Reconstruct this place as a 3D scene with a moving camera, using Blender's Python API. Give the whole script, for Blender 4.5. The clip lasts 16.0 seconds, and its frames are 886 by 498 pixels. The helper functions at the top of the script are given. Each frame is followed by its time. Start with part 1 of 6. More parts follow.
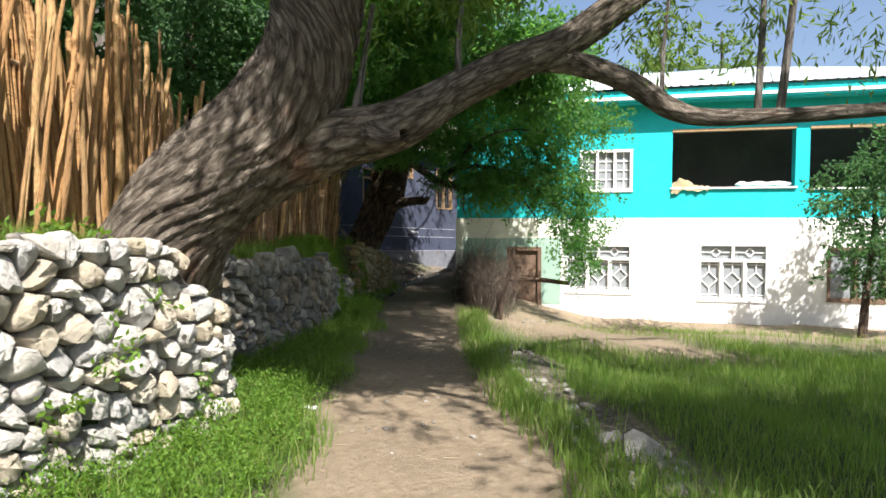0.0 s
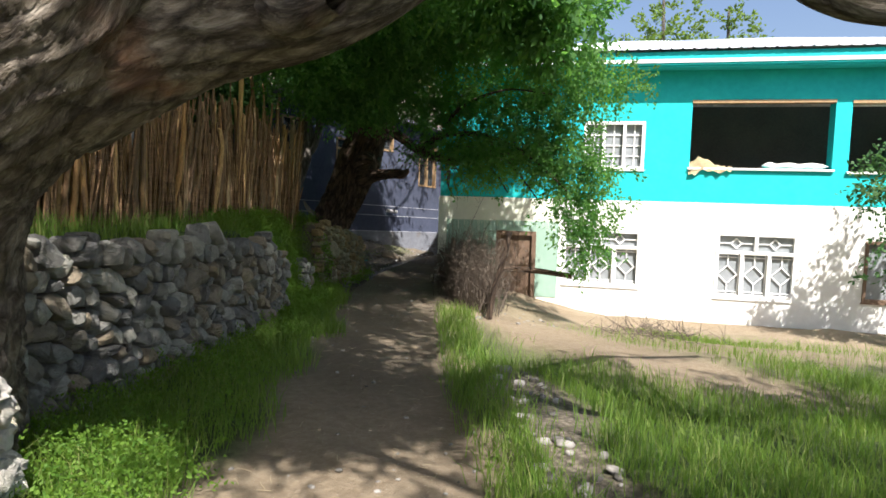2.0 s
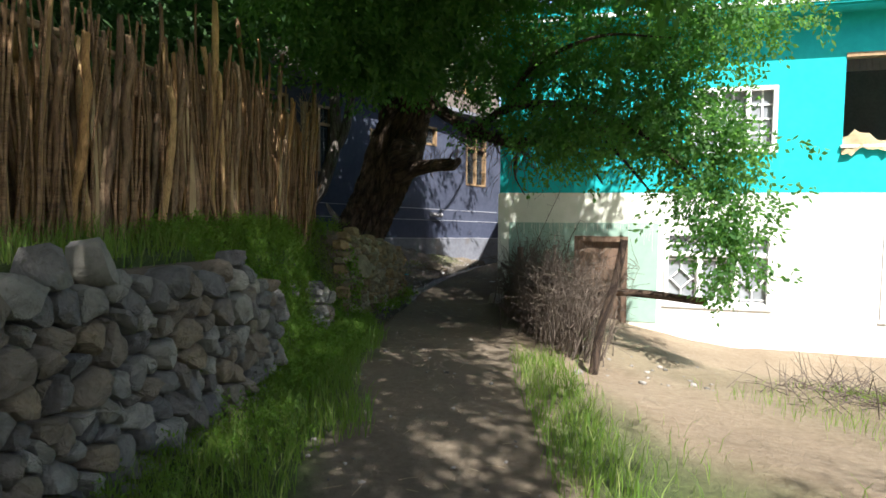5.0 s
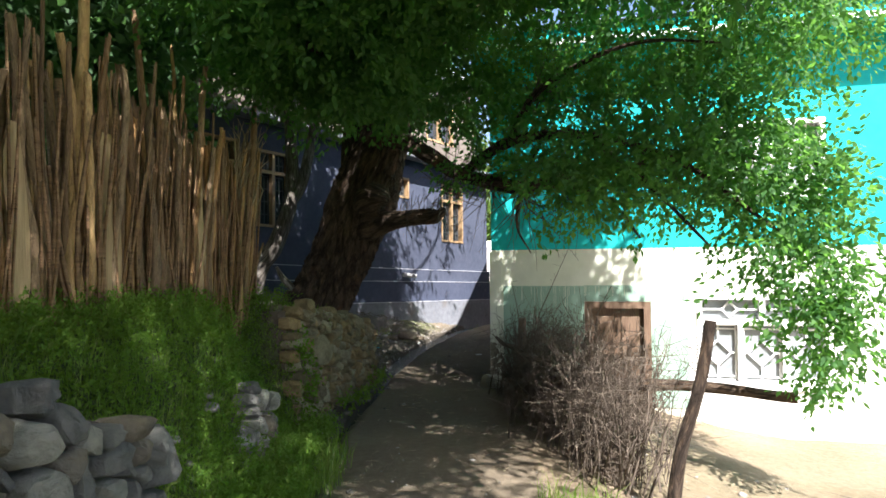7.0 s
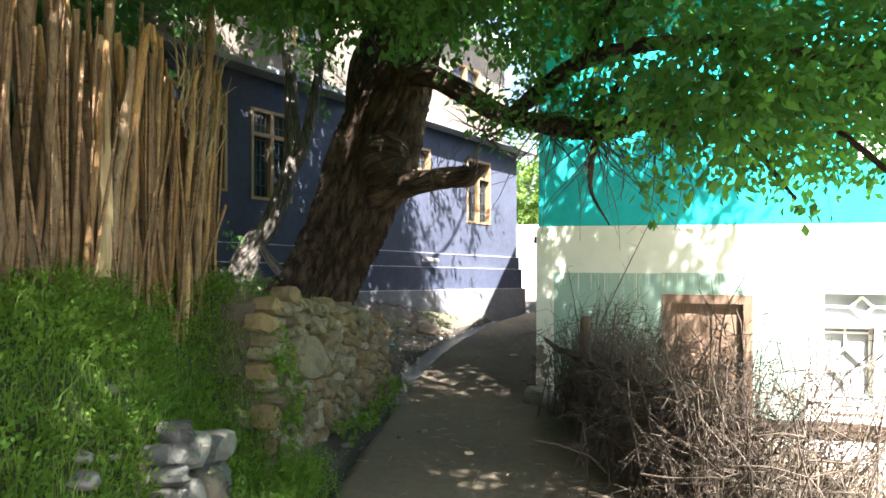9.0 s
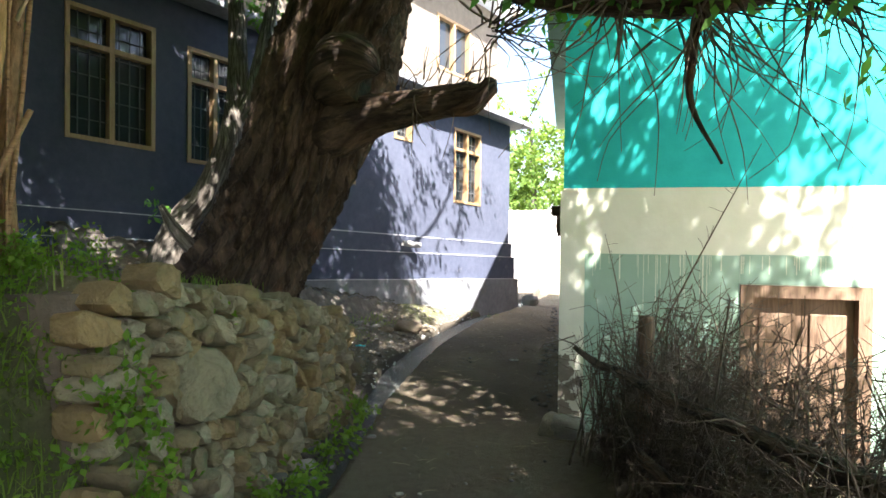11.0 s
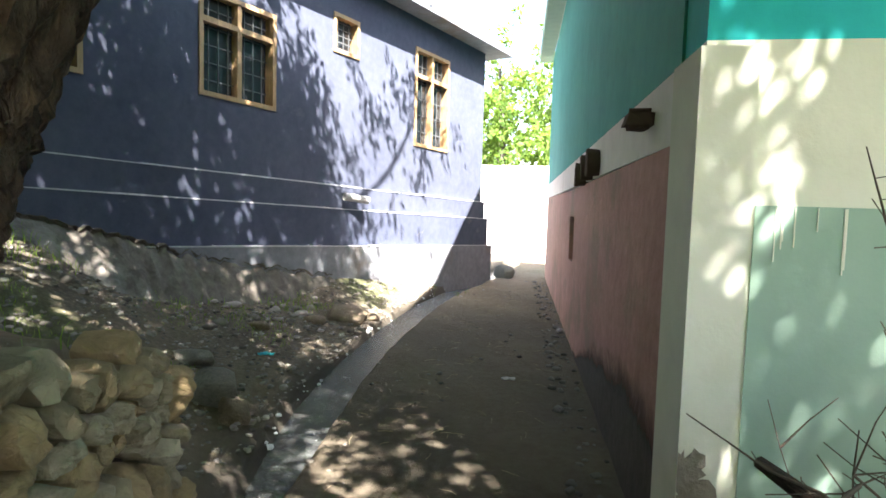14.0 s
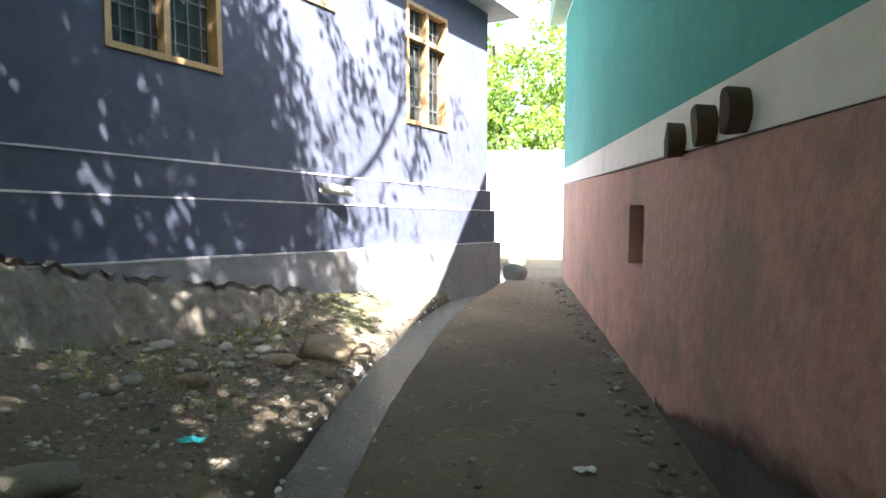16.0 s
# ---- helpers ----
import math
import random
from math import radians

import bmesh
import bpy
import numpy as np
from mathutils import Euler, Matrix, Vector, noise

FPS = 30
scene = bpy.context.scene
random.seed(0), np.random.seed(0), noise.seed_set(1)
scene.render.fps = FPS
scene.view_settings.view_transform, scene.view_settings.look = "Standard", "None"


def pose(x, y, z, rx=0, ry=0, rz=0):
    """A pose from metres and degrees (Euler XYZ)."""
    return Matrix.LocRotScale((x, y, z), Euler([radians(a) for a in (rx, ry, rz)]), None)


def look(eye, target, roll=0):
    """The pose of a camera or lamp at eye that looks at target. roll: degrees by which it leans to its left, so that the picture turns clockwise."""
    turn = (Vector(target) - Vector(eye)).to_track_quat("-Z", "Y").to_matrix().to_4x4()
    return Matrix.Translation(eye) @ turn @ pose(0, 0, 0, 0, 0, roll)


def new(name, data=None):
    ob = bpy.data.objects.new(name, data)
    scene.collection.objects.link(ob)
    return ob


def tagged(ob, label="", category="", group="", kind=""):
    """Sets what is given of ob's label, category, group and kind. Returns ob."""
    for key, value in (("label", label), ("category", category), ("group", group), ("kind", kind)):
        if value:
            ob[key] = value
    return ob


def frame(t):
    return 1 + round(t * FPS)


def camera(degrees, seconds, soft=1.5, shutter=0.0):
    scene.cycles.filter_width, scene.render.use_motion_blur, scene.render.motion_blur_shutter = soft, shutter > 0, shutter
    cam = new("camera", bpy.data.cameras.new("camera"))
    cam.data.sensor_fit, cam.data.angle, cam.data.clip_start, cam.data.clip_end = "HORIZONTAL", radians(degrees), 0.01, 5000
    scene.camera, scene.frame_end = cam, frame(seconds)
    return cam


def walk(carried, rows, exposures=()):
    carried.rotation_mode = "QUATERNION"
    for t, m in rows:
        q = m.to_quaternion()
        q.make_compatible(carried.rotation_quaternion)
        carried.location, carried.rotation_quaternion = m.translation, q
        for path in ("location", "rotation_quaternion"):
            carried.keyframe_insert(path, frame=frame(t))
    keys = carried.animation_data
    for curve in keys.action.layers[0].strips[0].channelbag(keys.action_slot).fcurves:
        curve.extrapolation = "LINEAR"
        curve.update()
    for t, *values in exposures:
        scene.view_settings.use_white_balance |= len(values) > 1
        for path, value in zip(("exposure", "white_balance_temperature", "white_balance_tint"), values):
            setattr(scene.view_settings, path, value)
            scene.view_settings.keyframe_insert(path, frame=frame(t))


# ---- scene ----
cam = camera(71.2, 16.0, soft=1.6)
METRES, EYE, TILT, LEAN, TURN = 18.0, 1.5, 0.0, 1.6, 14.0
ROWS = [
    (0.0, 0.0, 0.0, 0.0, 0.07, -2.73, -1.57),
    (0.5, -0.0008, 0.0364, -0.0037, 0.02, -4.53, -2.06),
    (1.0, 0.0015, 0.0655, -0.0048, -0.52, -5.12, -1.36),
    (1.5, 0.0037, 0.0979, -0.0051, -0.09, -4.82, -2.94),
    (2.0, 0.0036, 0.127, -0.0049, -1.42, -4.4, -3.25),
    (2.5, 0.0035, 0.1534, -0.0067, -0.82, -4.14, -3.73),
    (3.0, -0.0026, 0.1852, -0.0084, 2.21, -2.49, -1.27),
    (3.5, -0.0051, 0.2154, -0.0103, 2.4, -3.43, -1.24),
    (4.0, -0.0065, 0.248, -0.0106, 2.73, -4.31, -1.79),
    (6.5, -0.0257, 0.4105, -0.0103, 0.47, -2.56, -1.09),
    (7.0, -0.028, 0.4407, -0.007, -0.64, 1.07, -1.0),
    (7.5, -0.0282, 0.4725, -0.011, -1.13, -0.14, -0.7),
    (8.0, -0.0334, 0.5062, -0.0146, -0.2, -1.17, -2.9),
    (8.5, -0.0362, 0.5333, -0.0149, 0.71, -1.55, -3.3),
    (9.0, -0.0366, 0.564, -0.0138, 1.06, -0.12, -1.61),
    (11.5, -0.0439, 0.7189, -0.0261, -1.18, -1.48, -1.99),
    (12.0, -0.0465, 0.7501, -0.0262, -1.72, -2.73, -0.36),
    (12.5, -0.0448, 0.7805, -0.0304, -2.01, -4.79, -2.36),
    (13.0, -0.0426, 0.8111, -0.0311, -3.07, -6.31, -3.16),
    (13.5, -0.0415, 0.842, -0.0302, -2.72, -4.82, -2.44),
    (14.0, -0.0386, 0.8728, -0.0317, -4.76, -4.18, -3.25),
    (14.5, -0.0411, 0.9044, -0.0337, -3.33, -5.18, -1.62),
    (15.0, -0.0423, 0.9341, -0.0359, -4.46, -8.02, -1.22),
    (15.5, -0.0412, 0.9647, -0.0352, -4.81, -6.39, -1.24),
    (16.0, -0.0414, 0.994, -0.034, -6.01, -4.84, -1.65),
]

EXPOSURES = [(0.0, 1.42, 6250, 14), (1.5, 1.4, 6250, 14), (3.0, 1.52, 6250, 14), (4.2, 1.55, 6150, 14), (6.5, 1.88, 6100, 14), (7.5, 2.5, 6200, 14), (8.5, 3.1, 6250, 14), (9.0, 3.22, 6250, 14), (11.5, 3.4, 6500, 14), (12.5, 3.72, 6500, 14), (14.0, 3.75, 6500, 14), (16.0, 3.92, 6500, 14)]
walk(cam, [(t, pose(0, 0, EYE, TILT, LEAN, TURN) @ pose(METRES * x, METRES * y, METRES * z, 90 + pitch, roll, yaw)) for t, x, y, z, yaw, pitch, roll in ROWS], EXPOSURES)

# ---------------------------------------------------------------- light
SUN_FROM = Vector((0.385, -0.60, 1.0)).normalized()
world = bpy.data.worlds.new("world")
scene.world = world
world.use_nodes = True
wn = world.node_tree.nodes
sky = wn.new("ShaderNodeTexSky")
sky.sky_type = "NISHITA"
sky.sun_disc = False
sky.dust_density = 3.0
sky.sun_elevation = math.asin(SUN_FROM.z)
sky.sun_rotation = math.atan2(SUN_FROM.x, SUN_FROM.y)
wn["Background"].inputs["Strength"].default_value = 0.07
world.node_tree.links.new(sky.outputs[0], wn["Background"].inputs["Color"])
sun_data = bpy.data.lights.new("sun", "SUN")
sun_data.energy, sun_data.angle, sun_data.color = 5.0, radians(0.6), (1.0, 0.95, 0.86)
sun = new("sun", sun_data)
sun.matrix_world = look(SUN_FROM * 60, (0, 0, 0))


# ---------------------------------------------------------------- materials
def material(name, rough=0.8, metal=0.0):
    m = bpy.data.materials.new(name)
    m.use_nodes = True
    b = m.node_tree.nodes["Principled BSDF"]
    b.inputs["Roughness"].default_value = rough
    b.inputs["Metallic"].default_value = metal
    b.inputs["Specular IOR Level"].default_value = 0.3
    return m, m.node_tree.nodes, m.node_tree.links, b


def ramp_node(n, l, fac, stops):
    r = n.new("ShaderNodeValToRGB")
    while len(r.color_ramp.elements) < len(stops):
        r.color_ramp.elements.new(0.5)
    for e, (p, c) in zip(r.color_ramp.elements, stops):
        e.position, e.color = p, (*c, 1)
    l.new(fac, r.inputs["Fac"])
    return r.outputs["Color"]


def mix(n, l, fac, a, b, mode="MIX"):
    x = n.new("ShaderNodeMix")
    x.data_type, x.blend_type = "RGBA", mode
    for sock, v in ((x.inputs[0], fac), (x.inputs[6], a), (x.inputs[7], b)):
        if isinstance(v, (int, float)):
            sock.default_value = v
        elif isinstance(v, tuple):
            sock.default_value = (*v, 1)
        else:
            l.new(v, sock)
    return x.outputs[2]


def coords(n, l, stretch=(1, 1, 1), source="Object"):
    t = n.new("ShaderNodeTexCoord")
    m = n.new("ShaderNodeMapping")
    m.inputs["Scale"].default_value = stretch
    l.new(t.outputs[source], m.inputs["Vector"])
    return m.outputs["Vector"]


def noise_node(n, l, vec, scale, detail=4.0, rough=0.6, distort=0.0):
    t = n.new("ShaderNodeTexNoise")
    t.inputs["Scale"].default_value, t.inputs["Detail"].default_value = scale, detail
    t.inputs["Roughness"].default_value, t.inputs["Distortion"].default_value = rough, distort
    l.new(vec, t.inputs["Vector"])
    return t.outputs["Fac"]


def bump(n, l, b, height, strength, distance=0.02):
    x = n.new("ShaderNodeBump")
    x.inputs["Strength"].default_value, x.inputs["Distance"].default_value = strength, distance
    l.new(height, x.inputs["Height"])
    l.new(x.outputs["Normal"], b.inputs["Normal"])


def two_scale(name, dark, light, big=1.2, fine=18.0, rough=0.85, relief=0.4, stretch=(1, 1, 1), stain=None, stain_scale=0.7, stain_from=0.55, source="Object", vary=0.0):
    """Colour from a fine and a broad noise, with optional stains, relief and a change from piece to piece."""
    m, n, l, b = material(name, rough)
    v = coords(n, l, stretch, source)
    f1, f2 = noise_node(n, l, v, fine, 6), noise_node(n, l, v, big, 3)
    c = mix(n, l, 0.5, ramp_node(n, l, f1, [(0.3, dark), (0.7, light)]), ramp_node(n, l, f2, [(0.3, dark), (0.7, light)]))
    if stain:
        s = noise_node(n, l, v, stain_scale, 7, 0.7, 0.4)
        c = mix(n, l, ramp_node(n, l, s, [(stain_from, (0, 0, 0)), (stain_from + 0.12, (1, 1, 1))]), c, stain)
    if vary:
        o = n.new("ShaderNodeObjectInfo")
        c = mix(n, l, vary, c, ramp_node(n, l, o.outputs["Random"], [(0.0, (0.4, 0.32, 0.27)), (0.3, (1.05, 0.76, 0.5)), (0.55, (0.75, 0.66, 0.58)), (0.8, (1.1, 0.95, 0.75)), (1.0, (1.5, 1.4, 1.25))]), "MULTIPLY")
    l.new(c, b.inputs["Base Color"])
    bump(n, l, b, f1, relief)
    return m


def stone_material(name, cool, warm, pale):
    """Field stone: a tint of its own for each stone, veins and lichen at hand's-breadth scale, fine pitting."""
    m, n, l, b = material(name, 0.92)
    o = n.new("ShaderNodeObjectInfo")
    shift = n.new("ShaderNodeVectorMath")
    shift.operation = "MULTIPLY_ADD"
    l.new(o.outputs["Random"], shift.inputs[0])
    shift.inputs[1].default_value = (37.0, 51.0, 73.0)
    l.new(coords(n, l), shift.inputs[2])
    v = shift.outputs[0]
    tint = ramp_node(n, l, o.outputs["Random"], [(0.0, cool), (0.3, pale), (0.45, cool), (0.65, warm), (0.85, cool), (1.0, pale)])
    f1, f2, f3 = noise_node(n, l, v, 7, 6, 0.7, 0.8), noise_node(n, l, v, 26, 8, 0.75, 0.4), noise_node(n, l, v, 3.5, 4, 0.6, 0.3)
    c = mix(n, l, 0.85, tint, ramp_node(n, l, f1, [(0.25, (0.5, 0.48, 0.46)), (0.5, (0.95, 0.94, 0.92)), (0.75, (1.3, 1.25, 1.15))]), "MULTIPLY")
    c = mix(n, l, ramp_node(n, l, f2, [(0.56, (0, 0, 0)), (0.74, (0.55, 0.55, 0.55))]), c, (0.1, 0.095, 0.08))
    c = mix(n, l, ramp_node(n, l, f3, [(0.6, (0, 0, 0)), (0.72, (0.4, 0.4, 0.4))]), c, (0.3, 0.25, 0.15))
    l.new(c, b.inputs["Base Color"])
    add = n.new("ShaderNodeMath")
    add.operation = "MULTIPLY_ADD"
    l.new(f1, add.inputs[0])
    add.inputs[1].default_value = 2.0
    l.new(f2, add.inputs[2])
    bump(n, l, b, add.outputs[0], 1.0, 0.03)
    return m


def leaf_material(name, stops, through_colour, share=0.4):
    m, n, l, b = material(name, 0.68)
    g = n.new("ShaderNodeNewGeometry")
    c = ramp_node(n, l, g.outputs["Random Per Island"], stops)
    l.new(c, b.inputs["Base Color"])
    tr = n.new("ShaderNodeBsdfTranslucent")
    tr.inputs["Color"].default_value = (*through_colour, 1)
    s = n.new("ShaderNodeMixShader")
    s.inputs[0].default_value = share
    l.new(b.outputs[0], s.inputs[1])
    l.new(tr.outputs[0], s.inputs[2])
    l.new(s.outputs[0], n["Material Output"].inputs["Surface"])
    return m


def bark_material(name, dark, mid, light, rust, grain=(20, 2.2, 1), depth=0.07):
    m, n, l, b = material(name, 0.95)
    v = coords(n, l, grain, "UV")
    f = noise_node(n, l, v, 1.6, 8, 0.72, 0.9)
    f3 = noise_node(n, l, coords(n, l, (30, 5, 1), "UV"), 1.5, 5, 0.7, 0.5)
    f2 = noise_node(n, l, coords(n, l), 2.0, 4)
    c = ramp_node(n, l, f, [(0.3, dark), (0.5, mid), (0.72, light)])
    c = mix(n, l, 0.4, c, ramp_node(n, l, f3, [(0.3, (0.4, 0.4, 0.4)), (0.7, (1.3, 1.3, 1.3))]), "MULTIPLY")
    c = mix(n, l, ramp_node(n, l, f2, [(0.6, (0, 0, 0)), (0.75, (0.7, 0.7, 0.7))]), c, rust)
    warp = n.new("ShaderNodeVectorMath")
    warp.operation = "MULTIPLY_ADD"
    l.new(f3, warp.inputs[0])
    warp.inputs[1].default_value = (0.9, 0.9, 0.0)
    l.new(coords(n, l, (grain[0] * 0.8, grain[1] * 0.9, 1), "UV"), warp.inputs[2])
    vo = n.new("ShaderNodeTexVoronoi")
    vo.feature = "DISTANCE_TO_EDGE"
    vo.inputs["Scale"].default_value = 1.0
    l.new(warp.outputs[0], vo.inputs["Vector"])
    plate = ramp_node(n, l, vo.outputs["Distance"], [(0.0, (0.25, 0.22, 0.2)), (0.16, (1, 1, 1))])
    c = mix(n, l, 0.85, c, plate, "MULTIPLY")
    l.new(c, b.inputs["Base Color"])
    ridge = n.new("ShaderNodeMath")
    ridge.operation = "MINIMUM"
    l.new(vo.outputs["Distance"], ridge.inputs[0])
    ridge.inputs[1].default_value = 0.25
    add = n.new("ShaderNodeMath")
    add.operation = "MULTIPLY_ADD"
    l.new(f3, add.inputs[0])
    add.inputs[1].default_value = 0.55
    l.new(f, add.inputs[2])
    both = n.new("ShaderNodeMath")
    both.operation = "MULTIPLY_ADD"
    l.new(ridge.outputs[0], both.inputs[0])
    both.inputs[1].default_value = 2.2
    l.new(add.outputs[0], both.inputs[2])
    bump(n, l, b, both.outputs[0], 1.0, depth * 0.7)
    return m


def ground_material():
    """Dirt, gravel and turf, mixed by the sheet's own zone attribute (red: turf, green: gravel, blue: damp soil and
    painted path shade).
    """
    m, n, l, b = material("earth", 0.95)
    v = coords(n, l)
    a = n.new("ShaderNodeAttribute")
    a.attribute_name = "zone"
    sep = n.new("ShaderNodeSeparateColor")
    l.new(a.outputs["Color"], sep.inputs[0])
    f1, f2, f3 = noise_node(n, l, v, 1.1, 5), noise_node(n, l, v, 14, 8, 0.75), noise_node(n, l, v, 60, 4, 0.7)
    dirt = mix(n, l, 0.5, ramp_node(n, l, f1, [(0.3, (0.175, 0.128, 0.079)), (0.7, (0.31, 0.245, 0.163))]), ramp_node(n, l, f2, [(0.3, (0.145, 0.102, 0.06)), (0.7, (0.37, 0.305, 0.212))]))
    dirt = mix(n, l, ramp_node(n, l, f3, [(0.62, (0, 0, 0)), (0.7, (0.5, 0.5, 0.5))]), dirt, (0.5, 0.46, 0.4))
    turf = ramp_node(n, l, f2, [(0.3, (0.03, 0.05, 0.015)), (0.7, (0.09, 0.13, 0.03))])
    vo = n.new("ShaderNodeTexVoronoi")
    vo.inputs["Scale"].default_value = 22
    l.new(v, vo.inputs["Vector"])
    gravel = mix(n, l, 0.6, ramp_node(n, l, vo.outputs["Distance"], [(0.1, (0.29, 0.25, 0.2)), (0.6, (0.13, 0.108, 0.085))]), ramp_node(n, l, f1, [(0.3, (0.6, 0.58, 0.54)), (0.7, (1.1, 1.05, 1.0))]), "MULTIPLY")
    c = mix(n, l, sep.outputs[1], dirt, gravel)
    # Dark brown for the wet channel edge and for shade painted on the path.
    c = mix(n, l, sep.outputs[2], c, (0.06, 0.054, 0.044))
    c = mix(n, l, sep.outputs[0], c, turf)
    l.new(c, b.inputs["Base Color"])
    bump(n, l, b, f2, 1.0, 0.06)
    return m


EARTH = ground_material()
# Stone tones carry the light: pale on the sunlit wall, grey on the shaded.
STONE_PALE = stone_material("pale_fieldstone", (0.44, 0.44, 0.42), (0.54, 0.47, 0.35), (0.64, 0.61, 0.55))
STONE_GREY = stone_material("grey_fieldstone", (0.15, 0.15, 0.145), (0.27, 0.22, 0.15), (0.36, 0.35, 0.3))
STONE_WARM = stone_material("ochre_fieldstone", (0.2, 0.17, 0.105), (0.33, 0.24, 0.12), (0.36, 0.32, 0.22))
MUD = two_scale("mud_core", (0.06, 0.05, 0.035), (0.14, 0.11, 0.08), relief=0.8)
BARK_WILLOW = bark_material("willow_bark", (0.05, 0.04, 0.03), (0.2, 0.165, 0.125), (0.44, 0.385, 0.31), (0.3, 0.15, 0.08), (15, 4.0, 1), 0.08)
BARK_DARK = bark_material("dark_bark", (0.025, 0.018, 0.013), (0.1, 0.07, 0.05), (0.24, 0.16, 0.1), (0.22, 0.11, 0.05), (12, 2.6, 1), 0.1)
BARK_PALE = bark_material("pale_bark", (0.07, 0.062, 0.055), (0.2, 0.18, 0.155), (0.38, 0.35, 0.31), (0.24, 0.2, 0.16))
TWIG = two_scale("dry_twig", (0.042, 0.033, 0.026), (0.175, 0.138, 0.105), fine=30, relief=0.3)
POLE = two_scale("fence_pole", (0.26, 0.17, 0.085), (0.58, 0.41, 0.21), big=1.5, fine=5, stretch=(1.3, 1.3, 9), relief=0.8, stain=(0.15, 0.1, 0.06), stain_scale=2.6, stain_from=0.56, vary=0.75)
POLE_OLD = two_scale("fence_pole_weathered", (0.13, 0.09, 0.06), (0.36, 0.27, 0.175), big=1.5, fine=5, stretch=(1.3, 1.3, 9), relief=0.8, stain=(0.09, 0.065, 0.045), stain_scale=2.6, stain_from=0.54, vary=0.7)
BOARD = two_scale("split_board", (0.3, 0.2, 0.1), (0.55, 0.41, 0.23), big=1.5, fine=6, stretch=(9, 9, 0.7), relief=0.6)
LEAF_WILLOW = leaf_material("willow_leaf", [(0.0, (0.05, 0.1, 0.02)), (0.5, (0.08, 0.15, 0.03)), (1.0, (0.13, 0.2, 0.04))], (0.24, 0.36, 0.05))
LEAF_BROAD = leaf_material("broad_leaf", [(0.0, (0.026, 0.08, 0.026)), (0.5, (0.042, 0.12, 0.032)), (1.0, (0.075, 0.16, 0.036))], (0.17, 0.39, 0.06), 0.5)
LEAF_BUSH = leaf_material("bush_leaf", [(0.0, (0.03, 0.08, 0.03)), (1.0, (0.07, 0.14, 0.05))], (0.12, 0.26, 0.07))
GRASS = leaf_material("grass_blade", [(0.0, (0.055, 0.12, 0.018)), (0.7, (0.11, 0.185, 0.025)), (1.0, (0.24, 0.26, 0.09))], (0.29, 0.44, 0.05))
WEED = leaf_material("weed_leaf", [(0.0, (0.05, 0.12, 0.014)), (1.0, (0.11, 0.195, 0.022))], (0.28, 0.45, 0.035))
WHITEWASH = two_scale("whitewash", (0.66, 0.65, 0.6), (0.82, 0.81, 0.77), fine=6, relief=0.25, stain=(0.5, 0.47, 0.4), stain_from=0.62)
CREAM = two_scale("cream_limewash", (0.6, 0.62, 0.5), (0.74, 0.75, 0.64), fine=5, relief=0.35, stain=(0.42, 0.42, 0.34), stain_from=0.66)
TURQUOISE = two_scale("turquoise_paint", (0.01, 0.36, 0.37), (0.02, 0.5, 0.5), fine=7, relief=0.2, stain=(0.04, 0.3, 0.3), stain_from=0.66)
DADO = two_scale("pale_green_paint", (0.234, 0.361, 0.288), (0.328, 0.456, 0.368), fine=4, relief=0.3, stain=(0.390, 0.473, 0.384), stain_from=0.6)
PINK = two_scale("faded_pink_limewash", (0.32, 0.165, 0.14), (0.54, 0.31, 0.26), big=0.7, fine=9, relief=0.6, stain=(0.3, 0.2, 0.16), stain_from=0.52, stain_scale=1.1)
BLUE = two_scale("slate_blue_paint", (0.042, 0.05, 0.08), (0.078, 0.089, 0.128), big=0.9, fine=8, relief=0.25, stain=(0.11, 0.12, 0.15), stain_from=0.64)
BLUE_LOW = two_scale("blue_plinth_paint", (0.04, 0.049, 0.082), (0.074, 0.086, 0.13), big=0.9, fine=8, relief=0.35, stain=(0.2, 0.2, 0.2), stain_from=0.6)
CEMENT = two_scale("cement_render", (0.13, 0.14, 0.165), (0.25, 0.26, 0.285), fine=9, relief=0.45, stain=(0.16, 0.14, 0.12), stain_from=0.54)
# Pale colour that stands for light caught along the plinth ledges.
LEDGE_LIGHT = two_scale("highlight_strip", (0.350, 0.364, 0.406), (0.476, 0.490, 0.518), fine=20, relief=0.4)
WOOD = two_scale("varnished_wood", (0.25, 0.16, 0.085), (0.42, 0.29, 0.16), big=2, fine=8, stretch=(10, 10, 1), rough=0.5, relief=0.25)
WOOD_DARK = two_scale("dark_door_wood", (0.1, 0.06, 0.04), (0.22, 0.15, 0.1), big=2, fine=8, stretch=(10, 10, 1), rough=0.65, relief=0.3)
WHITE_PAINT = two_scale("white_gloss_paint", (0.68, 0.68, 0.66), (0.8, 0.8, 0.78), fine=12, rough=0.45, relief=0.1)
ROOF = two_scale("galvanised_sheet", (0.5, 0.53, 0.55), (0.66, 0.69, 0.71), fine=4, rough=0.45, relief=0.15)
UPPER = two_scale("brown_render", (0.12, 0.1, 0.082), (0.2, 0.17, 0.14), fine=8, relief=0.4, stain=(0.14, 0.12, 0.1), stain_from=0.58)
# Dark plaster colour carries the gloom inside the open rooms.
INTERIOR = two_scale("shaded_room_plaster", (0.1, 0.1, 0.1), (0.18, 0.17, 0.16), relief=0.2)
PIPE = two_scale("grey_plastic_pipe", (0.3, 0.3, 0.31), (0.42, 0.42, 0.43), rough=0.5, relief=0.1)
IRON = two_scale("dark_iron", (0.05, 0.055, 0.06), (0.11, 0.12, 0.13), rough=0.6, relief=0.2)
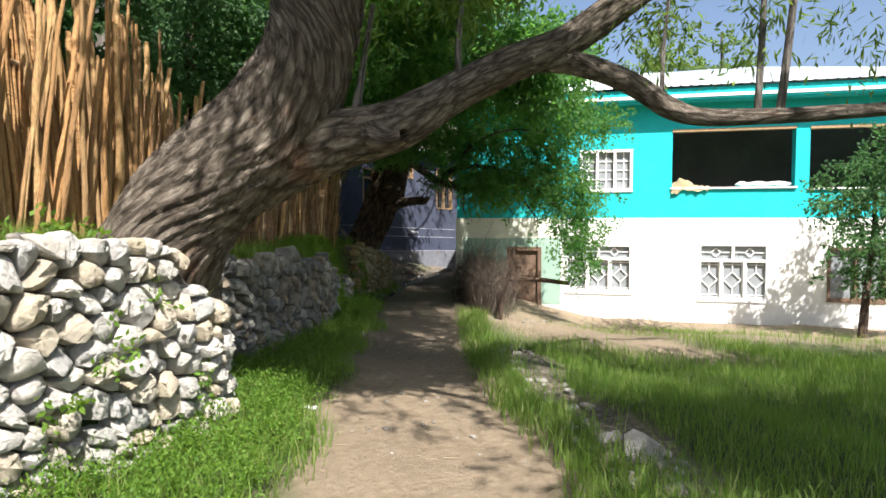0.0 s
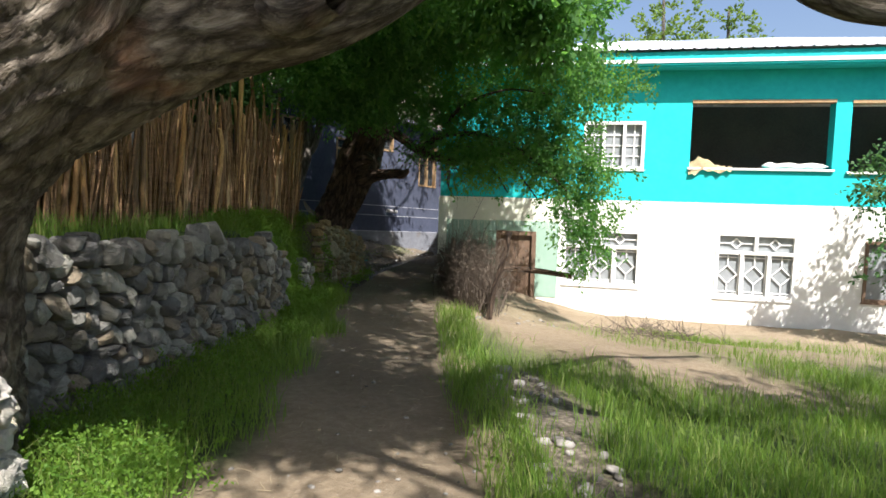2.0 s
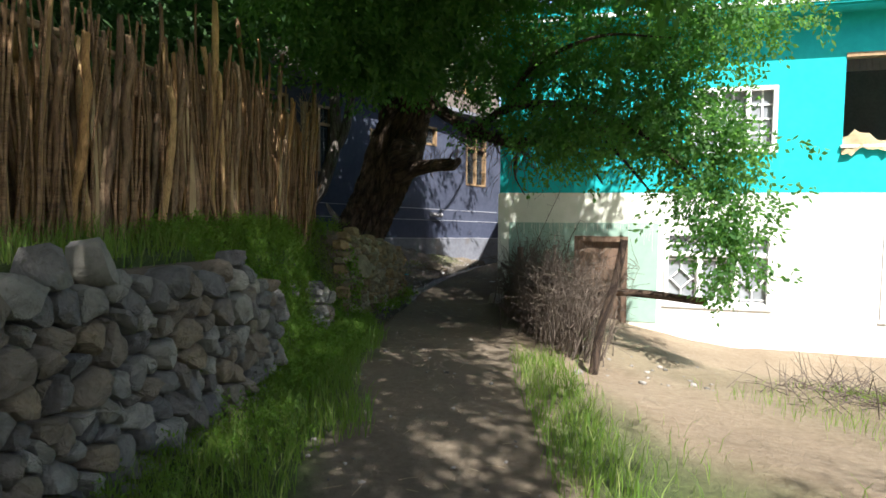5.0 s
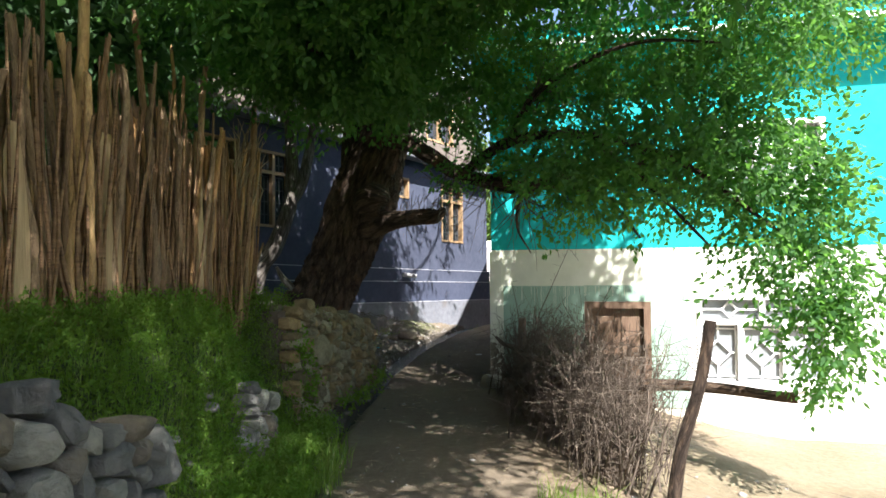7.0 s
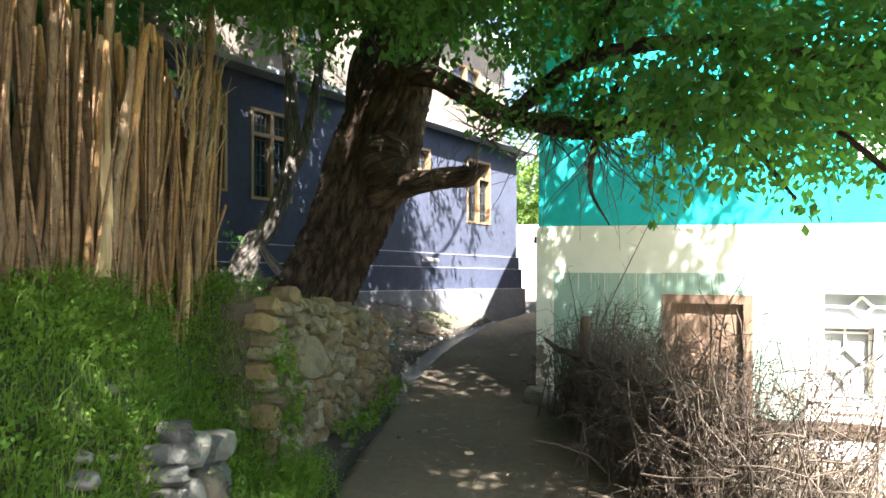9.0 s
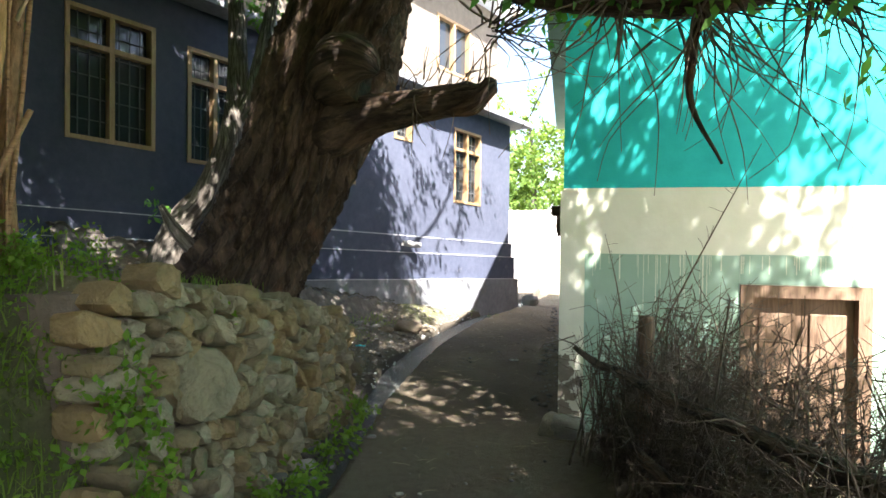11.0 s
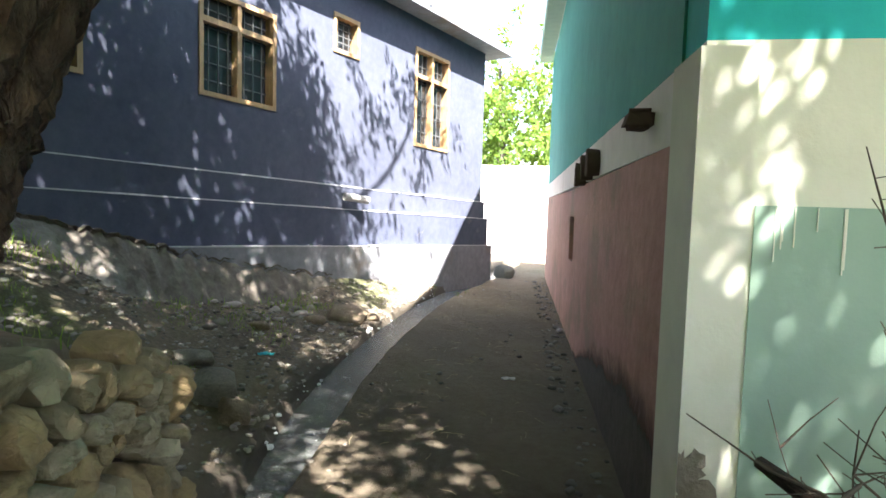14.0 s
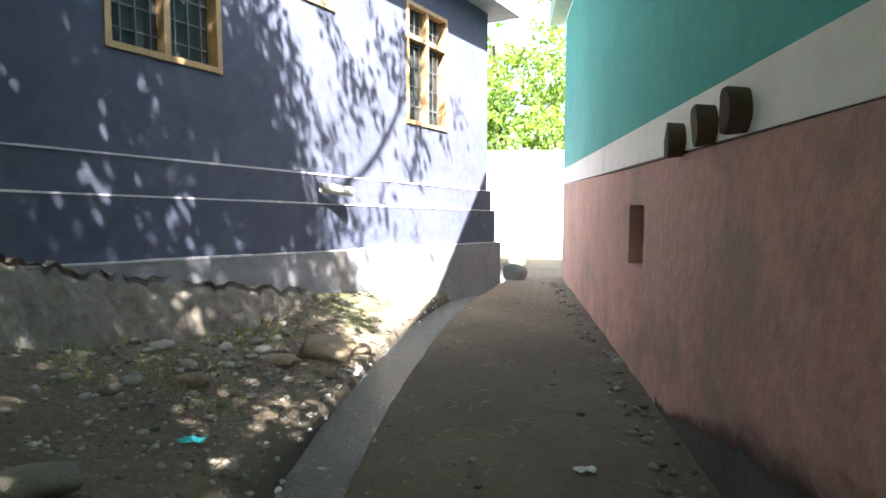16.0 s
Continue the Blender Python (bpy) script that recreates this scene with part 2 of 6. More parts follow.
CLOTH = two_scale("faded_yellow_cloth", (0.45, 0.36, 0.2), (0.65, 0.55, 0.36), fine=14, relief=0.4)
RAG = two_scale("turquoise_rag", (0.02, 0.3, 0.36), (0.06, 0.45, 0.5), fine=20, relief=0.4)
FLAKED = two_scale("bare_mud_plaster", (0.17, 0.155, 0.12), (0.3, 0.27, 0.21), fine=16, relief=0.6)
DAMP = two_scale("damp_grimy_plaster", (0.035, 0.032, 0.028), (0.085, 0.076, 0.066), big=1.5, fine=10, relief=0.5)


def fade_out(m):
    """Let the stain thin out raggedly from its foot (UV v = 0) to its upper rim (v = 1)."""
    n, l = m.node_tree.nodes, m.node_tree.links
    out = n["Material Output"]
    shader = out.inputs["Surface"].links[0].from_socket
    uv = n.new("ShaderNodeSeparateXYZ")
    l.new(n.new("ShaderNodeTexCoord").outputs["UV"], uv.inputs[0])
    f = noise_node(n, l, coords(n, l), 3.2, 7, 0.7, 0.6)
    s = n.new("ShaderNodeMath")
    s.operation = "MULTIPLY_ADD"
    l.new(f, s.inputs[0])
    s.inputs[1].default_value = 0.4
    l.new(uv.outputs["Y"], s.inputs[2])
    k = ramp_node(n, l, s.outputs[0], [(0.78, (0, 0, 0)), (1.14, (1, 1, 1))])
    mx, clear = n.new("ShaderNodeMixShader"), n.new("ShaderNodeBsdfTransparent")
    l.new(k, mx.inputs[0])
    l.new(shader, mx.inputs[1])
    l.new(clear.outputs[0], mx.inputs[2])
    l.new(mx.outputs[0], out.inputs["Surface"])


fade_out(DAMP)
CLOD = two_scale("dry_clod", (0.12, 0.09, 0.06), (0.3, 0.24, 0.17), fine=12, relief=0.9)
EARTH_FACE = two_scale("crumbling_earth", (0.055, 0.049, 0.042), (0.18, 0.162, 0.138), big=2.5, fine=14, relief=1.0, stain=(0.27, 0.26, 0.24), stain_from=0.6)
SEA = two_scale("sea_green_paint", (0.035, 0.28, 0.25), (0.06, 0.38, 0.33), fine=7, relief=0.25, stain=(0.06, 0.26, 0.23), stain_from=0.6)
STRAW = two_scale("dry_straw", (0.2, 0.15, 0.09), (0.48, 0.4, 0.26), fine=30, relief=0.2)
PAPER = two_scale("dirty_paper", (0.5, 0.5, 0.48), (0.7, 0.7, 0.67), fine=20, relief=0.2)


def glass_material():
    m, n, l, b = material("window_glass", 0.05)
    b.inputs["Base Color"].default_value = (0.03, 0.035, 0.04, 1)
    b.inputs["Specular IOR Level"].default_value = 0.6
    return m


def water_material():
    m, n, l, b = material("running_water", 0.12)
    b.inputs["Specular IOR Level"].default_value = 0.6
    v = coords(n, l, (1.0, 1.8, 1))
    f = noise_node(n, l, v, 16, 5, 0.65, 1.2)
    foam = noise_node(n, l, coords(n, l, (1.0, 0.7, 1)), 9, 8, 0.75, 1.5)
    l.new(mix(n, l, ramp_node(n, l, foam, [(0.58, (0, 0, 0)), (0.68, (0.6, 0.6, 0.6))]), (0.1, 0.107, 0.105), (0.5, 0.52, 0.52)), b.inputs["Base Color"])
    bump(n, l, b, f, 0.8, 0.06)
    return m


GLASS, WATER = glass_material(), water_material()
# Panes coloured pale to hold the glare that blooms over the house front.
GLASS_HAZED = two_scale("bloom_hazed_glass", (0.18, 0.2, 0.21), (0.3, 0.32, 0.33), big=2.5, fine=6, rough=0.12, relief=0.02)


# ---------------------------------------------------------------- mesh helpers
def link_mesh(name, bm, mat, parent=None, smooth=False):
    me = bpy.data.meshes.new(name)
    bm.normal_update()
    bm.to_mesh(me)
    bm.free()
    if smooth:
        me.polygons.foreach_set("use_smooth", [True] * len(me.polygons))
    me.materials.append(mat)
    ob = new(name, me)
    ob.parent = parent
    return ob


def part(name, bm, mat, parent, label="", smooth=False):
    ob = link_mesh(name, bm, mat, parent, smooth)
    return tagged(ob, label) if label else ob


def quads_mesh(name, verts, faces, mat, parent=None, smooth=False):
    """A mesh straight from number arrays: faces all with the same corner count."""
    verts, faces = np.asarray(verts, dtype=np.float32), np.asarray(faces, dtype=np.int32)
    me = bpy.data.meshes.new(name)
    k = faces.shape[1]
    me.vertices.add(len(verts))
    me.vertices.foreach_set("co", verts.ravel())
    me.loops.add(faces.size)
    me.loops.foreach_set("vertex_index", faces.ravel())
    me.polygons.add(len(faces))
    me.polygons.foreach_set("loop_start", np.arange(0, faces.size, k, dtype=np.int32))
    if smooth:
        me.polygons.foreach_set("use_smooth", np.ones(len(faces), dtype=bool))
    me.update(calc_edges=True)
    me.materials.append(mat)
    ob = new(name, me)
    ob.parent = parent
    return ob


def thing(name, label, category, at=(0, 0, 0), group="", kind=""):
    ob = new(name)
    ob.location = at
    ob.empty_display_size = 0.1
    return tagged(ob, label, category, group, kind)


def mbox(bm, f, u0, u1, n0, n1, z0, z1):
    """A box between the given limits, in the coordinates that f turns into the world's."""
    c = [bm.verts.new(f(u, n, z)) for z in (z0, z1) for n in (n0, n1) for u in (u0, u1)]
    for q in ((0, 2, 3, 1), (4, 5, 7, 6), (0, 1, 5, 4), (2, 6, 7, 3), (0, 4, 6, 2), (1, 3, 7, 5)):
        bm.faces.new([c[i] for i in q])


def one_box(f, *limits, bevel=0.0):
    bm = bmesh.new()
    mbox(bm, f, *limits)
    if bevel:
        bmesh.ops.bevel(bm, geom=bm.edges[:], offset=bevel, segments=2, affect="EDGES", profile=0.6)
    bmesh.ops.recalc_face_normals(bm, faces=bm.faces[:])
    return bm


def holed_wall(f, u0, u1, z0, z1, n0, n1, holes):
    """A wall of that thickness with rectangular openings (u0, u1, z0, z1) that go through it."""
    bm = bmesh.new()
    us = sorted({u0, u1, *[min(max(v, u0), u1) for h in holes for v in h[:2]]})
    zs = sorted({z0, z1, *[min(max(v, z0), z1) for h in holes for v in h[2:]]})
    solid = lambda i, k: 0 <= i < len(us) - 1 and 0 <= k < len(zs) - 1 and not any(
        h[0] < (us[i] + us[i + 1]) / 2 < h[1] and h[2] < (zs[k] + zs[k + 1]) / 2 < h[3] for h in holes)
    def quad(*pts):
        bm.faces.new([bm.verts.new(f(*p)) for p in pts])
    for i in range(len(us) - 1):
        for k in range(len(zs) - 1):
            if not solid(i, k):
                continue
            a, b, c, d = us[i], us[i + 1], zs[k], zs[k + 1]
            quad((a, n1, c), (b, n1, c), (b, n1, d), (a, n1, d))
            quad((b, n0, c), (a, n0, c), (a, n0, d), (b, n0, d))
            if not solid(i - 1, k):
                quad((a, n0, c), (a, n1, c), (a, n1, d), (a, n0, d))
            if not solid(i + 1, k):
                quad((b, n1, c), (b, n0, c), (b, n0, d), (b, n1, d))
            if not solid(i, k - 1):
                quad((a, n0, c), (b, n0, c), (b, n1, c), (a, n1, c))
            if not solid(i, k + 1):
                quad((a, n1, d), (b, n1, d), (b, n0, d), (a, n0, d))
    bmesh.ops.remove_doubles(bm, verts=bm.verts[:], dist=0.0005)
    bmesh.ops.recalc_face_normals(bm, faces=bm.faces[:])
    return bm


def smooth_line(points, steps):
    """A smooth line through points of any dimension (Catmull-Rom)."""
    p = np.array(points, dtype=float)
    p = np.vstack([2 * p[0] - p[1], p, 2 * p[-1] - p[-2]])
    out = []
    for i in range(1, len(p) - 2):
        for k in range(steps):
            t = k / steps
            out.append(0.5 * (2 * p[i] + (p[i + 1] - p[i - 1]) * t + (2 * p[i - 1] - 5 * p[i] + 4 * p[i + 1] - p[i + 2]) * t * t
                              + (3 * p[i] - p[i - 1] - 3 * p[i + 1] + p[i + 2]) * t ** 3))
    out.append(p[-2])
    return np.array(out)


def tube(points, sides=12, steps=5, rough=0.0, seed=0, ridges=0):
    """A limb as (verts, faces, uv): points are (x, y, z, radius), the skin knotted by noise and furrowed along its length."""
    line = smooth_line(points, steps)
    rng = np.random.RandomState(seed)
    ph = rng.rand(8) * 6.28
    n = len(line)
    tang = np.gradient(line[:, :3], axis=0)
    tang /= np.linalg.norm(tang, axis=1)[:, None] + 1e-9
    side = np.cross(tang, (0.13, 0.31, 0.94))
    side /= np.linalg.norm(side, axis=1)[:, None] + 1e-9
    up = np.cross(side, tang)
    ang = np.linspace(0, 2 * np.pi, sides, endpoint=False)
    length = np.concatenate([[0], np.cumsum(np.linalg.norm(np.diff(line[:, :3], axis=0), axis=1))])
    verts = np.zeros((n, sides, 3))
    for i in range(n):
        r = np.full(sides, max(line[i, 3], 0.002))
        if rough:
            w = length[i]
            k = sum(np.sin(ang * f + ph[f] + w * (1.3 * f - 2.0)) / f for f in (1, 2, 3, 4))
            r = r * (1 + rough * 0.35 * k)
            if ridges:
                twist = ang + 0.35 * w + 0.15 * math.sin(3 * w + ph[5])
                r = r * (1 + rough * 0.38 * np.abs(np.sin(twist * ridges / 2 + np.sin(w * 4 + ph[6]))) + rough * 0.22 * np.sin(twist * ridges * 1.7 + w * 6))
            r = r * (1 + rough * 0.035 * rng.randn(sides))
        verts[i] = line[i, :3] + np.outer(np.cos(ang) * r, side[i]) + np.outer(np.sin(ang) * r, up[i])
    a, b = np.meshgrid(np.arange(n - 1), np.arange(sides), indexing="ij")
    b2 = (b + 1) % sides
    faces = np.stack([a * sides + b, a * sides + b2, (a + 1) * sides + b2, (a + 1) * sides + b], -1).reshape(-1, 4)
    mean_r = line[:, 3].mean()
    uu = np.stack([b, b + 1, b + 1, b], -1).reshape(-1, 4) / sides * 6.28 * mean_r
    vv = np.stack([length[a], length[a], length[a + 1], length[a + 1]], -1).reshape(-1, 4)
    return verts.reshape(-1, 3), faces, np.stack([uu, vv], -1)


def tubes_mesh(name, tubes, mat, parent=None, smooth=True):
    vs, fs, us, off = [], [], [], 0
    for v, f, u in tubes:
        vs.append(v), fs.append(f + off), us.append(u)
        off += len(v)
    ob = quads_mesh(name, np.vstack(vs), np.vstack(fs), mat, parent, smooth)
    uv = ob.data.uv_layers.new(name="UVMap")
    uv.data.foreach_set("uv", np.vstack(us).astype(np.float32).ravel())
    return ob


def leaf_cloud(name, clumps, mat, parent=None, length=0.09, width=0.03, droop=0.5, seed=1, spray=0.22, per=26):
    """Many folded leaves on small sprays. clumps: (centre, radii, number of leaves); sprays keep to a clump's ragged shell and inside."""
    rng = np.random.RandomState(seed)
    pos, axis = [], []
    for c, r, count in clumps:
        sprays = max(1, int(count / per))
        d = rng.randn(sprays, 3)
        d /= np.linalg.norm(d, axis=1)[:, None]
        lobes = 1 + 0.3 * np.sin(d[:, 0] * 5 + seed) * np.cos(d[:, 1] * 4 + seed * 2) + 0.18 * rng.randn(sprays)
        centre = np.array(c) + d * np.array(r) * (rng.rand(sprays) ** 0.45 * lobes)[:, None]
        out = d * 0.6 + rng.randn(sprays, 3) * 0.5
        out[:, 2] -= droop
        out /= np.linalg.norm(out, axis=1)[:, None]
        along = (rng.rand(sprays, per) - 0.3)[:, :, None] * spray * 2
        p = centre[:, None, :] + out[:, None, :] * along + rng.randn(sprays, per, 3) * spray * 0.28
        a = out[:, None, :] * 0.9 + rng.randn(sprays, per, 3) * 0.6
        a[:, :, 2] -= droop * 0.5
        pos.append(p.reshape(-1, 3)), axis.append(a.reshape(-1, 3))
    pos, axis = np.vstack(pos), np.vstack(axis)
    axis /= np.linalg.norm(axis, axis=1)[:, None]
    n = len(pos)
    side = np.cross(axis, rng.randn(n, 3))
    side /= np.linalg.norm(side, axis=1)[:, None] + 1e-9
    nor = np.cross(side, axis)
    L = (length * (0.6 + 0.8 * rng.rand(n)))[:, None]
    W = (width * (0.7 + 0.6 * rng.rand(n)))[:, None]
    v = np.stack([pos, pos + axis * L * 0.45 + side * W + nor * W * 0.35, pos + axis * L, pos + axis * L * 0.45 - side * W + nor * W * 0.35], 1)
    f = np.arange(n * 4).reshape(n, 4)
    return quads_mesh(name, v.reshape(-1, 3), f, mat, parent)


def blades(name, spots, mat, height, width, parent=None, lean=0.35, seed=2):
    """Grass: each blade a bent, tapering strip of two faces, on the given ground points."""
    rng = np.random.RandomState(seed)
    p = np.asarray(spots, dtype=float)
    n = len(p)
    h = height * (0.45 + 0.8 * rng.rand(n))[:, None] if np.isscalar(height) else (np.asarray(height) * (0.6 + 0.6 * rng.rand(n)))[:, None]
    a = rng.rand(n) * 6.28
    s = np.stack([np.cos(a), np.sin(a), np.zeros(n)], 1) * width
    b = rng.randn(n, 3) * lean * h
    b[:, 2] = 0
    up = np.array((0, 0, 1.0))
    mid = p + up * h * 0.55 + b * 0.3
    tip = p + up * h * 0.95 + b
    base = p - up * 0.02
    v = np.stack([base - s, base + s, mid + s * 0.8, mid - s * 0.8, tip + s * 0.12, tip - s * 0.12], 1).reshape(-1, 3)
    k = np.arange(n)[:, None] * 6
    f = np.vstack([k + np.array([0, 1, 2, 3]), k + np.array([3, 2, 4, 5])])
    return quads_mesh(name, v, f, mat, parent)


# ---------------------------------------------------------------- ground
def lerp(v, xs, ys):
    return np.interp(v, xs, ys)


def step01(t):
    t = np.clip(t, 0, 1)
    return t * t * (3 - 2 * t)


def path_height(y):
    return lerp(y, [-5, 0, 5, 12, 17, 29, 40], [0.1, 0.0, -0.12, -0.42, -0.6, -0.76, -0.85])


def bank_line(y):
    """x of the foot of the bank and its stone walls, on the west side of the path."""
    return lerp(y, [-5, 0, 4.45, 4.75, 6.8, 9.6, 11.5, 13.0, 14.8, 17.4, 18.6], [-3.0, -2.95, -2.85, -3.8, -4.05, -4.5, -4.8, -5.3, -5.74, -5.95, -6.2])


def bank_top(y):
    return lerp(y, [-5, 4, 6.8, 9.6, 12, 14, 16, 17.2, 18.2], [1.15, 1.1, 1.0, 0.95, 0.95, 0.9, 0.7, 0.35, -0.45])


def left_edge(y):
    """x where the trodden path begins on its west side."""
    return lerp(y, [0, 3.3, 4.9, 6.9, 9.9, 13.3, 15.0], [-1.0, -1.57, -2.16, -2.76, -3.54, -4.69, -5.3])


CHANNEL_LINE = smooth_line([(11.5, -4.4), (13.0, -4.9), (14.5, -5.25), (16.1, -5.52), (18.3, -5.97), (20.3, -6.24), (22.0, -6.34), (23.6, -6.36), (25.8, -6.28), (28.3, -5.95), (29.5, -5.75), (33.0, -5.4)], 8)


def channel_x(y):
    return np.interp(y, CHANNEL_LINE[:, 0], CHANNEL_LINE[:, 1])


def channel_half(y):
    """Half the width of the water: a trickle by the stone wall, wider in the alley."""
    return lerp(y, [11.5, 17.0, 19.5, 24.0], [0.04, 0.07, 0.19, 0.22])


BLUE_AT, BLUE_U = np.array((-5.62, 29.26)), np.array((0.402, 0.9156))


def blue_local(x, y):
    return (x - BLUE_AT[0]) * BLUE_U[0] + (y - BLUE_AT[1]) * BLUE_U[1], (x - BLUE_AT[0]) * BLUE_U[1] - (y - BLUE_AT[1]) * BLUE_U[0]


def hum(x, y, s, seed=0.0):
    return np.sin(x * s + seed) * np.cos(y * s * 1.13 + seed * 2) + 0.5 * np.sin(x * s * 2.3 + y * s * 1.9 + seed)


def ground_height(x, y):
    x, y = np.asarray(x, dtype=float), np.asarray(y, dtype=float)
    base = path_height(y)
    z = base + 0.012 * hum(x, y, 3.1) + 0.006 * hum(x, y, 9.0, 2.0)
    left = bank_line(y) - x
    width = lerp(y, [-5, 9.4, 10.2, 13.6, 14.1, 17, 18.5], [0.3, 0.3, 0.85, 0.85, 0.3, 0.3, 1.2])
    top = bank_top(y) + np.clip(left - 0.6, 0, 2.0) * lerp(y, [0, 9, 15, 17], [0.2, 0.25, 0.08, 0.0])
    wild = 1 + 0.12 * hum(x, y, 2.6, 1.0)
    z = z + (top - base) * step01(left / (width * wild)) * (1 - step01((y - 17.2) / 1.4)) 
    u, nn = blue_local(x, y)
    foot = lerp(u, [-13, -10.6, -9.7, -9.1, -8.4, -7.8, -6.8, -6.0, -5.1, -3.9, -2.7, -1.4, 2], [1.05, 0.95, 0.55, 0.05, -0.13, -0.24, -0.35, -0.28, -0.2, -0.4, -0.53, -0.72, -0.8])
    span = np.maximum(channel_x(y) - 0.2 - x, 0)
    share = span / (span + np.maximum(nn, 0.02))
    slope = base + (foot - base) * np.where(span > 0, share, 0) + 0.03 * hum(x, y, 2.2, 3.0) * np.where(span > 0.2, 1, 0)
    z = np.where((y > 16.6), z + (np.maximum(slope, base) - base) * step01((y - 16.8) / 1.6) * (span > 0), z)
    d = np.abs(x - channel_x(y))
    z = z - 0.22 * (1 - step01((d - channel_half(y) + 0.04) / 0.08)) * step01((y - 11.4) / 1.6)
    right = step01((x + 3.4) / 4.0) * step01((y - 9.0) / 7.0)
    z = z - 0.62 * right * (x > -3.4)
    edge = x - lerp(y, [0, 3.7, 5.3, 8.0, 12.0], [0.5, -0.15, -0.9, -1.72, -2.7])
    z = z + np.where((edge > 0) & (y < 17), 0.05 * step01(edge / 0.4) + 0.05 * hum(x, y, 1.4, 4.0) * step01(edge / 0.8), 0)
    far = np.sqrt((x + 2) ** 2 + (y - 12) ** 2)
    return np.where(far > 60, -0.9, z)


def lattice(lo, hi, fine_lo, fine_hi, coarse, fine):
    mid = np.arange(fine_lo, fine_hi, fine)
    a, b = np.arange(lo, fine_lo, coarse), np.arange(fine_hi, hi + 0.01, coarse)
    return np.concatenate([[-2500, -600, -150, -60], a, mid, b, [60, 150, 600, 2500]])


def build_ground():
    xs = np.unique(np.concatenate([lattice(-20, 20, -7.6, 2.0, 0.4, 0.08), np.arange(-6.7, -5.2, 0.04)]).round(3))
    ys = lattice(-8, 44, 0.0, 31.0, 0.5, 0.13)
    X, Y = np.meshgrid(xs, ys, indexing="ij")
    Z = ground_height(X, Y)
    n, m = X.shape
    i, k = np.meshgrid(np.arange(n - 1), np.arange(m - 1), indexing="ij")
    f = np.stack([i * m + k, (i + 1) * m + k, (i + 1) * m + k + 1, i * m + k + 1], -1).reshape(-1, 4)
    ob = quads_mesh("ground", np.stack([X, Y, Z], -1).reshape(-1, 3), f, EARTH, smooth=True)
    x, y = X.ravel(), Y.ravel()
    wob = 0.12 * hum(x, y, 2.3, 1.7) + 0.06 * hum(x, y, 7.0, 0.4)
    left, right = left_edge(y) - x, x - lerp(y, [0, 3.7, 5.3, 8.0, 12.0, 15.5], [0.5, -0.15, -0.9, -1.72, -2.7, -3.6])
    turf = np.where(y < 14.4, step01((left + wob) / 0.35), 0) * (1 - step01((y - 13.5) / 0.8))
    meadow = step01((right + wob) / 0.3) * (y < 15)
    bare = np.exp(-((x + 0.6 + 0.75 * (y - 10.2)) / 0.95) ** 2) * step01((y - 7.2) / 1.2)
    yard = step01((y - 8.8 + 3.0 * wob) / 1.6) * step01((x - lerp(y, [8, 12], [-0.9, -2.1])) / 0.3)
    meadow = meadow * (1 - np.clip(1.4 * bare, 0, 1)) * (1 - 0.85 * yard) 
    stony = step01((right + wob - 0.3) / 0.2) * (1 - step01((right + wob - 0.85) / 0.25)) * step01((y - 3.4) / 1.0) * (1 - step01((y - 7.6) / 1.2))
    meadow = meadow * (1 - 0.9 * stony)
    slope = (y > 17.3) * step01((channel_x(y) - 0.25 - x) / 0.4)
    damp_shade = np.exp(-((x - channel_x(y) + 0.14) / 0.36) ** 2) * step01((y - 11.0) / 1.5) * 0.95
    # Shade under the trees, painted into the path's colour.
    damp_shade = np.maximum(damp_shade, step01((y - 5.5) / 3.0) * (0.42 + 0.1 * hum(x, y, 1.3, 2.0)) * (right < 0.1) * (y < 14))
    # Alley soil: channel damp and painted house shade together.
    damp_shade = np.maximum(damp_shade, step01((y - 11.5) / 3.5) * (0.58 + 0.12 * hum(x, y, 1.3, 2.0)) * (x > channel_x(y) - 0.3) * (x < -3.0) * (1 - 0.7 * step01((y - 24.0) / 5.0)))
    moss = slope * step01((hum(x, y, 0.9, 5.0) - 0.35) / 0.5) * 0.55
    red = np.clip(turf + meadow + moss, 0, 1)
    green = np.clip(slope * (0.6 + 0.25 * hum(x, y, 1.1, 2.0)) + stony, 0, 1)
    # The slope's soil is darkened evenly as well.
    damp_shade = np.maximum(damp_shade, 0.35 * slope)
    col = np.stack([red, green, np.clip(damp_shade, 0, 1), np.ones_like(red)], 1).astype(np.float32)
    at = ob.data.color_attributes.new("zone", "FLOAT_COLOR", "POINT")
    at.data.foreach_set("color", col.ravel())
    return tagged(ob, "dirt path between grassy banks, a meadow and a stony yard", "ground", kind="structure")


ground = build_ground()


# ---------------------------------------------------------------- turquoise house
FRONT = 17.4


def front(u, n, z):
    return Vector((u, FRONT - n, z))


def west(u, n, z):
    """The house's alley side: u runs north, n out into the alley."""
    return Vector((-3.95 - 0.036 * (u - FRONT) - n, u, z))


def west_band(u, n, z):
    """As west, but with the painted lines rising a little towards the street corner."""
    return west(u, n, z + (0.0 if z < -1 or z > 4 else 0.1 * max(0.0, min(1.0, (25.0 - u) / 7.0))))


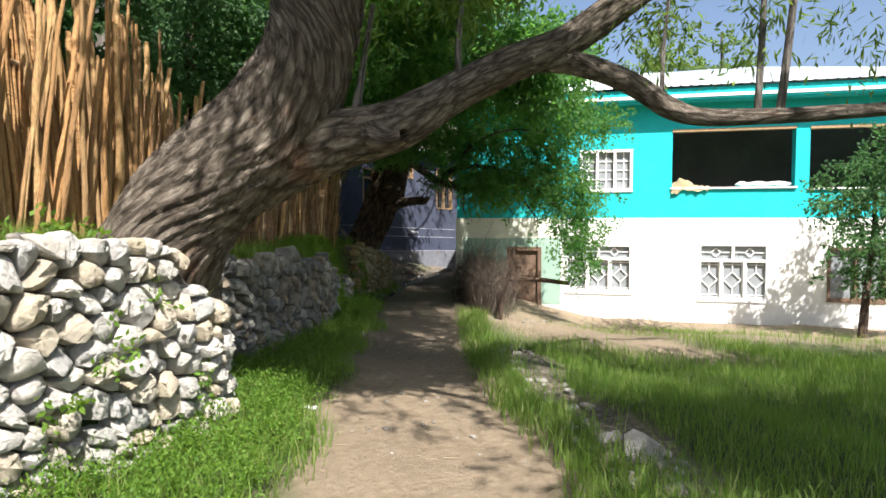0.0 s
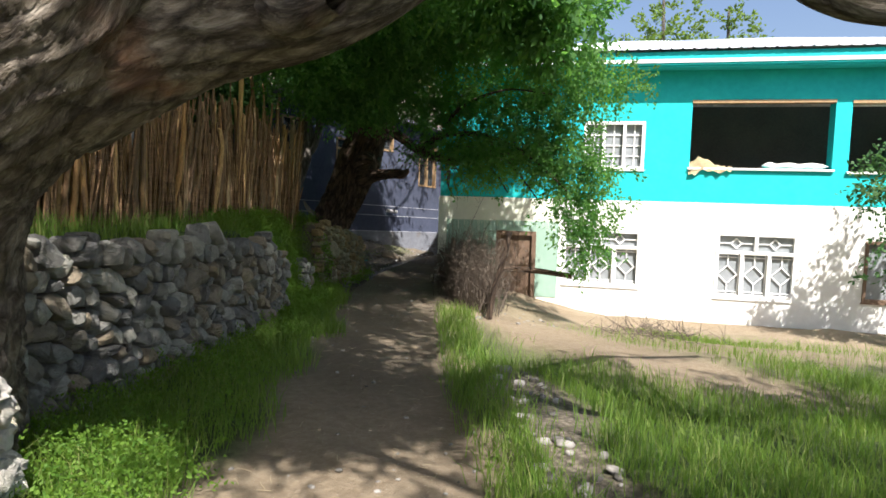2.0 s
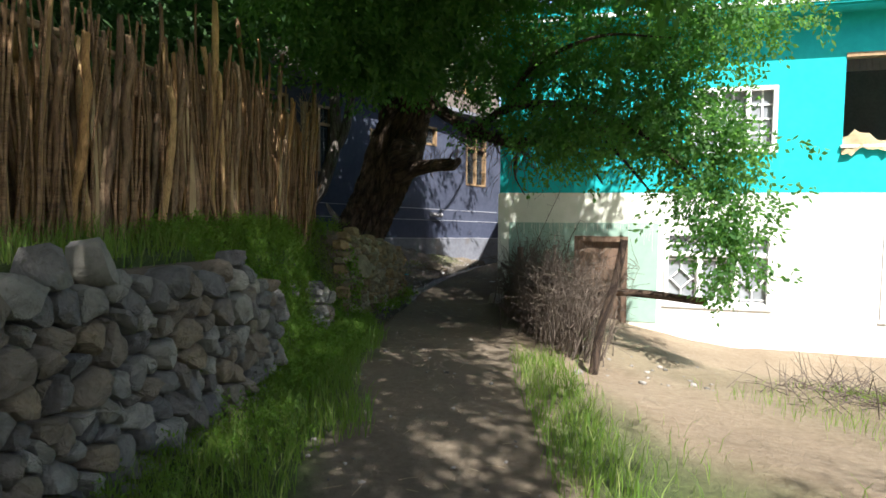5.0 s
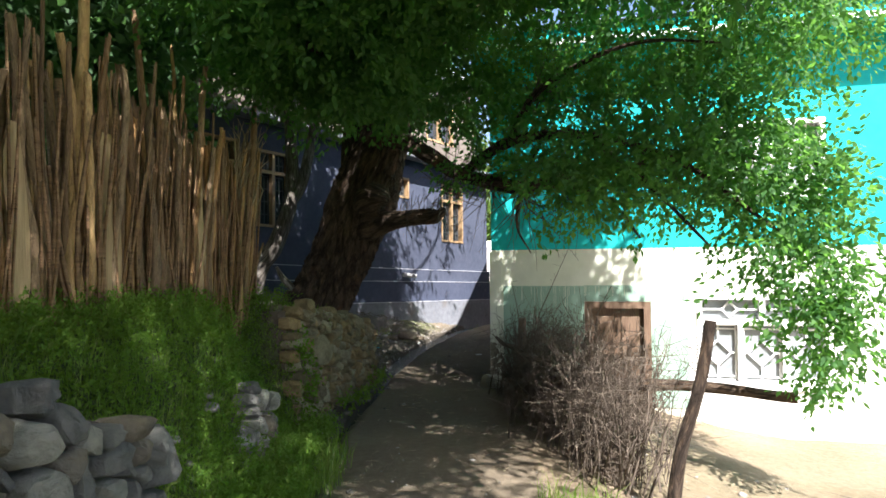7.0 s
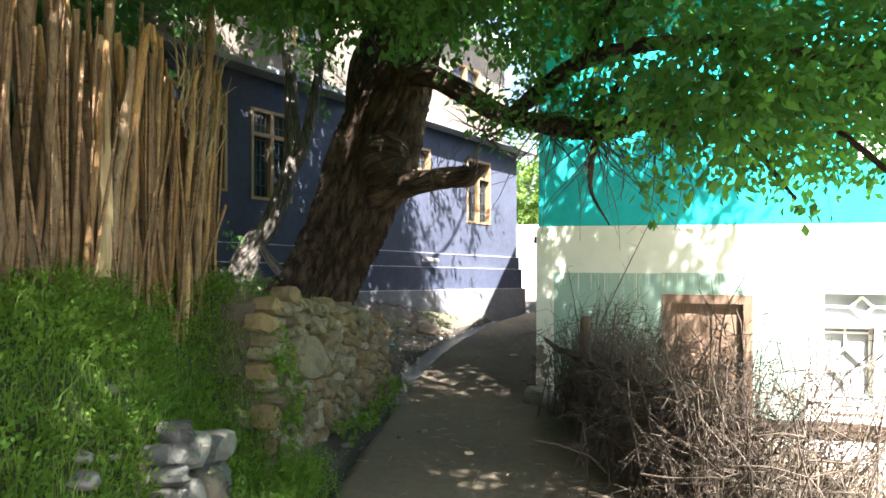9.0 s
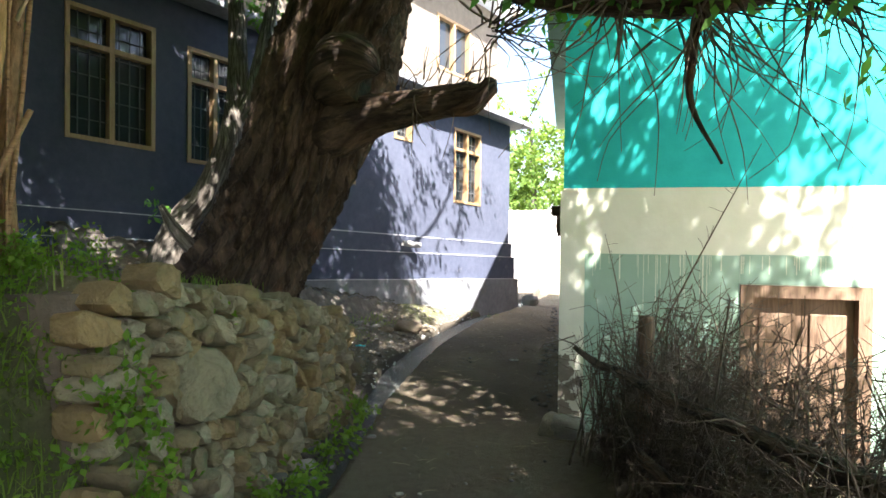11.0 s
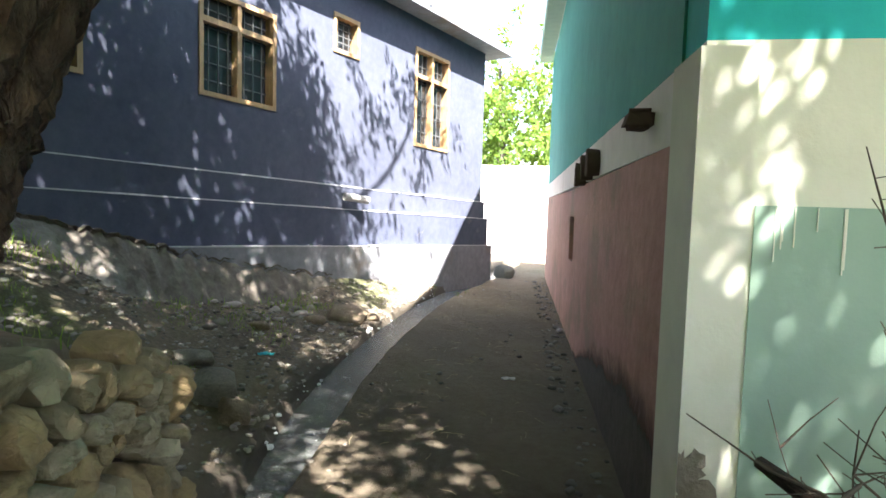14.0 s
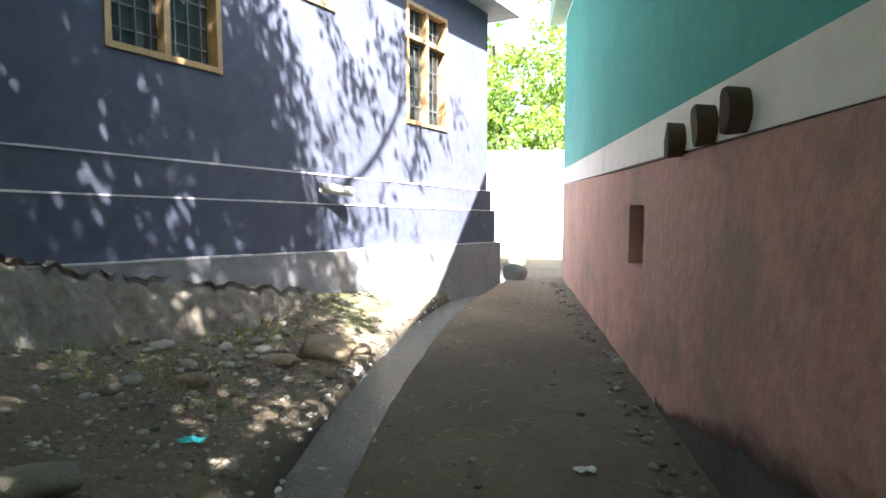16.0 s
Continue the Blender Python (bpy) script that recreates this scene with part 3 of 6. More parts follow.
def lattice_window(parent, f, u0, u1, z0, z1, name="window", lights=3, transom=0.3, depth=0.12, mat=None, motif=True, bars=0):
    """A window with frame, panes and glazing bars; motif: a diamond grille in each light."""
    mat = mat or WHITE_PAINT
    w = thing(name, "", "")
    w.parent = parent
    t = 0.07
    bm = bmesh.new()
    n0, n1 = -depth, 0.02
    mbox(bm, f, u0, u0 + t, n0, n1, z0, z1)
    mbox(bm, f, u1 - t, u1, n0, n1, z0, z1)
    mbox(bm, f, u0 + t, u1 - t, n0, n1, z1 - t, z1)
    mbox(bm, f, u0 + t, u1 - t, n0, n1, z0, z0 + t)
    zt = z1 - transom * (z1 - z0) if transom else z1 - t
    if transom:
        mbox(bm, f, u0 + t, u1 - t, n0, n1 - 0.01, zt - t / 2, zt + t / 2)
    step = (u1 - u0) / lights
    for i in range(1, lights):
        u = u0 + i * step
        mbox(bm, f, u - t / 2, u + t / 2, n0, n1 - 0.006, z0 + t, (zt - t / 2) if transom else z1 - t)
    if transom:
        mbox(bm, f, (u0 + u1) / 2 - t / 2, (u0 + u1) / 2 + t / 2, n0, n1 - 0.006, zt + t / 2, z1 - t)
    bmesh.ops.recalc_face_normals(bm, faces=bm.faces[:])
    part("window_frame", bm, mat, w)
    part("window_sill", one_box(f, u0 - 0.02, u1 + 0.02, 0.003, 0.03, z0 - 0.035, z0 - 0.001), mat, w)
    for i in range(lights):
        a, b = u0 + i * step + t / 2 + 0.004, u0 + (i + 1) * step - t / 2 - 0.004
        lo, hi = z0 + t, (zt - t / 2 if transom else z1 - t)
        part("pane", one_box(f, a, b, n0 + 0.02, n0 + 0.028, lo, hi), GLASS_HAZED, w)
        if motif:
            bm = bmesh.new()
            s, c, zc = 0.022, (a + b) / 2, (lo + hi) / 2
            hw, hh = (b - a) / 2, min((hi - lo) * 0.22, (b - a) * 0.55)
            k0, k1 = n0 + 0.045, n0 + 0.07
            for za, zb in ((lo, lo + s * 1.2), (hi - s * 1.2, hi)):
                mbox(bm, f, a, b, k0, k1, za, zb)
            mbox(bm, f, a, a + s * 1.2, k0, k1, lo, hi), mbox(bm, f, b - s * 1.2, b, k0, k1, lo, hi)
            for zz in (zc - hh * 1.9, zc + hh * 1.9):
                mbox(bm, f, a, b, k0, k1, zz - s / 2, zz + s / 2)
            mbox(bm, f, c - s / 2, c + s / 2, k0 + 0.003, k1 - 0.003, zc + hh, hi), mbox(bm, f, c - s / 2, c + s / 2, k0 + 0.003, k1 - 0.003, lo, zc - hh)
            mbox(bm, f, a, c - hh, k0 + 0.003, k1 - 0.003, zc - s / 2, zc + s / 2), mbox(bm, f, c + hh, b, k0 + 0.003, k1 - 0.003, zc - s / 2, zc + s / 2)
            for sx in (-1, 1):
                for sz in (-1, 1):
                    def slant(p, q, z, sx=sx, sz=sz):
                        return f(c + sx * (hh * p + q * s * 0.4), z, zc + sz * (hh * (1 - p) + q * s * 0.4))
                    mbox(bm, slant, 0.0, 1.0, -1, 1, k0 + 0.002, k1 - 0.002)
            bmesh.ops.recalc_face_normals(bm, faces=bm.faces[:])
            part("grille", bm, mat, w, "white diamond-pattern window grille")
        if bars:
            bm = bmesh.new()
            for j in range(1, bars + 1):
                zz = lo + (hi - lo) * j / (bars + 1)
                mbox(bm, f, a, b, n0 + 0.032, n0 + 0.055, zz - 0.014, zz + 0.014)
            mbox(bm, f, (a + b) / 2 - 0.014, (a + b) / 2 + 0.014, n0 + 0.03, n0 + 0.052, lo, hi)
            part("glazing_bar", bm, mat, w)
    if transom:
        for a, b in ((u0 + t, (u0 + u1) / 2 - t / 2), ((u0 + u1) / 2 + t / 2, u1 - t)):
            part("pane", one_box(f, a, b, n0 + 0.02, n0 + 0.028, zt + t / 2, z1 - t), GLASS_HAZED, w)
            if motif:
                bm = bmesh.new()
                c, zc = (a + b) / 2, (zt + t / 2 + z1 - t) / 2
                mbox(bm, f, a, c - 0.11, n0 + 0.045, n0 + 0.07, zc - 0.012, zc + 0.012), mbox(bm, f, c + 0.11, b, n0 + 0.045, n0 + 0.07, zc - 0.012, zc + 0.012)
                for sx in (-1, 1):
                    for sz in (-1, 1):
                        def slant(p, q, z, sx=sx, sz=sz):
                            return f(c + sx * (0.11 * p + q * 0.01), z, zc + sz * (0.11 * (1 - p) + q * 0.01))
                        mbox(bm, slant, 0.0, 1.0, -1, 1, n0 + 0.047, n0 + 0.068)
                bmesh.ops.recalc_face_normals(bm, faces=bm.faces[:])
                part("grille", bm, mat, w, "white diamond-pattern window grille")
    return w


def turquoise_house():
    h = thing("house", "two-storey house painted turquoise above and white below, with a sheet-metal roof", "house", (2.5, 20, -0.8))
    inv = Matrix.Translation((-2.5, -20, 0.8))
    low = [(-0.88, 0.9, -0.5, 0.84), (2.56, 4.26, -0.62, 0.88), (-2.5, -1.53, -1.0, 0.73), (5.6, 6.9, -0.55, 0.8)]
    high = [(-0.5, 0.88, 2.27, 3.38), (1.88, 4.82, 2.34, 3.86), (5.14, 8.1, 2.3, 3.84)]
    made = []
    made.append(part("wall", holed_wall(front, -3.95, -1.0, -1.7, 1.54, -0.35, 0, low), CREAM, h, "cream-white lower wall"))
    made.append(part("wall", holed_wall(front, -1.0, 9.2, -1.7, 1.54, -0.35, 0, low), WHITEWASH, h, "whitewashed lower wall"))
    made.append(part("wall", holed_wall(front, -3.95, 9.2, 1.54, 4.52, -0.35, 0, high), TURQUOISE, h, "turquoise upper wall"))
    made.append(part("corner_pier", one_box(west, FRONT - 0.03, FRONT + 0.36, -0.17, 0.025, -1.7, 1.515), CREAM, h, "cream corner with flaking plaster"))
    vent = [(22.48, 23.1, 0.25, 0.79)]
    made.append(part("wall", holed_wall(west_band, FRONT + 0.35, 30.0, -1.7, 1.12, -0.4, 0, vent), PINK, h, "faded pink alley wall"))
    made.append(part("wall", holed_wall(west_band, FRONT + 0.35, 30.0, 1.12, 1.43, -0.4, 0, []), WHITEWASH, h, "white band"))
    made.append(part("wall", holed_wall(west_band, FRONT + 0.35, 30.0, 1.43, 4.35, -0.4, 0, []), SEA, h, "sea-green upper alley wall"))
    made.append(part("wall", one_box(lambda u, n, z: Vector((9.2 + n, u, z)), FRONT + 0.36, 30.0, -0.35, 0, -1.7, 4.35), TURQUOISE, h))
    made.append(part("wall", one_box(front, -4.3, 9.2, -12.6, -12.25, -1.7, 4.35), TURQUOISE, h))
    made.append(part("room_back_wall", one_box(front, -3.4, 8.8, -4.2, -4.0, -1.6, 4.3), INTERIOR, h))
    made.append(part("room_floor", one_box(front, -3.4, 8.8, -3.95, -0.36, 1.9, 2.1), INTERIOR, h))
    made.append(part("niche_back", one_box(west, 22.4, 23.2, -0.5, -0.402, 0.2, 0.85), PINK, h))
    # painted panel and paint drips
    for u0, u1, z0, z1 in ((-3.76, -2.506, -0.85, 0.97), (-2.504, -1.528, 0.735, 0.98), (-1.526, -1.0, -0.85, 0.99)):
        made.append(part("painted_panel", one_box(front, u0, u1, 0.004, 0.01, z0, z1), DADO, h, "pale green painted panel with white drips"))
    rng = random.Random(5)
    bm = bmesh.new()
    for i in range(60):
        u = rng.uniform(-3.7, -1.1)
        a = rng.uniform(0.1, 0.5) * rng.random() + 0.06
        w = rng.uniform(0.001, 0.0026)
        mbox(bm, front, u - w, u + w, 0.0105, 0.013, 0.96 - a if not -2.64 < u < -1.4 else max(0.82, 0.96 - a), 0.965)
    tagged(part("dried_paint", bm, CREAM, h, "runs of dried cream paint"), kind="stuff")
    # crumbled foot of the corner
    bm = bmesh.new()
    for i in range(60):
        z = -0.66 + 0.75 * rng.random() ** 1.7
        u = -3.97 + abs(rng.gauss(0, 0.035 + 0.12 * max(0, 0.1 - z)))
        w, hh = rng.uniform(0.012, 0.06), rng.uniform(0.015, 0.07)
        ring = [a + rng.uniform(-0.2, 0.2) for a in np.linspace(0, 5.7, 11)]
        bm.faces.new([bm.verts.new(front(max(-3.974, u + w * math.cos(a) * rng.uniform(.45, 1.3)), 0.0325 + 0.0001 * i, z + hh * math.sin(a) * rng.uniform(.45, 1.3))) for a in ring])
    tagged(part("flaked_plaster", bm, FLAKED, h, "patches where the plaster has flaked to mud"), kind="stuff")
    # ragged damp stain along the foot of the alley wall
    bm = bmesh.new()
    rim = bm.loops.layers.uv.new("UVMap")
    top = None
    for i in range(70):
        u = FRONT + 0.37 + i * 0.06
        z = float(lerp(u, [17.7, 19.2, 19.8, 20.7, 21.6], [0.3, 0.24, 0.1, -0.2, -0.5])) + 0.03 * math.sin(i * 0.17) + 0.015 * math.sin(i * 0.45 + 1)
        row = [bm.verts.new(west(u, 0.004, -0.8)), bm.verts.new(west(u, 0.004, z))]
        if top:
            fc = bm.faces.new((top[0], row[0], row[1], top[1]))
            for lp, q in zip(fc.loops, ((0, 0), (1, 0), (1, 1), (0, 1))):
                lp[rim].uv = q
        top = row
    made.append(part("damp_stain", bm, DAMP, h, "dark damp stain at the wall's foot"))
    # windows
    for u0, u1, z0, z1, name, motif in ((*low[0], "window", True), (*low[1], "window", True)):
        lattice_window(h, front, u0, u1, z0, z1, name, 3, 0.3)
    lattice_window(h, front, *high[0], "window", 3, 0, 0.12, None, False, 3)
    lattice_window(h, front, *low[3], "window", 2, 0, 0.12, WOOD_DARK, False)
    # open verandas upstairs: white posts, sill and dark room behind
    for u0, u1, z0, z1 in high[1:]:
        made.append(part("veranda_sill", one_box(front, u0 - 0.04, u1 + 0.04, -0.3, 0.06, z0 - 0.05, z0 - 0.002, bevel=0.008), WHITE_PAINT, h))
        made.append(part("veranda_lintel", one_box(front, u0, u1, -0.2, 0.02, z1 - 0.07, z1 - 0.002), WOOD, h))
    # door
    d = thing("door", "", "")
    d.parent = h
    bm = bmesh.new()
    mbox(bm, front, -2.5, -2.4, -0.16, 0.03, -1.0, 0.73), mbox(bm, front, -1.63, -1.53, -0.16, 0.03, -1.0, 0.73), mbox(bm, front, -2.4, -1.63, -0.16, 0.03, 0.63, 0.73)
    part("door_frame", bm, WOOD_DARK, d, "dark wooden door frame")
    part("door_leaf", one_box(front, -2.398, -2.018, -0.11, -0.06, -0.98, 0.628), WOOD_DARK, d)
    part("door_leaf", one_box(front, -2.012, -1.632, -0.11, -0.06, -0.98, 0.628), WOOD_DARK, d)
    for u in (-2.34, -1.96):
        for z0, z1 in ((-0.85, -0.2), (-0.1, 0.5)):
            part("door_panel", one_box(front, u, u + 0.27, -0.058, -0.035, z0, z1, bevel=0.012), WOOD_DARK, d)
    # roof: eave boards, soffit and two sheet-metal slopes
    made.append(part("eave", one_box(front, -4.15, 9.7, -0.3, 0.42, 4.522, 4.6), TURQUOISE, h, "dark turquoise soffit"))
    made.append(part("fascia", one_box(front, -4.15, 9.7, 0.422, 0.46, 4.56, 4.84), TURQUOISE, h, "turquoise fascia board"))
    made.append(part("fascia_strip", one_box(front, -4.15, 9.7, 0.465, 0.48, 4.6, 4.68), WHITE_PAINT, h))
    # hipped roof of ribbed sheets: each rib starts at the eave and stops at ridge or hip
    xa, xb, ya, yb, ze, zr = -4.4, 9.75, 16.86, 30.5, 4.88, 6.75
    rx0, rx1, ry = 0.0, 5.2, (16.86 + 30.5) / 2
    for slope in (((xa, ya), (xb, ya), (rx1, ry), (rx0, ry)), ((xb, yb), (xa, yb), (rx0, ry), (rx1, ry)), ((xa, yb), (xa, ya), (rx0, ry), (rx0, ry)), ((xb, ya), (xb, yb), (rx1, ry), (rx1, ry))):
        bm = bmesh.new()
        p = [Vector((*q, z)) for q, z in zip(slope, (ze, ze, zr, zr))]
        n = 60
        for i in range(n):
            for k0, k1, d0, d1 in ((i, i + 0.12, 0.0, 0.03), (i + 0.12, i + 0.3, 0.03, 0.0), (i + 0.3, i + 1, 0.0, 0.0)):
                a0, a1 = k0 / n, k1 / n
                v = [p[0].lerp(p[1], a0) + Vector((0, 0, d0)), p[0].lerp(p[1], a1) + Vector((0, 0, d1)), p[3].lerp(p[2], a1) + Vector((0, 0, d1)), p[3].lerp(p[2], a0) + Vector((0, 0, d0))]
                bm.faces.new([bm.verts.new(q) for q in v])
        bmesh.ops.remove_doubles(bm, verts=bm.verts[:], dist=0.0008)
        made.append(part("roof", bm, ROOF, h, "pale ribbed sheet-metal roof"))
    made.append(part("eave", one_box(west, FRONT + 0.02, 30.4, 0.004, 0.27, 4.36, 4.46), DADO, h, "grey-green soffit over the alley"))
    made.append(part("fascia", one_box(west, FRONT + 0.02, 30.4, 0.272, 0.3, 4.36, 4.7), DADO, h, "grey-green fascia over the alley"))
    # drain spouts on the alley side
    for u, z in ((20.33, 1.31), (20.8, 1.29), (21.4, 1.26)):
        bm = bmesh.new()
        m = Matrix.Translation(west(u, 0.04, z)) @ Matrix.Rotation(radians(90), 4, "Y")
        bmesh.ops.create_cone(bm, cap_ends=True, segments=18, radius1=0.105, radius2=0.095, depth=0.13, matrix=m)
        for v in bm.verts:
            v.co += Vector((rng.uniform(-.012, .012), rng.uniform(-.006, .006), rng.uniform(-.006, .006)))
            v.co.y = u + (v.co.y - u) * 0.8
            v.co.z = z + (v.co.z - z) * 1.1
        bmesh.ops.bevel(bm, geom=bm.edges[:], offset=0.006, segments=1, affect="EDGES")
        made.append(part("beam_end", bm, BARK_DARK, h, "dark protruding beam end"))
    bm = bmesh.new()
    mbox(bm, lambda u, n, z: west(u, n, z), 18.2, 18.34, 0.0, 0.13, 1.33, 1.43)
    bmesh.ops.bevel(bm, geom=bm.edges[:], offset=0.02, segments=2, affect="EDGES")
    for v in bm.verts:
        v.co += Vector((rng.uniform(-.015, .015), rng.uniform(-.02, .02), rng.uniform(-.015, .015) - 0.03 if v.co.x < -4.15 else 0))
    made.append(part("spout", bm, BARK_DARK, h, "dark wooden drain spout"))
    for o in h.children:
        o.matrix_parent_inverse = inv
    return h


def cloth_on_sill():
    rng = np.random.RandomState(4)
    n = 14
    bm = bmesh.new()
    g = {}
    for i in range(n):
        for k in range(8):
            u = 1.86 + 0.95 * i / (n - 1)
            w = k / 7
            drop = max(0, w - 0.45)
            z = 2.36 + 0.2 * math.exp(-((u - 2.15) / 0.25) ** 2) * (1 - drop) - drop * (0.45 - 0.32 * i / (n - 1)) + 0.03 * math.sin(i * 1.9 + k) + 0.02 * rng.randn()
            g[i, k] = bm.verts.new(front(u, -0.2 + 0.3 * min(w, 0.9) + 0.02 * math.sin(i * 2.3), z))
    for i in range(n - 1):
        for k in range(7):
            bm.faces.new((g[i, k], g[i + 1, k], g[i + 1, k + 1], g[i, k + 1]))
    bmesh.ops.solidify(bm, geom=bm.faces[:], thickness=0.02)
    tagged(link_mesh("cloth", bm, CLOTH, None, True), "crumpled faded yellow cloth hanging over the veranda sill", "cloth")
    roll = [(*front(3.42 + i * 0.15, -0.08 + 0.01 * math.sin(i * 1.7), 2.4 + 0.008 * math.sin(i * 2.3)), 0.005 if i in (0, 9) else 0.062 + 0.012 * math.sin(i * 2)) for i in range(10)]
    tagged(tubes_mesh("blanket", [tube(roll, 16, 4, 0.12, 15, 3)], PAPER), "rolled pale bedding lying along the veranda sill", "blanket")


turquoise_house()
cloth_on_sill()


# ---------------------------------------------------------------- slate-blue house
SLOPE = -0.04


def blue(u, n, z):
    p = BLUE_AT + u * BLUE_U
    return Vector((p[0] + n * BLUE_U[1], p[1] - n * BLUE_U[0], z + SLOPE * (u + 5)))


def blue_window(h, u0, u1, z0, z1, lights=2, transom=0.28, label=""):
    w = thing("window", "", "")
    w.parent = h
    if label:
        tagged(w, label)
    t = 0.06
    bm = bmesh.new()
    n0, n1 = -0.14, 0.02
    mbox(bm, blue, u0, u0 + t, n0, n1, z0, z1), mbox(bm, blue, u1 - t, u1, n0, n1, z0, z1)
    mbox(bm, blue, u0 + t, u1 - t, n0, n1, z1 - t, z1), mbox(bm, blue, u0 + t, u1 - t, n0, n1, z0, z0 + t)
    zt = z1 - transom * (z1 - z0)
    if transom:
        mbox(bm, blue, u0 + t, u1 - t, n0, n1 - 0.01, zt - 0.035, zt + 0.035)
    for i in range(1, lights):
        u = u0 + (u1 - u0) * i / lights
        mbox(bm, blue, u - 0.035, u + 0.035, n0, n1 - 0.014, z0 + t, z1 - t)
    bmesh.ops.recalc_face_normals(bm, faces=bm.faces[:])
    part("window_frame", bm, WOOD, w, "yellow-brown wooden frame")
    for i in range(lights):
        a, b = u0 + t + (u1 - u0 - 2 * t) * i / lights + 0.03, u0 + t + (u1 - u0 - 2 * t) * (i + 1) / lights - 0.03
        part("pane", one_box(blue, a, b, n0 + 0.02, n0 + 0.028, z0 + t, z1 - t), GLASS, w)
        c = (a + b) / 2
        for k in range(1, 6):
            zz = z0 + (z1 - z0) * k / 6
            part("grille_bar", one_box(blue, a, b, n0 + 0.05, n0 + 0.062, zz - 0.007, zz + 0.007), IRON, w)
        for s in (-0.3, 0.0, 0.3):
            u = c + s * (b - a)
            part("grille_bar", one_box(blue, u - 0.007, u + 0.007, n0 + 0.064, n0 + 0.076, z0 + t, z1 - t), IRON, w)
    return w


def blue_house():
    h = thing("house", "slate-blue house with stepped plinths, wooden windows and a slab roof", "house", (-10, 26, -0.5))
    inv = Matrix.Translation((10, -26, 0.5))
    holes = [(-11.75, -10.55, 2.08, 3.85), (-10.05, -9.1, 2.0, 3.75), (-7.72, -6.5, 2.08, 3.38), (-5.36, -4.76, 3.2, 3.8), (-3.2, -2.05, 2.05, 3.84), (-14.5, -13.2, 2.1, 3.4)]
    part("wall", holed_wall(blue, -17.0, -0.62, 1.15, 4.35, -0.35, 0, holes), BLUE, h, "slate-blue painted wall")
    part("plinth", one_box(blue, -17.0, -0.56, -0.35, 0.06, 0.79, 1.148), BLUE, h)
    part("plinth", one_box(blue, -17.0, -0.5, -0.35, 0.12, 0.21, 0.786), BLUE_LOW, h)
    part("plinth", one_box(blue, -17.0, -0.42, -0.35, 0.2, -1.4, 0.206), CEMENT, h, "bare cement foot of the wall")
    # Broken bright strips paint the highlight on each plinth ledge.
    for n, z in ((0.06, 1.15), (0.12, 0.79), (0.2, 0.21)):
        bm = bmesh.new()
        rng = random.Random(int(z * 100))
        u = -16.8
        while u < -0.6:
            a = rng.uniform(0.15, 0.9)
            mbox(bm, blue, u, min(u + a, -0.5), n - 0.055, n + rng.uniform(0.004, 0.01), z - 0.006, z + rng.uniform(0.006, 0.016))
            u += a + (rng.uniform(0.03, 0.25) if rng.random() < 0.06 else 0.0015)
        tagged(part("ledge_highlight", bm, LEDGE_LIGHT, h, "whitish strip painted as the highlight on the plinth's edge"), kind="stuff")
    part("end_wall", one_box(blue, -0.97, -0.62, -8.0, -0.352, -1.4, 4.35), BLUE, h)
    part("back_wall", one_box(blue, -17.0, -0.62, -8.3, -8.02, -1.4, 4.35), BLUE, h)
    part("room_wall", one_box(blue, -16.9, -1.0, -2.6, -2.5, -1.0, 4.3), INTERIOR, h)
    part("roof_slab", one_box(blue, -17.3, -0.1, -8.4, 0.42, 4.352, 4.47, bevel=0.015), CEMENT, h, "grey concrete eave slab")
    # upper storey, set back a little, whitewashed
    up = [(-9.6, -8.0, 5.3, 6.5), (-6.6, -5.2, 5.2, 6.5), (-3.6, -2.2, 5.2, 6.5)]
    part("upper_wall", holed_wall(blue, -17.0, -0.9, 4.472, 7.3, -0.6, -0.25, up), UPPER, h, "brown rendered upper storey")
    part("upper_roof", one_box(blue, -17.3, -0.5, -8.4, 0.3, 7.302, 7.45), ROOF, h)
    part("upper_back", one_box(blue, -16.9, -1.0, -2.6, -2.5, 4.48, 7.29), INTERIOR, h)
    for u0, u1, z0, z1 in holes:
        blue_window(h, u0, u1, z0, z1, 1 if u1 - u0 < 0.7 else 2, 0 if u1 - u0 < 0.7 else 0.28)
    for u0, u1, z0, z1 in up:
        w = thing("window", "", "")
        w.parent = h
        bm = bmesh.new()
        for a, b in ((u0, u0 + 0.07), ((u0 + u1) / 2 - 0.035, (u0 + u1) / 2 + 0.035), (u1 - 0.07, u1)):
            mbox(bm, blue, a, b, -0.4, -0.23, z0, z1)
        mbox(bm, blue, u0, u1, -0.39, -0.235, z0, z0 + 0.07), mbox(bm, blue, u0, u1, -0.39, -0.235, z1 - 0.07, z1)
        part("window_frame", bm, WOOD, w)
        part("pane", one_box(blue, u0 + 0.05, u1 - 0.05, -0.37, -0.362, z0 + 0.05, z1 - 0.05), GLASS, w)
    for o in h.children:
        o.matrix_parent_inverse = inv
    # waste pipe
    p0, p1 = blue(-5.36, 0.17, 1.0), blue(-4.72, 0.2, 1.0)
    bm = bmesh.new()
    bmesh.ops.create_cone(bm, cap_ends=True, segments=16, radius1=0.062, radius2=0.062, depth=0.42, matrix=Matrix.Translation((p0 + p1) / 2 + Vector((0.05, 0, -0.03))) @ Vector((p1 - p0) + Vector((0.2, -0.1, -0.06))).to_track_quat("Z", "Y").to_matrix().to_4x4())
    for fc in list(bm.faces):
        if len(fc.verts) > 4:
            inner = bmesh.ops.inset_individual(bm, faces=[fc], thickness=0.012)
            bmesh.ops.translate(bm, verts=fc.verts, vec=-fc.normal * 0.08)
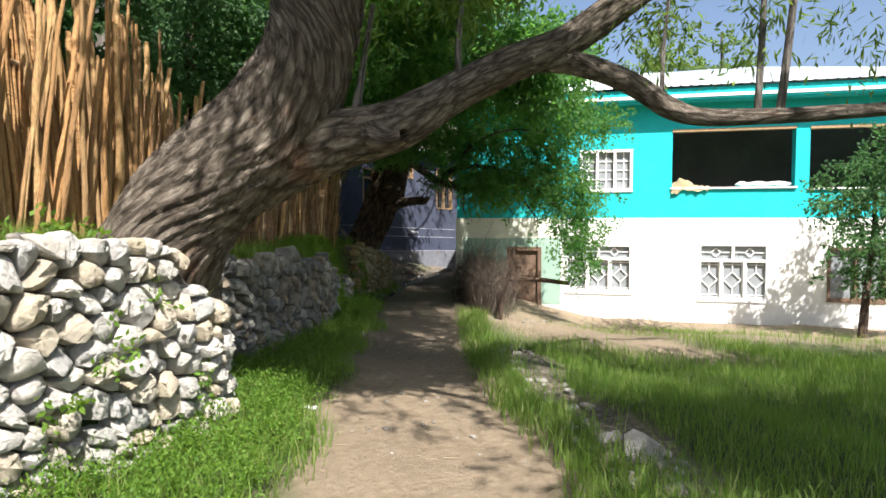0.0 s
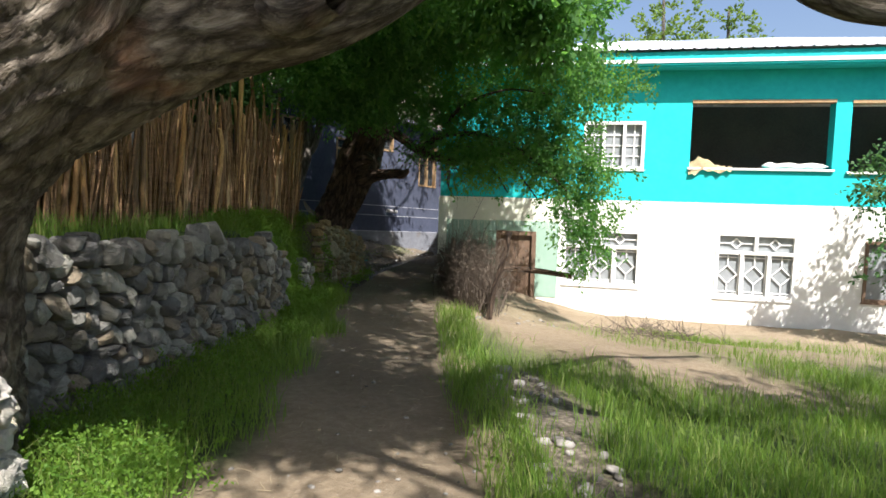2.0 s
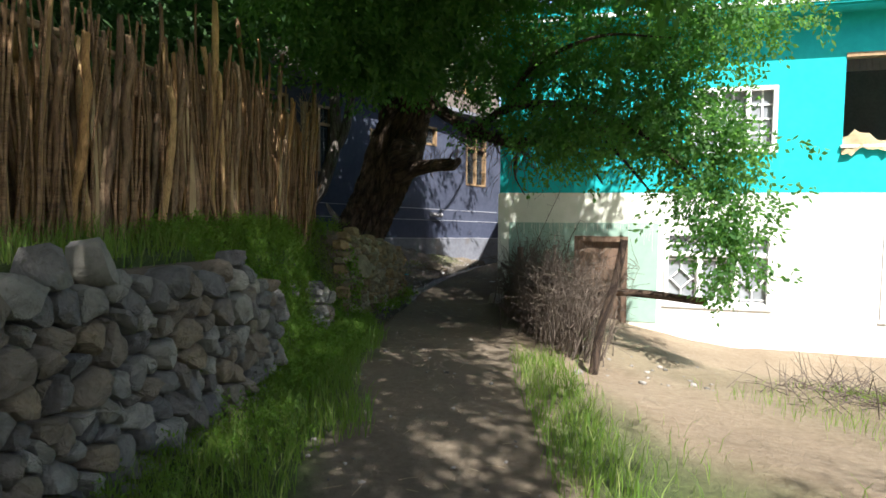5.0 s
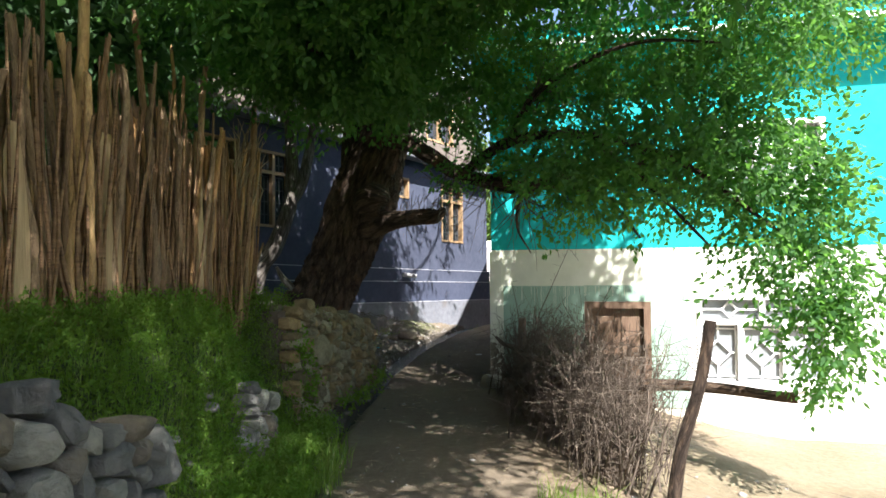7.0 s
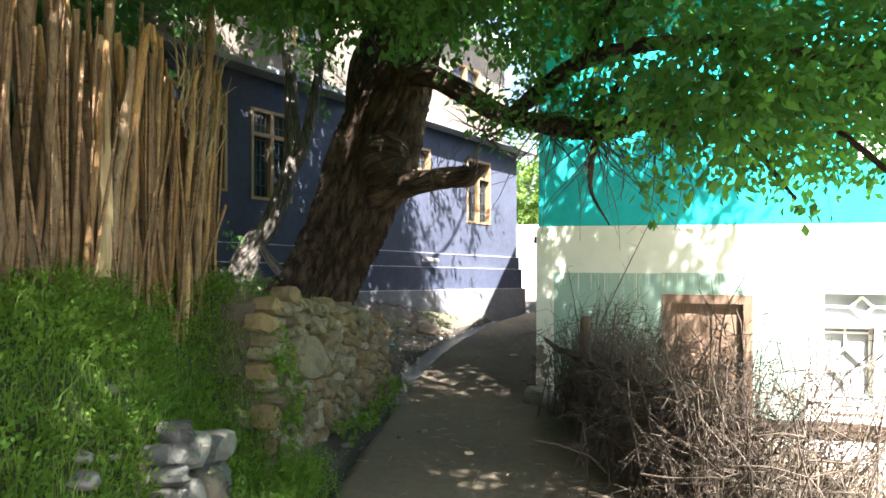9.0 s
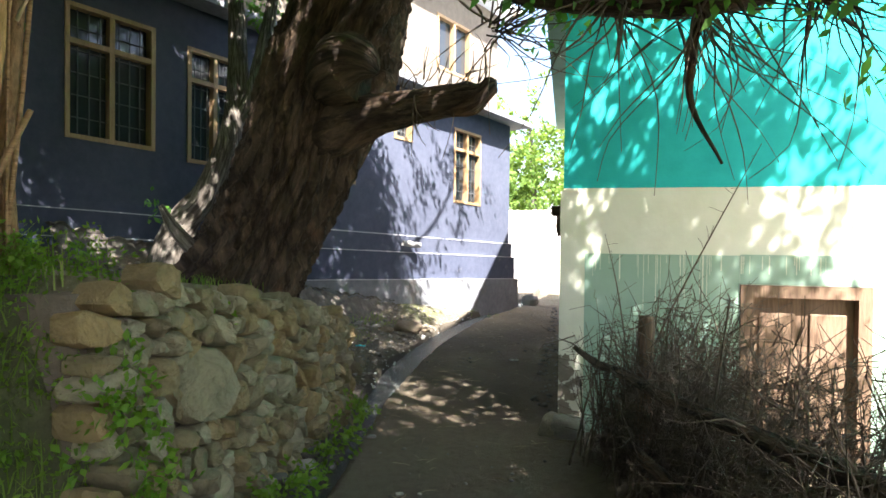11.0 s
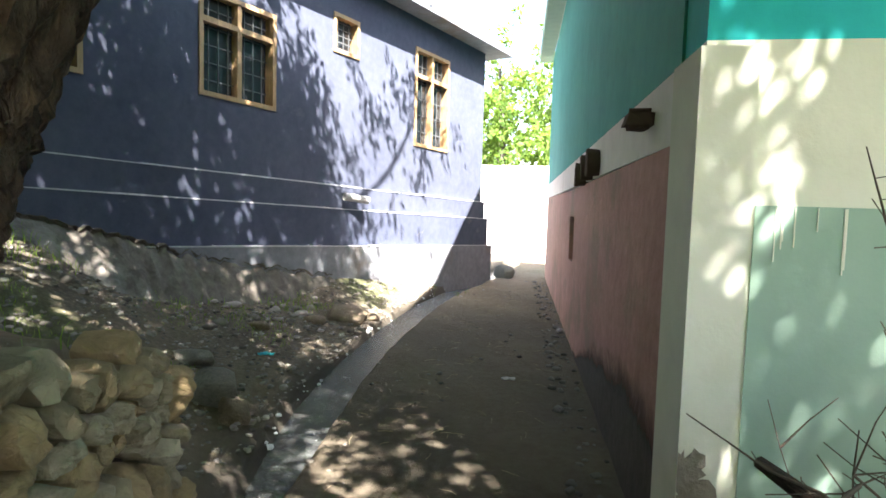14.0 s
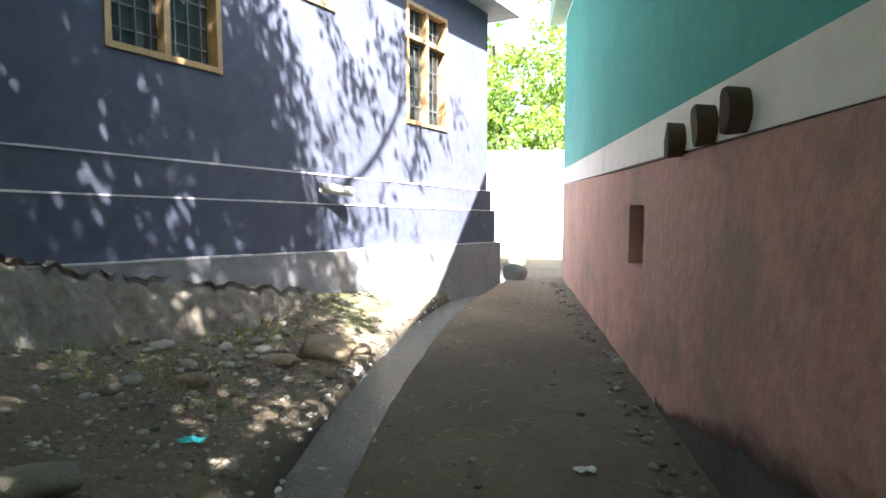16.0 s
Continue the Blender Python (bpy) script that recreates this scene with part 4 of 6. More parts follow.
    part("waste_pipe", bm, PIPE, h, "grey plastic waste pipe").matrix_parent_inverse = inv
    return h


blue_house()


def earth_face():
    """The crumbling earth bank under the broken edge of the blue house's plinth."""
    us = np.arange(-12.0, -5.5, 0.06)
    rng = np.random.RandomState(8)
    v, f, k = [], [], 9
    for i, u in enumerate(us):
        top = float(lerp(u, [-12, -11.5, -9.5, -8.88, -8.25, -7.8, -7.0, -6.4, -6.0, -5.5], [1.25, 1.15, 0.66, 0.5, 0.33, 0.21, 0.06, -0.05, -0.12, -0.2])) + 0.026 * rng.randn()
        for j in range(k):
            t = j / (k - 1)
            z = top - (0.0, 0.035, 0.06, 0.14, 0.24, 0.36, 0.5, 0.68, 0.95)[j]
            n = (0.235, 0.15, 0.23, 0.3, 0.36, 0.43, 0.52, 0.62, 0.75)[j] + 0.022 * hum(u, z * 2, 6.0, 1.0) + 0.016 * rng.randn()
            p = BLUE_AT + u * BLUE_U
            v.append((p[0] + n * BLUE_U[1], p[1] - n * BLUE_U[0], z))
        if i:
            f += [((i - 1) * k + j, i * k + j, i * k + j + 1, (i - 1) * k + j + 1) for j in range(k - 1)]
    for i, u in enumerate(us):
        p = BLUE_AT + u * BLUE_U
        v.append((p[0] + 0.05 * BLUE_U[1], p[1] - 0.05 * BLUE_U[0], v[i * k][2] - 0.01))
        if i:
            m = len(us) * k
            f.append((m + i - 1, m + i, i * k, (i - 1) * k))
    tagged(quads_mesh("earth_bank", v, f, EARTH_FACE, None, True), "crumbling earth bank below the cracked plinth", "bank", kind="structure")


earth_face()


# ---------------------------------------------------------------- trees
def tree(name, label, at):
    return thing(name, label, "tree", at)


def put_under(root):
    inv = Matrix.Translation(-root.location)
    for o in root.children:
        o.matrix_parent_inverse = inv


def twigs(starts, count, length, radius, seed, droop=0.0, spread=1.0, sides=4):
    rng = np.random.RandomState(seed)
    out = []
    for i in range(count):
        c, d = starts[i % len(starts)]
        p = np.array(c) + rng.randn(3) * 0.05
        d = np.array(d) + rng.randn(3) * 0.5 * spread
        d /= np.linalg.norm(d)
        L = length * (0.5 + rng.rand())
        pts = [(*p, radius)]
        for k in range(4):
            d = d + rng.randn(3) * 0.22 + np.array((0, 0, -droop))
            d /= np.linalg.norm(d)
            p = p + d * L / 4
            pts.append((*p, radius * (1 - (k + 1) / 4.6)))
        out.append(tube(pts, sides, 2, 0.0, seed + i))
    return out


def old_willow():
    w = tree("willow_tree", "huge old leaning willow with furrowed bark, growing from the stone bank", (-3.4, 4.9, 0.6))
    trunk = [(-3.95, 4.55, 0.2, 0.62), (-3.66, 4.42, 0.95, 0.52), (-3.44, 4.36, 1.3, 0.46), (-3.2, 4.38, 1.66, 0.43), (-2.81, 4.45, 2.02, 0.42), (-2.46, 4.54, 2.4, 0.4), (-2.2, 4.63, 2.99, 0.34), (-2.15, 4.7, 3.8, 0.32), (-2.2, 5.0, 5.0, 0.25), (-2.0, 5.5, 6.4, 0.17)]
    tubes_mesh("trunk", [tube(trunk, 120, 20, 0.15, 3, 23)], BARK_WILLOW, w)
    limb = [(-2.75, 4.5, 1.8, 0.26), (-2.15, 4.6, 2.1, 0.24), (-1.6, 4.78, 2.26, 0.2), (-1.18, 5.05, 2.55, 0.155), (-0.75, 5.25, 2.8, 0.15), (-0.29, 5.47, 3.02, 0.14), (0.17, 5.61, 3.36, 0.13), (0.65, 5.85, 3.8, 0.12), (1.6, 6.0, 4.6, 0.09), (3.0, 6.2, 5.3, 0.05)]
    tubes_mesh("limb", [tube(limb, 64, 14, 0.14, 5, 13)], BARK_WILLOW, w)
    branch = [(-0.6, 5.35, 2.86, 0.1), (-0.2, 5.47, 2.83, 0.095), (0.22, 5.48, 2.66, 0.09), (0.55, 5.45, 2.42, 0.085), (0.8, 5.5, 2.34, 0.07), (1.2, 5.6, 2.34, 0.065), (1.7, 5.7, 2.36, 0.06), (2.6, 5.95, 2.45, 0.05), (3.6, 6.1, 2.7, 0.03)]
    tubes_mesh("branch", [tube(branch, 16, 7, 0.12, 6, 5)], BARK_WILLOW, w)
    stub = [(-1.75, 4.62, 2.2, 0.12), (-1.55, 4.45, 2.1, 0.08), (-1.38, 4.36, 2.12, 0.05)]
    tubes_mesh("branch_stub", [tube(stub, 12, 5, 0.2, 9, 4)], BARK_WILLOW, w)
    sprouts = [[(1.26, 5.62, 2.36, 0.03), (1.29, 5.66, 2.9, 0.027), (1.33, 5.7, 3.6, 0.02), (1.5, 5.8, 4.8, 0.01)], [(1.44, 5.66, 2.36, 0.036), (1.5, 5.7, 2.9, 0.032), (1.58, 5.76, 3.7, 0.024), (1.7, 5.9, 5.0, 0.01)],
               [(0.5, 5.5, 2.45, 0.022), (0.52, 5.55, 3.0, 0.018), (0.6, 5.6, 3.8, 0.01)], [(-1.12, 5.0, 2.6, 0.03), (-1.12, 5.0, 3.0, 0.026), (-1.05, 5.0, 3.6, 0.015)], [(-1.88, 4.6, 2.25, 0.05), (-1.84, 4.66, 2.6, 0.03), (-1.75, 4.7, 3.2, 0.02)]]
    for k, s in enumerate(sprouts):
        tubes_mesh("sprout", [tube(s, 8, 5, 0.08, 20 + k)], BARK_PALE, w)
    high = [[(-2.02, 4.75, 3.8, 0.2), (-1.2, 3.6, 4.9, 0.14), (0.2, 2.4, 5.8, 0.08), (1.8, 1.4, 6.3, 0.03)], [(-2.1, 5.0, 5.0, 0.18), (-3.0, 6.2, 5.8, 0.1), (-3.6, 8.0, 6.4, 0.04)], [(0.65, 5.85, 3.8, 0.1), (1.8, 4.6, 5.0, 0.07), (3.4, 3.2, 5.8, 0.03)]]
    for k, s in enumerate(high):
        tubes_mesh("limb", [tube(s, 10, 5, 0.1, 30 + k)], BARK_WILLOW, w)
    # The high clumps are unseen and placed for the shade they cast.
    clumps = [((-2.2, 4.6, 6.3), (2.2, 2.2, 1.2), 5200), ((0.0, 3.5, 6.0), (1.5, 1.3, 0.9), 3800), ((3.6, 2.2, 5.9), (1.5, 1.5, 0.8), 3600), ((1.8, 6.0, 5.0), (1.6, 1.2, 0.8), 450), ((4.6, 4.6, 5.6), (1.6, 1.6, 0.8), 1500),
              ((-3.2, 7.2, 5.8), (1.8, 1.8, 1.0), 4500), ((-1.1, 5.1, 3.45), (0.35, 0.3, 0.35), 380), ((0.5, 5.7, 3.2), (0.35, 0.3, 0.45), 500), ((1.35, 5.75, 3.3), (0.35, 0.3, 0.6), 330), ((2.3, 5.9, 3.2), (0.5, 0.35, 0.5), 300), ((-1.7, 4.75, 2.9), (0.15, 0.15, 0.25), 60)]
    tagged(leaf_cloud("crown", clumps, LEAF_WILLOW, w, 0.11, 0.011, 0.7, 7, 0.26, 26), "narrow drooping willow leaves", kind="stuff")
    # Leaf clumps overhead, out of view, added to block sun and sky.
    roof = [((1.0, 1.8, 6.4), (1.3, 0.9, 0.6), 260), ((3.2, 0.9, 6.4), (1.2, 1.1, 0.6), 3400), ((4.6, 1.0, 6.4), (1.5, 1.4, 0.7), 3600), ((5.4, 1.5, 6.3), (1.8, 1.6, 0.7), 3200), ((7.6, 1.8, 6.2), (1.6, 1.6, 0.7), 2000), ((3.8, 4.2, 6.6), (1.6, 1.2, 0.6), 900), ((6.4, 4.8, 6.6), (1.6, 1.2, 0.6), 1300),
            ((-0.9, 2.35, 6.5), (0.7, 0.6, 0.4), 700), ((-0.1, 2.3, 6.5), (0.8, 0.6, 0.4), 3000), ((0.6, 2.9, 6.4), (0.8, 0.6, 0.4), 2600), ((-1.4, 2.8, 6.7), (0.9, 0.8, 0.5), 800), ((-0.6, 3.2, 6.2), (1.0, 0.8, 0.5), 2600), ((-0.3, 3.6, 6.8), (1.5, 1.2, 0.7), 3400), ((-2.2, 3.8, 6.8), (1.5, 1.2, 0.7), 3000), ((-0.6, 5.6, 6.6), (1.3, 1.3, 0.8), 3400), ((-2.4, 6.0, 6.6), (1.5, 1.4, 0.8), 3600), ((-4.0, 5.8, 6.4), (1.3, 1.5, 0.8), 3000), ((-1.2, 7.6, 6.2), (1.2, 1.3, 0.8), 3400), ((-2.8, 8.4, 6.2), (1.4, 1.4, 0.8), 2000),
            ((-4.4, 8.2, 6.2), (1.3, 1.5, 0.8), 3200), ((-5.8, 7.0, 6.2), (1.2, 1.8, 0.8), 2600), ((-2.2, 10.0, 5.8), (1.1, 1.2, 0.7), 2600), ((-4.0, 10.4, 5.8), (1.4, 1.3, 0.8), 1500)]
    tagged(leaf_cloud("shade_crown", roof, LEAF_WILLOW, w, 0.2, 0.03, 0.5, 19, 0.34, 22), "willow leaf clumps added overhead, out of view, to cast shade", kind="stuff")
    put_under(w)


def leaning_tree():
    w = tree("leaning_tree", "old rough-barked tree leaning over the path from behind a dry-stone wall", (-6.5, 16.4, 0.5))
    trunk = [(-6.8, 16.5, 0.1, 0.58), (-6.5, 16.42, 0.6, 0.44), (-6.22, 16.4, 1.15, 0.39), (-5.96, 16.35, 1.7, 0.39), (-5.73, 16.3, 2.3, 0.41), (-5.5, 16.2, 2.8, 0.36), (-5.2, 16.1, 3.4, 0.26), (-4.8, 15.9, 4.3, 0.17), (-4.6, 15.6, 5.4, 0.1)]
    tubes_mesh("trunk", [tube(trunk, 96, 22, 0.34, 13, 17)], BARK_DARK, w)
    fork = [(-5.85, 16.3, 1.8, 0.2), (-5.85, 16.35, 2.6, 0.2), (-5.9, 16.5, 3.4, 0.16), (-5.7, 16.9, 4.6, 0.1), (-5.3, 17.2, 5.8, 0.05)]
    tubes_mesh("limb", [tube(fork, 20, 7, 0.15, 14, 7)], BARK_DARK, w)
    limbs = [[(-5.75, 16.25, 1.85, 0.22), (-5.3, 16.06, 1.94, 0.15), (-4.98, 15.95, 1.97, 0.11), (-4.72, 15.87, 1.99, 0.1), (-4.5, 15.8, 1.99, 0.1), (-4.4, 15.77, 2.02, 0.06), (-4.34, 15.75, 2.07, 0.05), (-4.31, 15.75, 2.09, 0.008)],
             [(-5.2, 16.1, 3.1, 0.14), (-4.9, 15.84, 3.05, 0.11), (-4.42, 15.55, 2.75, 0.1), (-4.02, 15.45, 2.5, 0.085), (-3.19, 15.05, 2.26, 0.08), (-2.55, 15.2, 2.43, 0.065), (-1.95, 15.35, 2.48, 0.05), (-1.6, 15.45, 2.25, 0.03)],
             [(-2.7, 14.9, 3.9, 0.015), (-2.83, 14.94, 3.28, 0.018), (-2.96, 15.0, 2.8, 0.022), (-3.19, 15.05, 2.26, 0.026), (-3.26, 15.04, 1.8, 0.016), (-3.1, 15.08, 1.46, 0.006)],
             [(-4.8, 15.9, 4.2, 0.12), (-3.6, 15.0, 4.5, 0.08), (-2.2, 14.2, 4.4, 0.05), (-0.8, 13.6, 3.9, 0.02)],
             [(-4.9, 15.9, 3.9, 0.12), (-4.4, 14.2, 4.5, 0.08), (-4.0, 12.4, 4.8, 0.04)],
             [(-1.95, 15.35, 2.48, 0.045), (-1.2, 14.9, 2.6, 0.03), (-0.5, 14.4, 2.3, 0.012)],
             [(-4.02, 15.45, 2.5, 0.07), (-3.3, 14.7, 2.75, 0.06), (-2.4, 14.3, 2.7, 0.045), (-1.5, 14.0, 2.3, 0.03), (-0.7, 13.8, 1.6, 0.012)],
             [(-5.2, 16.1, 3.2, 0.12), (-5.3, 15.0, 3.5, 0.09), (-5.1, 13.8, 3.5, 0.06), (-4.8, 12.6, 3.3, 0.03)],
             [(-3.3, 14.7, 2.75, 0.04), (-2.9, 14.2, 3.2, 0.035), (-2.0, 13.9, 3.5, 0.02), (-1.1, 13.8, 3.4, 0.01)],
             [(-2.4, 14.3, 2.7, 0.03), (-1.8, 14.1, 2.1, 0.022), (-1.3, 13.9, 1.5, 0.012)],
             [(-3.19, 15.05, 2.26, 0.05), (-2.7, 14.6, 2.2, 0.04), (-2.2, 14.4, 2.0, 0.025), (-1.9, 14.3, 1.6, 0.01)]]
    for k, s in enumerate(limbs):
        tubes_mesh("limb", [tube(s, 22 if s[0][3] > 0.15 else 14, 6, 0.22 if s[0][3] > 0.15 else 0.16, 40 + k, 9 if s[0][3] > 0.15 else 5)], BARK_DARK, w)
    tubes_mesh("burl", [tube([(-5.72, 16.15, 2.15, 0.1), (-5.5, 15.95, 2.25, 0.2), (-5.36, 15.9, 2.3, 0.22), (-5.24, 15.88, 2.28, 0.15), (-5.16, 15.9, 2.22, 0.03)], 26, 6, 0.3, 93, 6)], BARK_DARK, w)
    # Pale bark here paints the sunlight on the small stub.
    tubes_mesh("branch_stub", [tube([(-6.75, 16.15, 0.95, 0.06), (-6.92, 16.1, 1.15, 0.045), (-7.0, 16.05, 1.32, 0.02)], 12, 5, 0.2, 94, 4)], BARK_PALE, w)
    starts = [((-3.2, 15.05, 2.2), (0.3, 0, -0.7)), ((-2.7, 15.1, 2.35), (0.5, 0, -0.6)), ((-4.3, 15.7, 2.4), (0.6, -0.2, 0.2)), ((-2.0, 15.3, 2.4), (0.6, -0.3, -0.2)), ((-3.6, 15.2, 2.4), (0.1, -0.4, -0.5)), ((-3.0, 14.6, 3.2), (0.5, -0.4, 0.2)), ((-2.9, 15.1, 2.5), (0.4, -0.2, 0.3)), ((-2.4, 15.2, 2.45), (0.4, 0.1, 0.4)), ((-1.9, 14.6, 2.5), (0.4, -0.2, -0.4))]
    stubble = [((-5.0, 15.97, 2.09), (0.1, 0, 1)), ((-4.8, 15.9, 2.11), (0.2, 0, 1)), ((-4.6, 15.85, 2.12), (0.25, 0, 1)), ((-4.45, 15.8, 2.12), (0.4, 0, 1)), ((-4.9, 15.9, 1.94), (0.1, -0.2, -1))]
    tagged(tubes_mesh("bare_twig", twigs(stubble, 46, 0.2, 0.007, 78, 0, 0.7), TWIG, w), "short dead twigs bristling on the sawn limb", kind="stuff")
    tagged(tubes_mesh("bare_twig_tangle", twigs(starts, 330, 0.75, 0.0075, 77), TWIG, w), "bare grey twigs", kind="stuff")
    clumps = [((-2.4, 14.6, 3.3), (1.4, 1.0, 0.75), 3900), ((-1.3, 14.2, 2.6), (0.9, 0.8, 0.8), 3600), ((-0.6, 14.0, 1.9), (0.7, 0.6, 0.9), 2600), ((-0.7, 14.2, 3.7), (1.1, 1.0, 0.7), 3600), ((-3.4, 13.6, 4.5), (1.5, 1.5, 0.6), 4400),
              ((-4.2, 15.3, 3.5), (1.0, 0.9, 0.5), 1300), ((-4.7, 15.4, 4.8), (1.4, 1.5, 0.8), 2500), ((-5.6, 15.4, 4.4), (1.2, 1.2, 0.6), 2600), ((-3.2, 15.0, 2.55), (0.9, 0.4, 0.25), 900), ((-1.6, 15.2, 2.2), (0.7, 0.4, 0.35), 700), ((-4.0, 11.8, 5.2), (1.6, 1.6, 0.7), 3800), ((-5.4, 18.0, 5.4), (1.4, 1.6, 0.8), 2600), ((-0.35, 13.6, 0.9), (0.45, 0.45, 0.8), 1300), ((-4.6, 13.6, 3.9), (1.0, 1.0, 0.7), 5000), ((-3.6, 14.2, 3.25), (0.9, 0.9, 0.4), 1500), ((-4.7, 13.3, 3.25), (0.8, 0.9, 0.5), 3200), ((-5.0, 11.8, 3.7), (0.9, 1.0, 0.55), 1300), ((-5.3, 10.4, 3.8), (0.8, 1.1, 0.6), 700), ((-4.4, 10.6, 4.3), (1.0, 1.1, 0.6), 1000), ((-3.4, 11.4, 4.4), (1.0, 1.0, 0.5), 3000), ((-2.6, 12.8, 4.3), (1.0, 0.9, 0.5), 2600), ((-5.3, 13.4, 3.4), (0.7, 0.9, 0.5), 2400), ((-4.3, 12.6, 3.7), (0.9, 0.9, 0.5), 2800), ((-3.5, 12.9, 3.9), (0.9, 0.9, 0.5), 2600), ((-5.3, 12.6, 4.1), (0.9, 1.1, 0.7), 3200), ((-5.6, 14.2, 3.9), (0.9, 1.0, 0.6), 2600), ((-6.4, 15.2, 4.6), (0.9, 1.0, 0.8), 2600), ((-2.4, 13.8, 2.2), (0.6, 0.5, 0.5), 1500), ((-1.4, 13.6, 4.9), (1.3, 1.2, 0.7), 2000)]
    # Clumps added mostly out of view to shade the lane and walls.
    shade = [((-9.4, 17.4, 5.7), (1.0, 0.9, 0.5), 2200), ((-10.4, 17.6, 5.9), (1.0, 0.9, 0.6), 2600), ((-1.6, 11.9, 4.7), (0.9, 0.8, 0.5), 1900), ((-1.0, 12.4, 4.2), (0.7, 0.7, 0.5), 1300), ((-2.0, 15.2, 4.9), (1.2, 0.9, 0.7), 2000), ((-1.2, 14.6, 5.5), (1.2, 1.0, 0.6), 1600), ((-2.9, 16.0, 5.4), (0.9, 0.8, 0.6), 700), ((-4.0, 12.5, 5.7), (1.1, 1.2, 0.5), 3600), ((-3.1, 11.6, 5.7), (1.0, 1.1, 0.5), 2600), ((-5.2, 11.6, 5.3), (1.0, 1.3, 0.6), 900), ((-7.4, 15.6, 5.0), (1.1, 1.0, 0.6), 3000), ((-8.2, 14.6, 5.6), (1.2, 1.2, 0.6), 2600), ((-8.7, 16.9, 5.9), (1.3, 1.3, 0.9), 4600), ((-8.4, 17.8, 6.1), (1.2, 1.1, 0.8), 4300), ((-9.6, 18.0, 6.6), (1.2, 1.2, 0.8), 2000), ((-4.7, 18.2, 6.4), (1.0, 1.2, 0.6), 2900), ((-6.2, 20.6, 6.6), (0.9, 1.0, 0.5), 2200), ((-7.6, 19.6, 6.4), (1.0, 1.0, 0.6), 1302), ((-4.9, 19.8, 6.7), (0.9, 1.0, 0.5), 900), ((-2.3, 12.2, 5.8), (1.1, 1.1, 0.6), 1400), ((-1.4, 9.7, 6.0), (1.0, 1.0, 0.6), 1500), ((-6.6, 19.6, 6.2), (1.2, 1.3, 0.7), 1426), ((-5.4, 20.4, 6.6), (1.0, 1.3, 0.6), 900), ((-7.4, 18.4, 6.0), (1.1, 1.4, 0.8), 1736), ((-5.9, 17.0, 6.0), (1.4, 1.3, 0.7), 3400), ((-5.0, 15.7, 5.9), (1.2, 1.1, 0.6), 2700), ((-6.4, 18.6, 5.9), (1.1, 1.1, 0.6), 1700), ((-4.6, 13.6, 6.0), (1.4, 1.3, 0.7), 900), ((-3.4, 15.6, 5.9), (1.0, 0.9, 0.6), 1100), ((-4.0, 16.3, 6.1), (0.8, 0.8, 0.5), 1300), ((-5.0, 22.6, 7.0), (0.9, 1.6, 0.6), 230), ((-5.2, 24.6, 7.3), (0.8, 1.1, 0.5), 200), ((-7.0, 20.7, 6.2), (1.1, 1.1, 0.6), 1100), ((-6.4, 12.2, 5.8), (1.1, 1.4, 0.7), 1500)]
    tagged(leaf_cloud("shade_crown", [(q, r, int(k * 1.6)) for q, r, k in shade], LEAF_BROAD, w, 0.14, 0.034, 0.45, 27, 0.3, 20), "broad leaf clumps added mostly out of view to shade the lane", kind="stuff")
    # Limb added to carry the shade clumps over the alley.
    tubes_mesh("limb", [tube([(-4.8, 15.9, 4.2, 0.12), (-5.3, 17.6, 5.4, 0.08), (-5.6, 19.8, 6.3, 0.05), (-5.1, 22.4, 6.9, 0.03), (-5.2, 24.6, 7.3, 0.01)], 12, 6, 0.12, 91)], BARK_DARK, w)
    tagged(leaf_cloud("crown", [(q, r, int(k * 1.75)) for q, r, k in clumps], LEAF_BROAD, w, 0.078, 0.021, 0.45, 17, 0.2, 24), "broad dark green leaves", kind="stuff")
    put_under(w)


def pale_tree():
    w = tree("slender_tree", "slender pale-barked tree beside the blue house", (-9.3, 19.2, 0.8))
    tubes_mesh("trunk", [tube([(-9.4, 19.2, 0.5, 0.28), (-9.2, 19.3, 1.25, 0.21), (-8.84, 19.4, 1.76, 0.17), (-8.58, 19.64, 2.87, 0.14), (-8.73, 19.9, 4.26, 0.11), (-9.03, 20.1, 5.9, 0.08), (-9.0, 20.2, 7.5, 0.03)], 28, 8, 0.18, 55, 7)], BARK_PALE, w)
    tubes_mesh("limb", [tube([(-8.7, 19.6, 2.5, 0.11), (-8.35, 19.7, 3.1, 0.12), (-8.2, 19.85, 4.1, 0.09), (-8.1, 20.1, 5.6, 0.04)], 18, 6, 0.18, 56, 5)], BARK_PALE, w)
    # High clumps lie out of view, thickened to shade the upper storey.
    tagged(leaf_cloud("crown", [((-8.8, 20.1, 7.0), (1.3, 1.1, 0.9), 4000), ((-9.0, 19.6, 7.4), (1.2, 1.0, 0.6), 3000), ((-8.2, 19.9, 4.7), (0.45, 0.4, 0.6), 420), ((-9.4, 19.05, 1.5), (0.18, 0.14, 0.12), 50)], LEAF_BROAD, w, 0.1, 0.028, 0.3, 23), "small green leaves", kind="stuff")
    put_under(w)


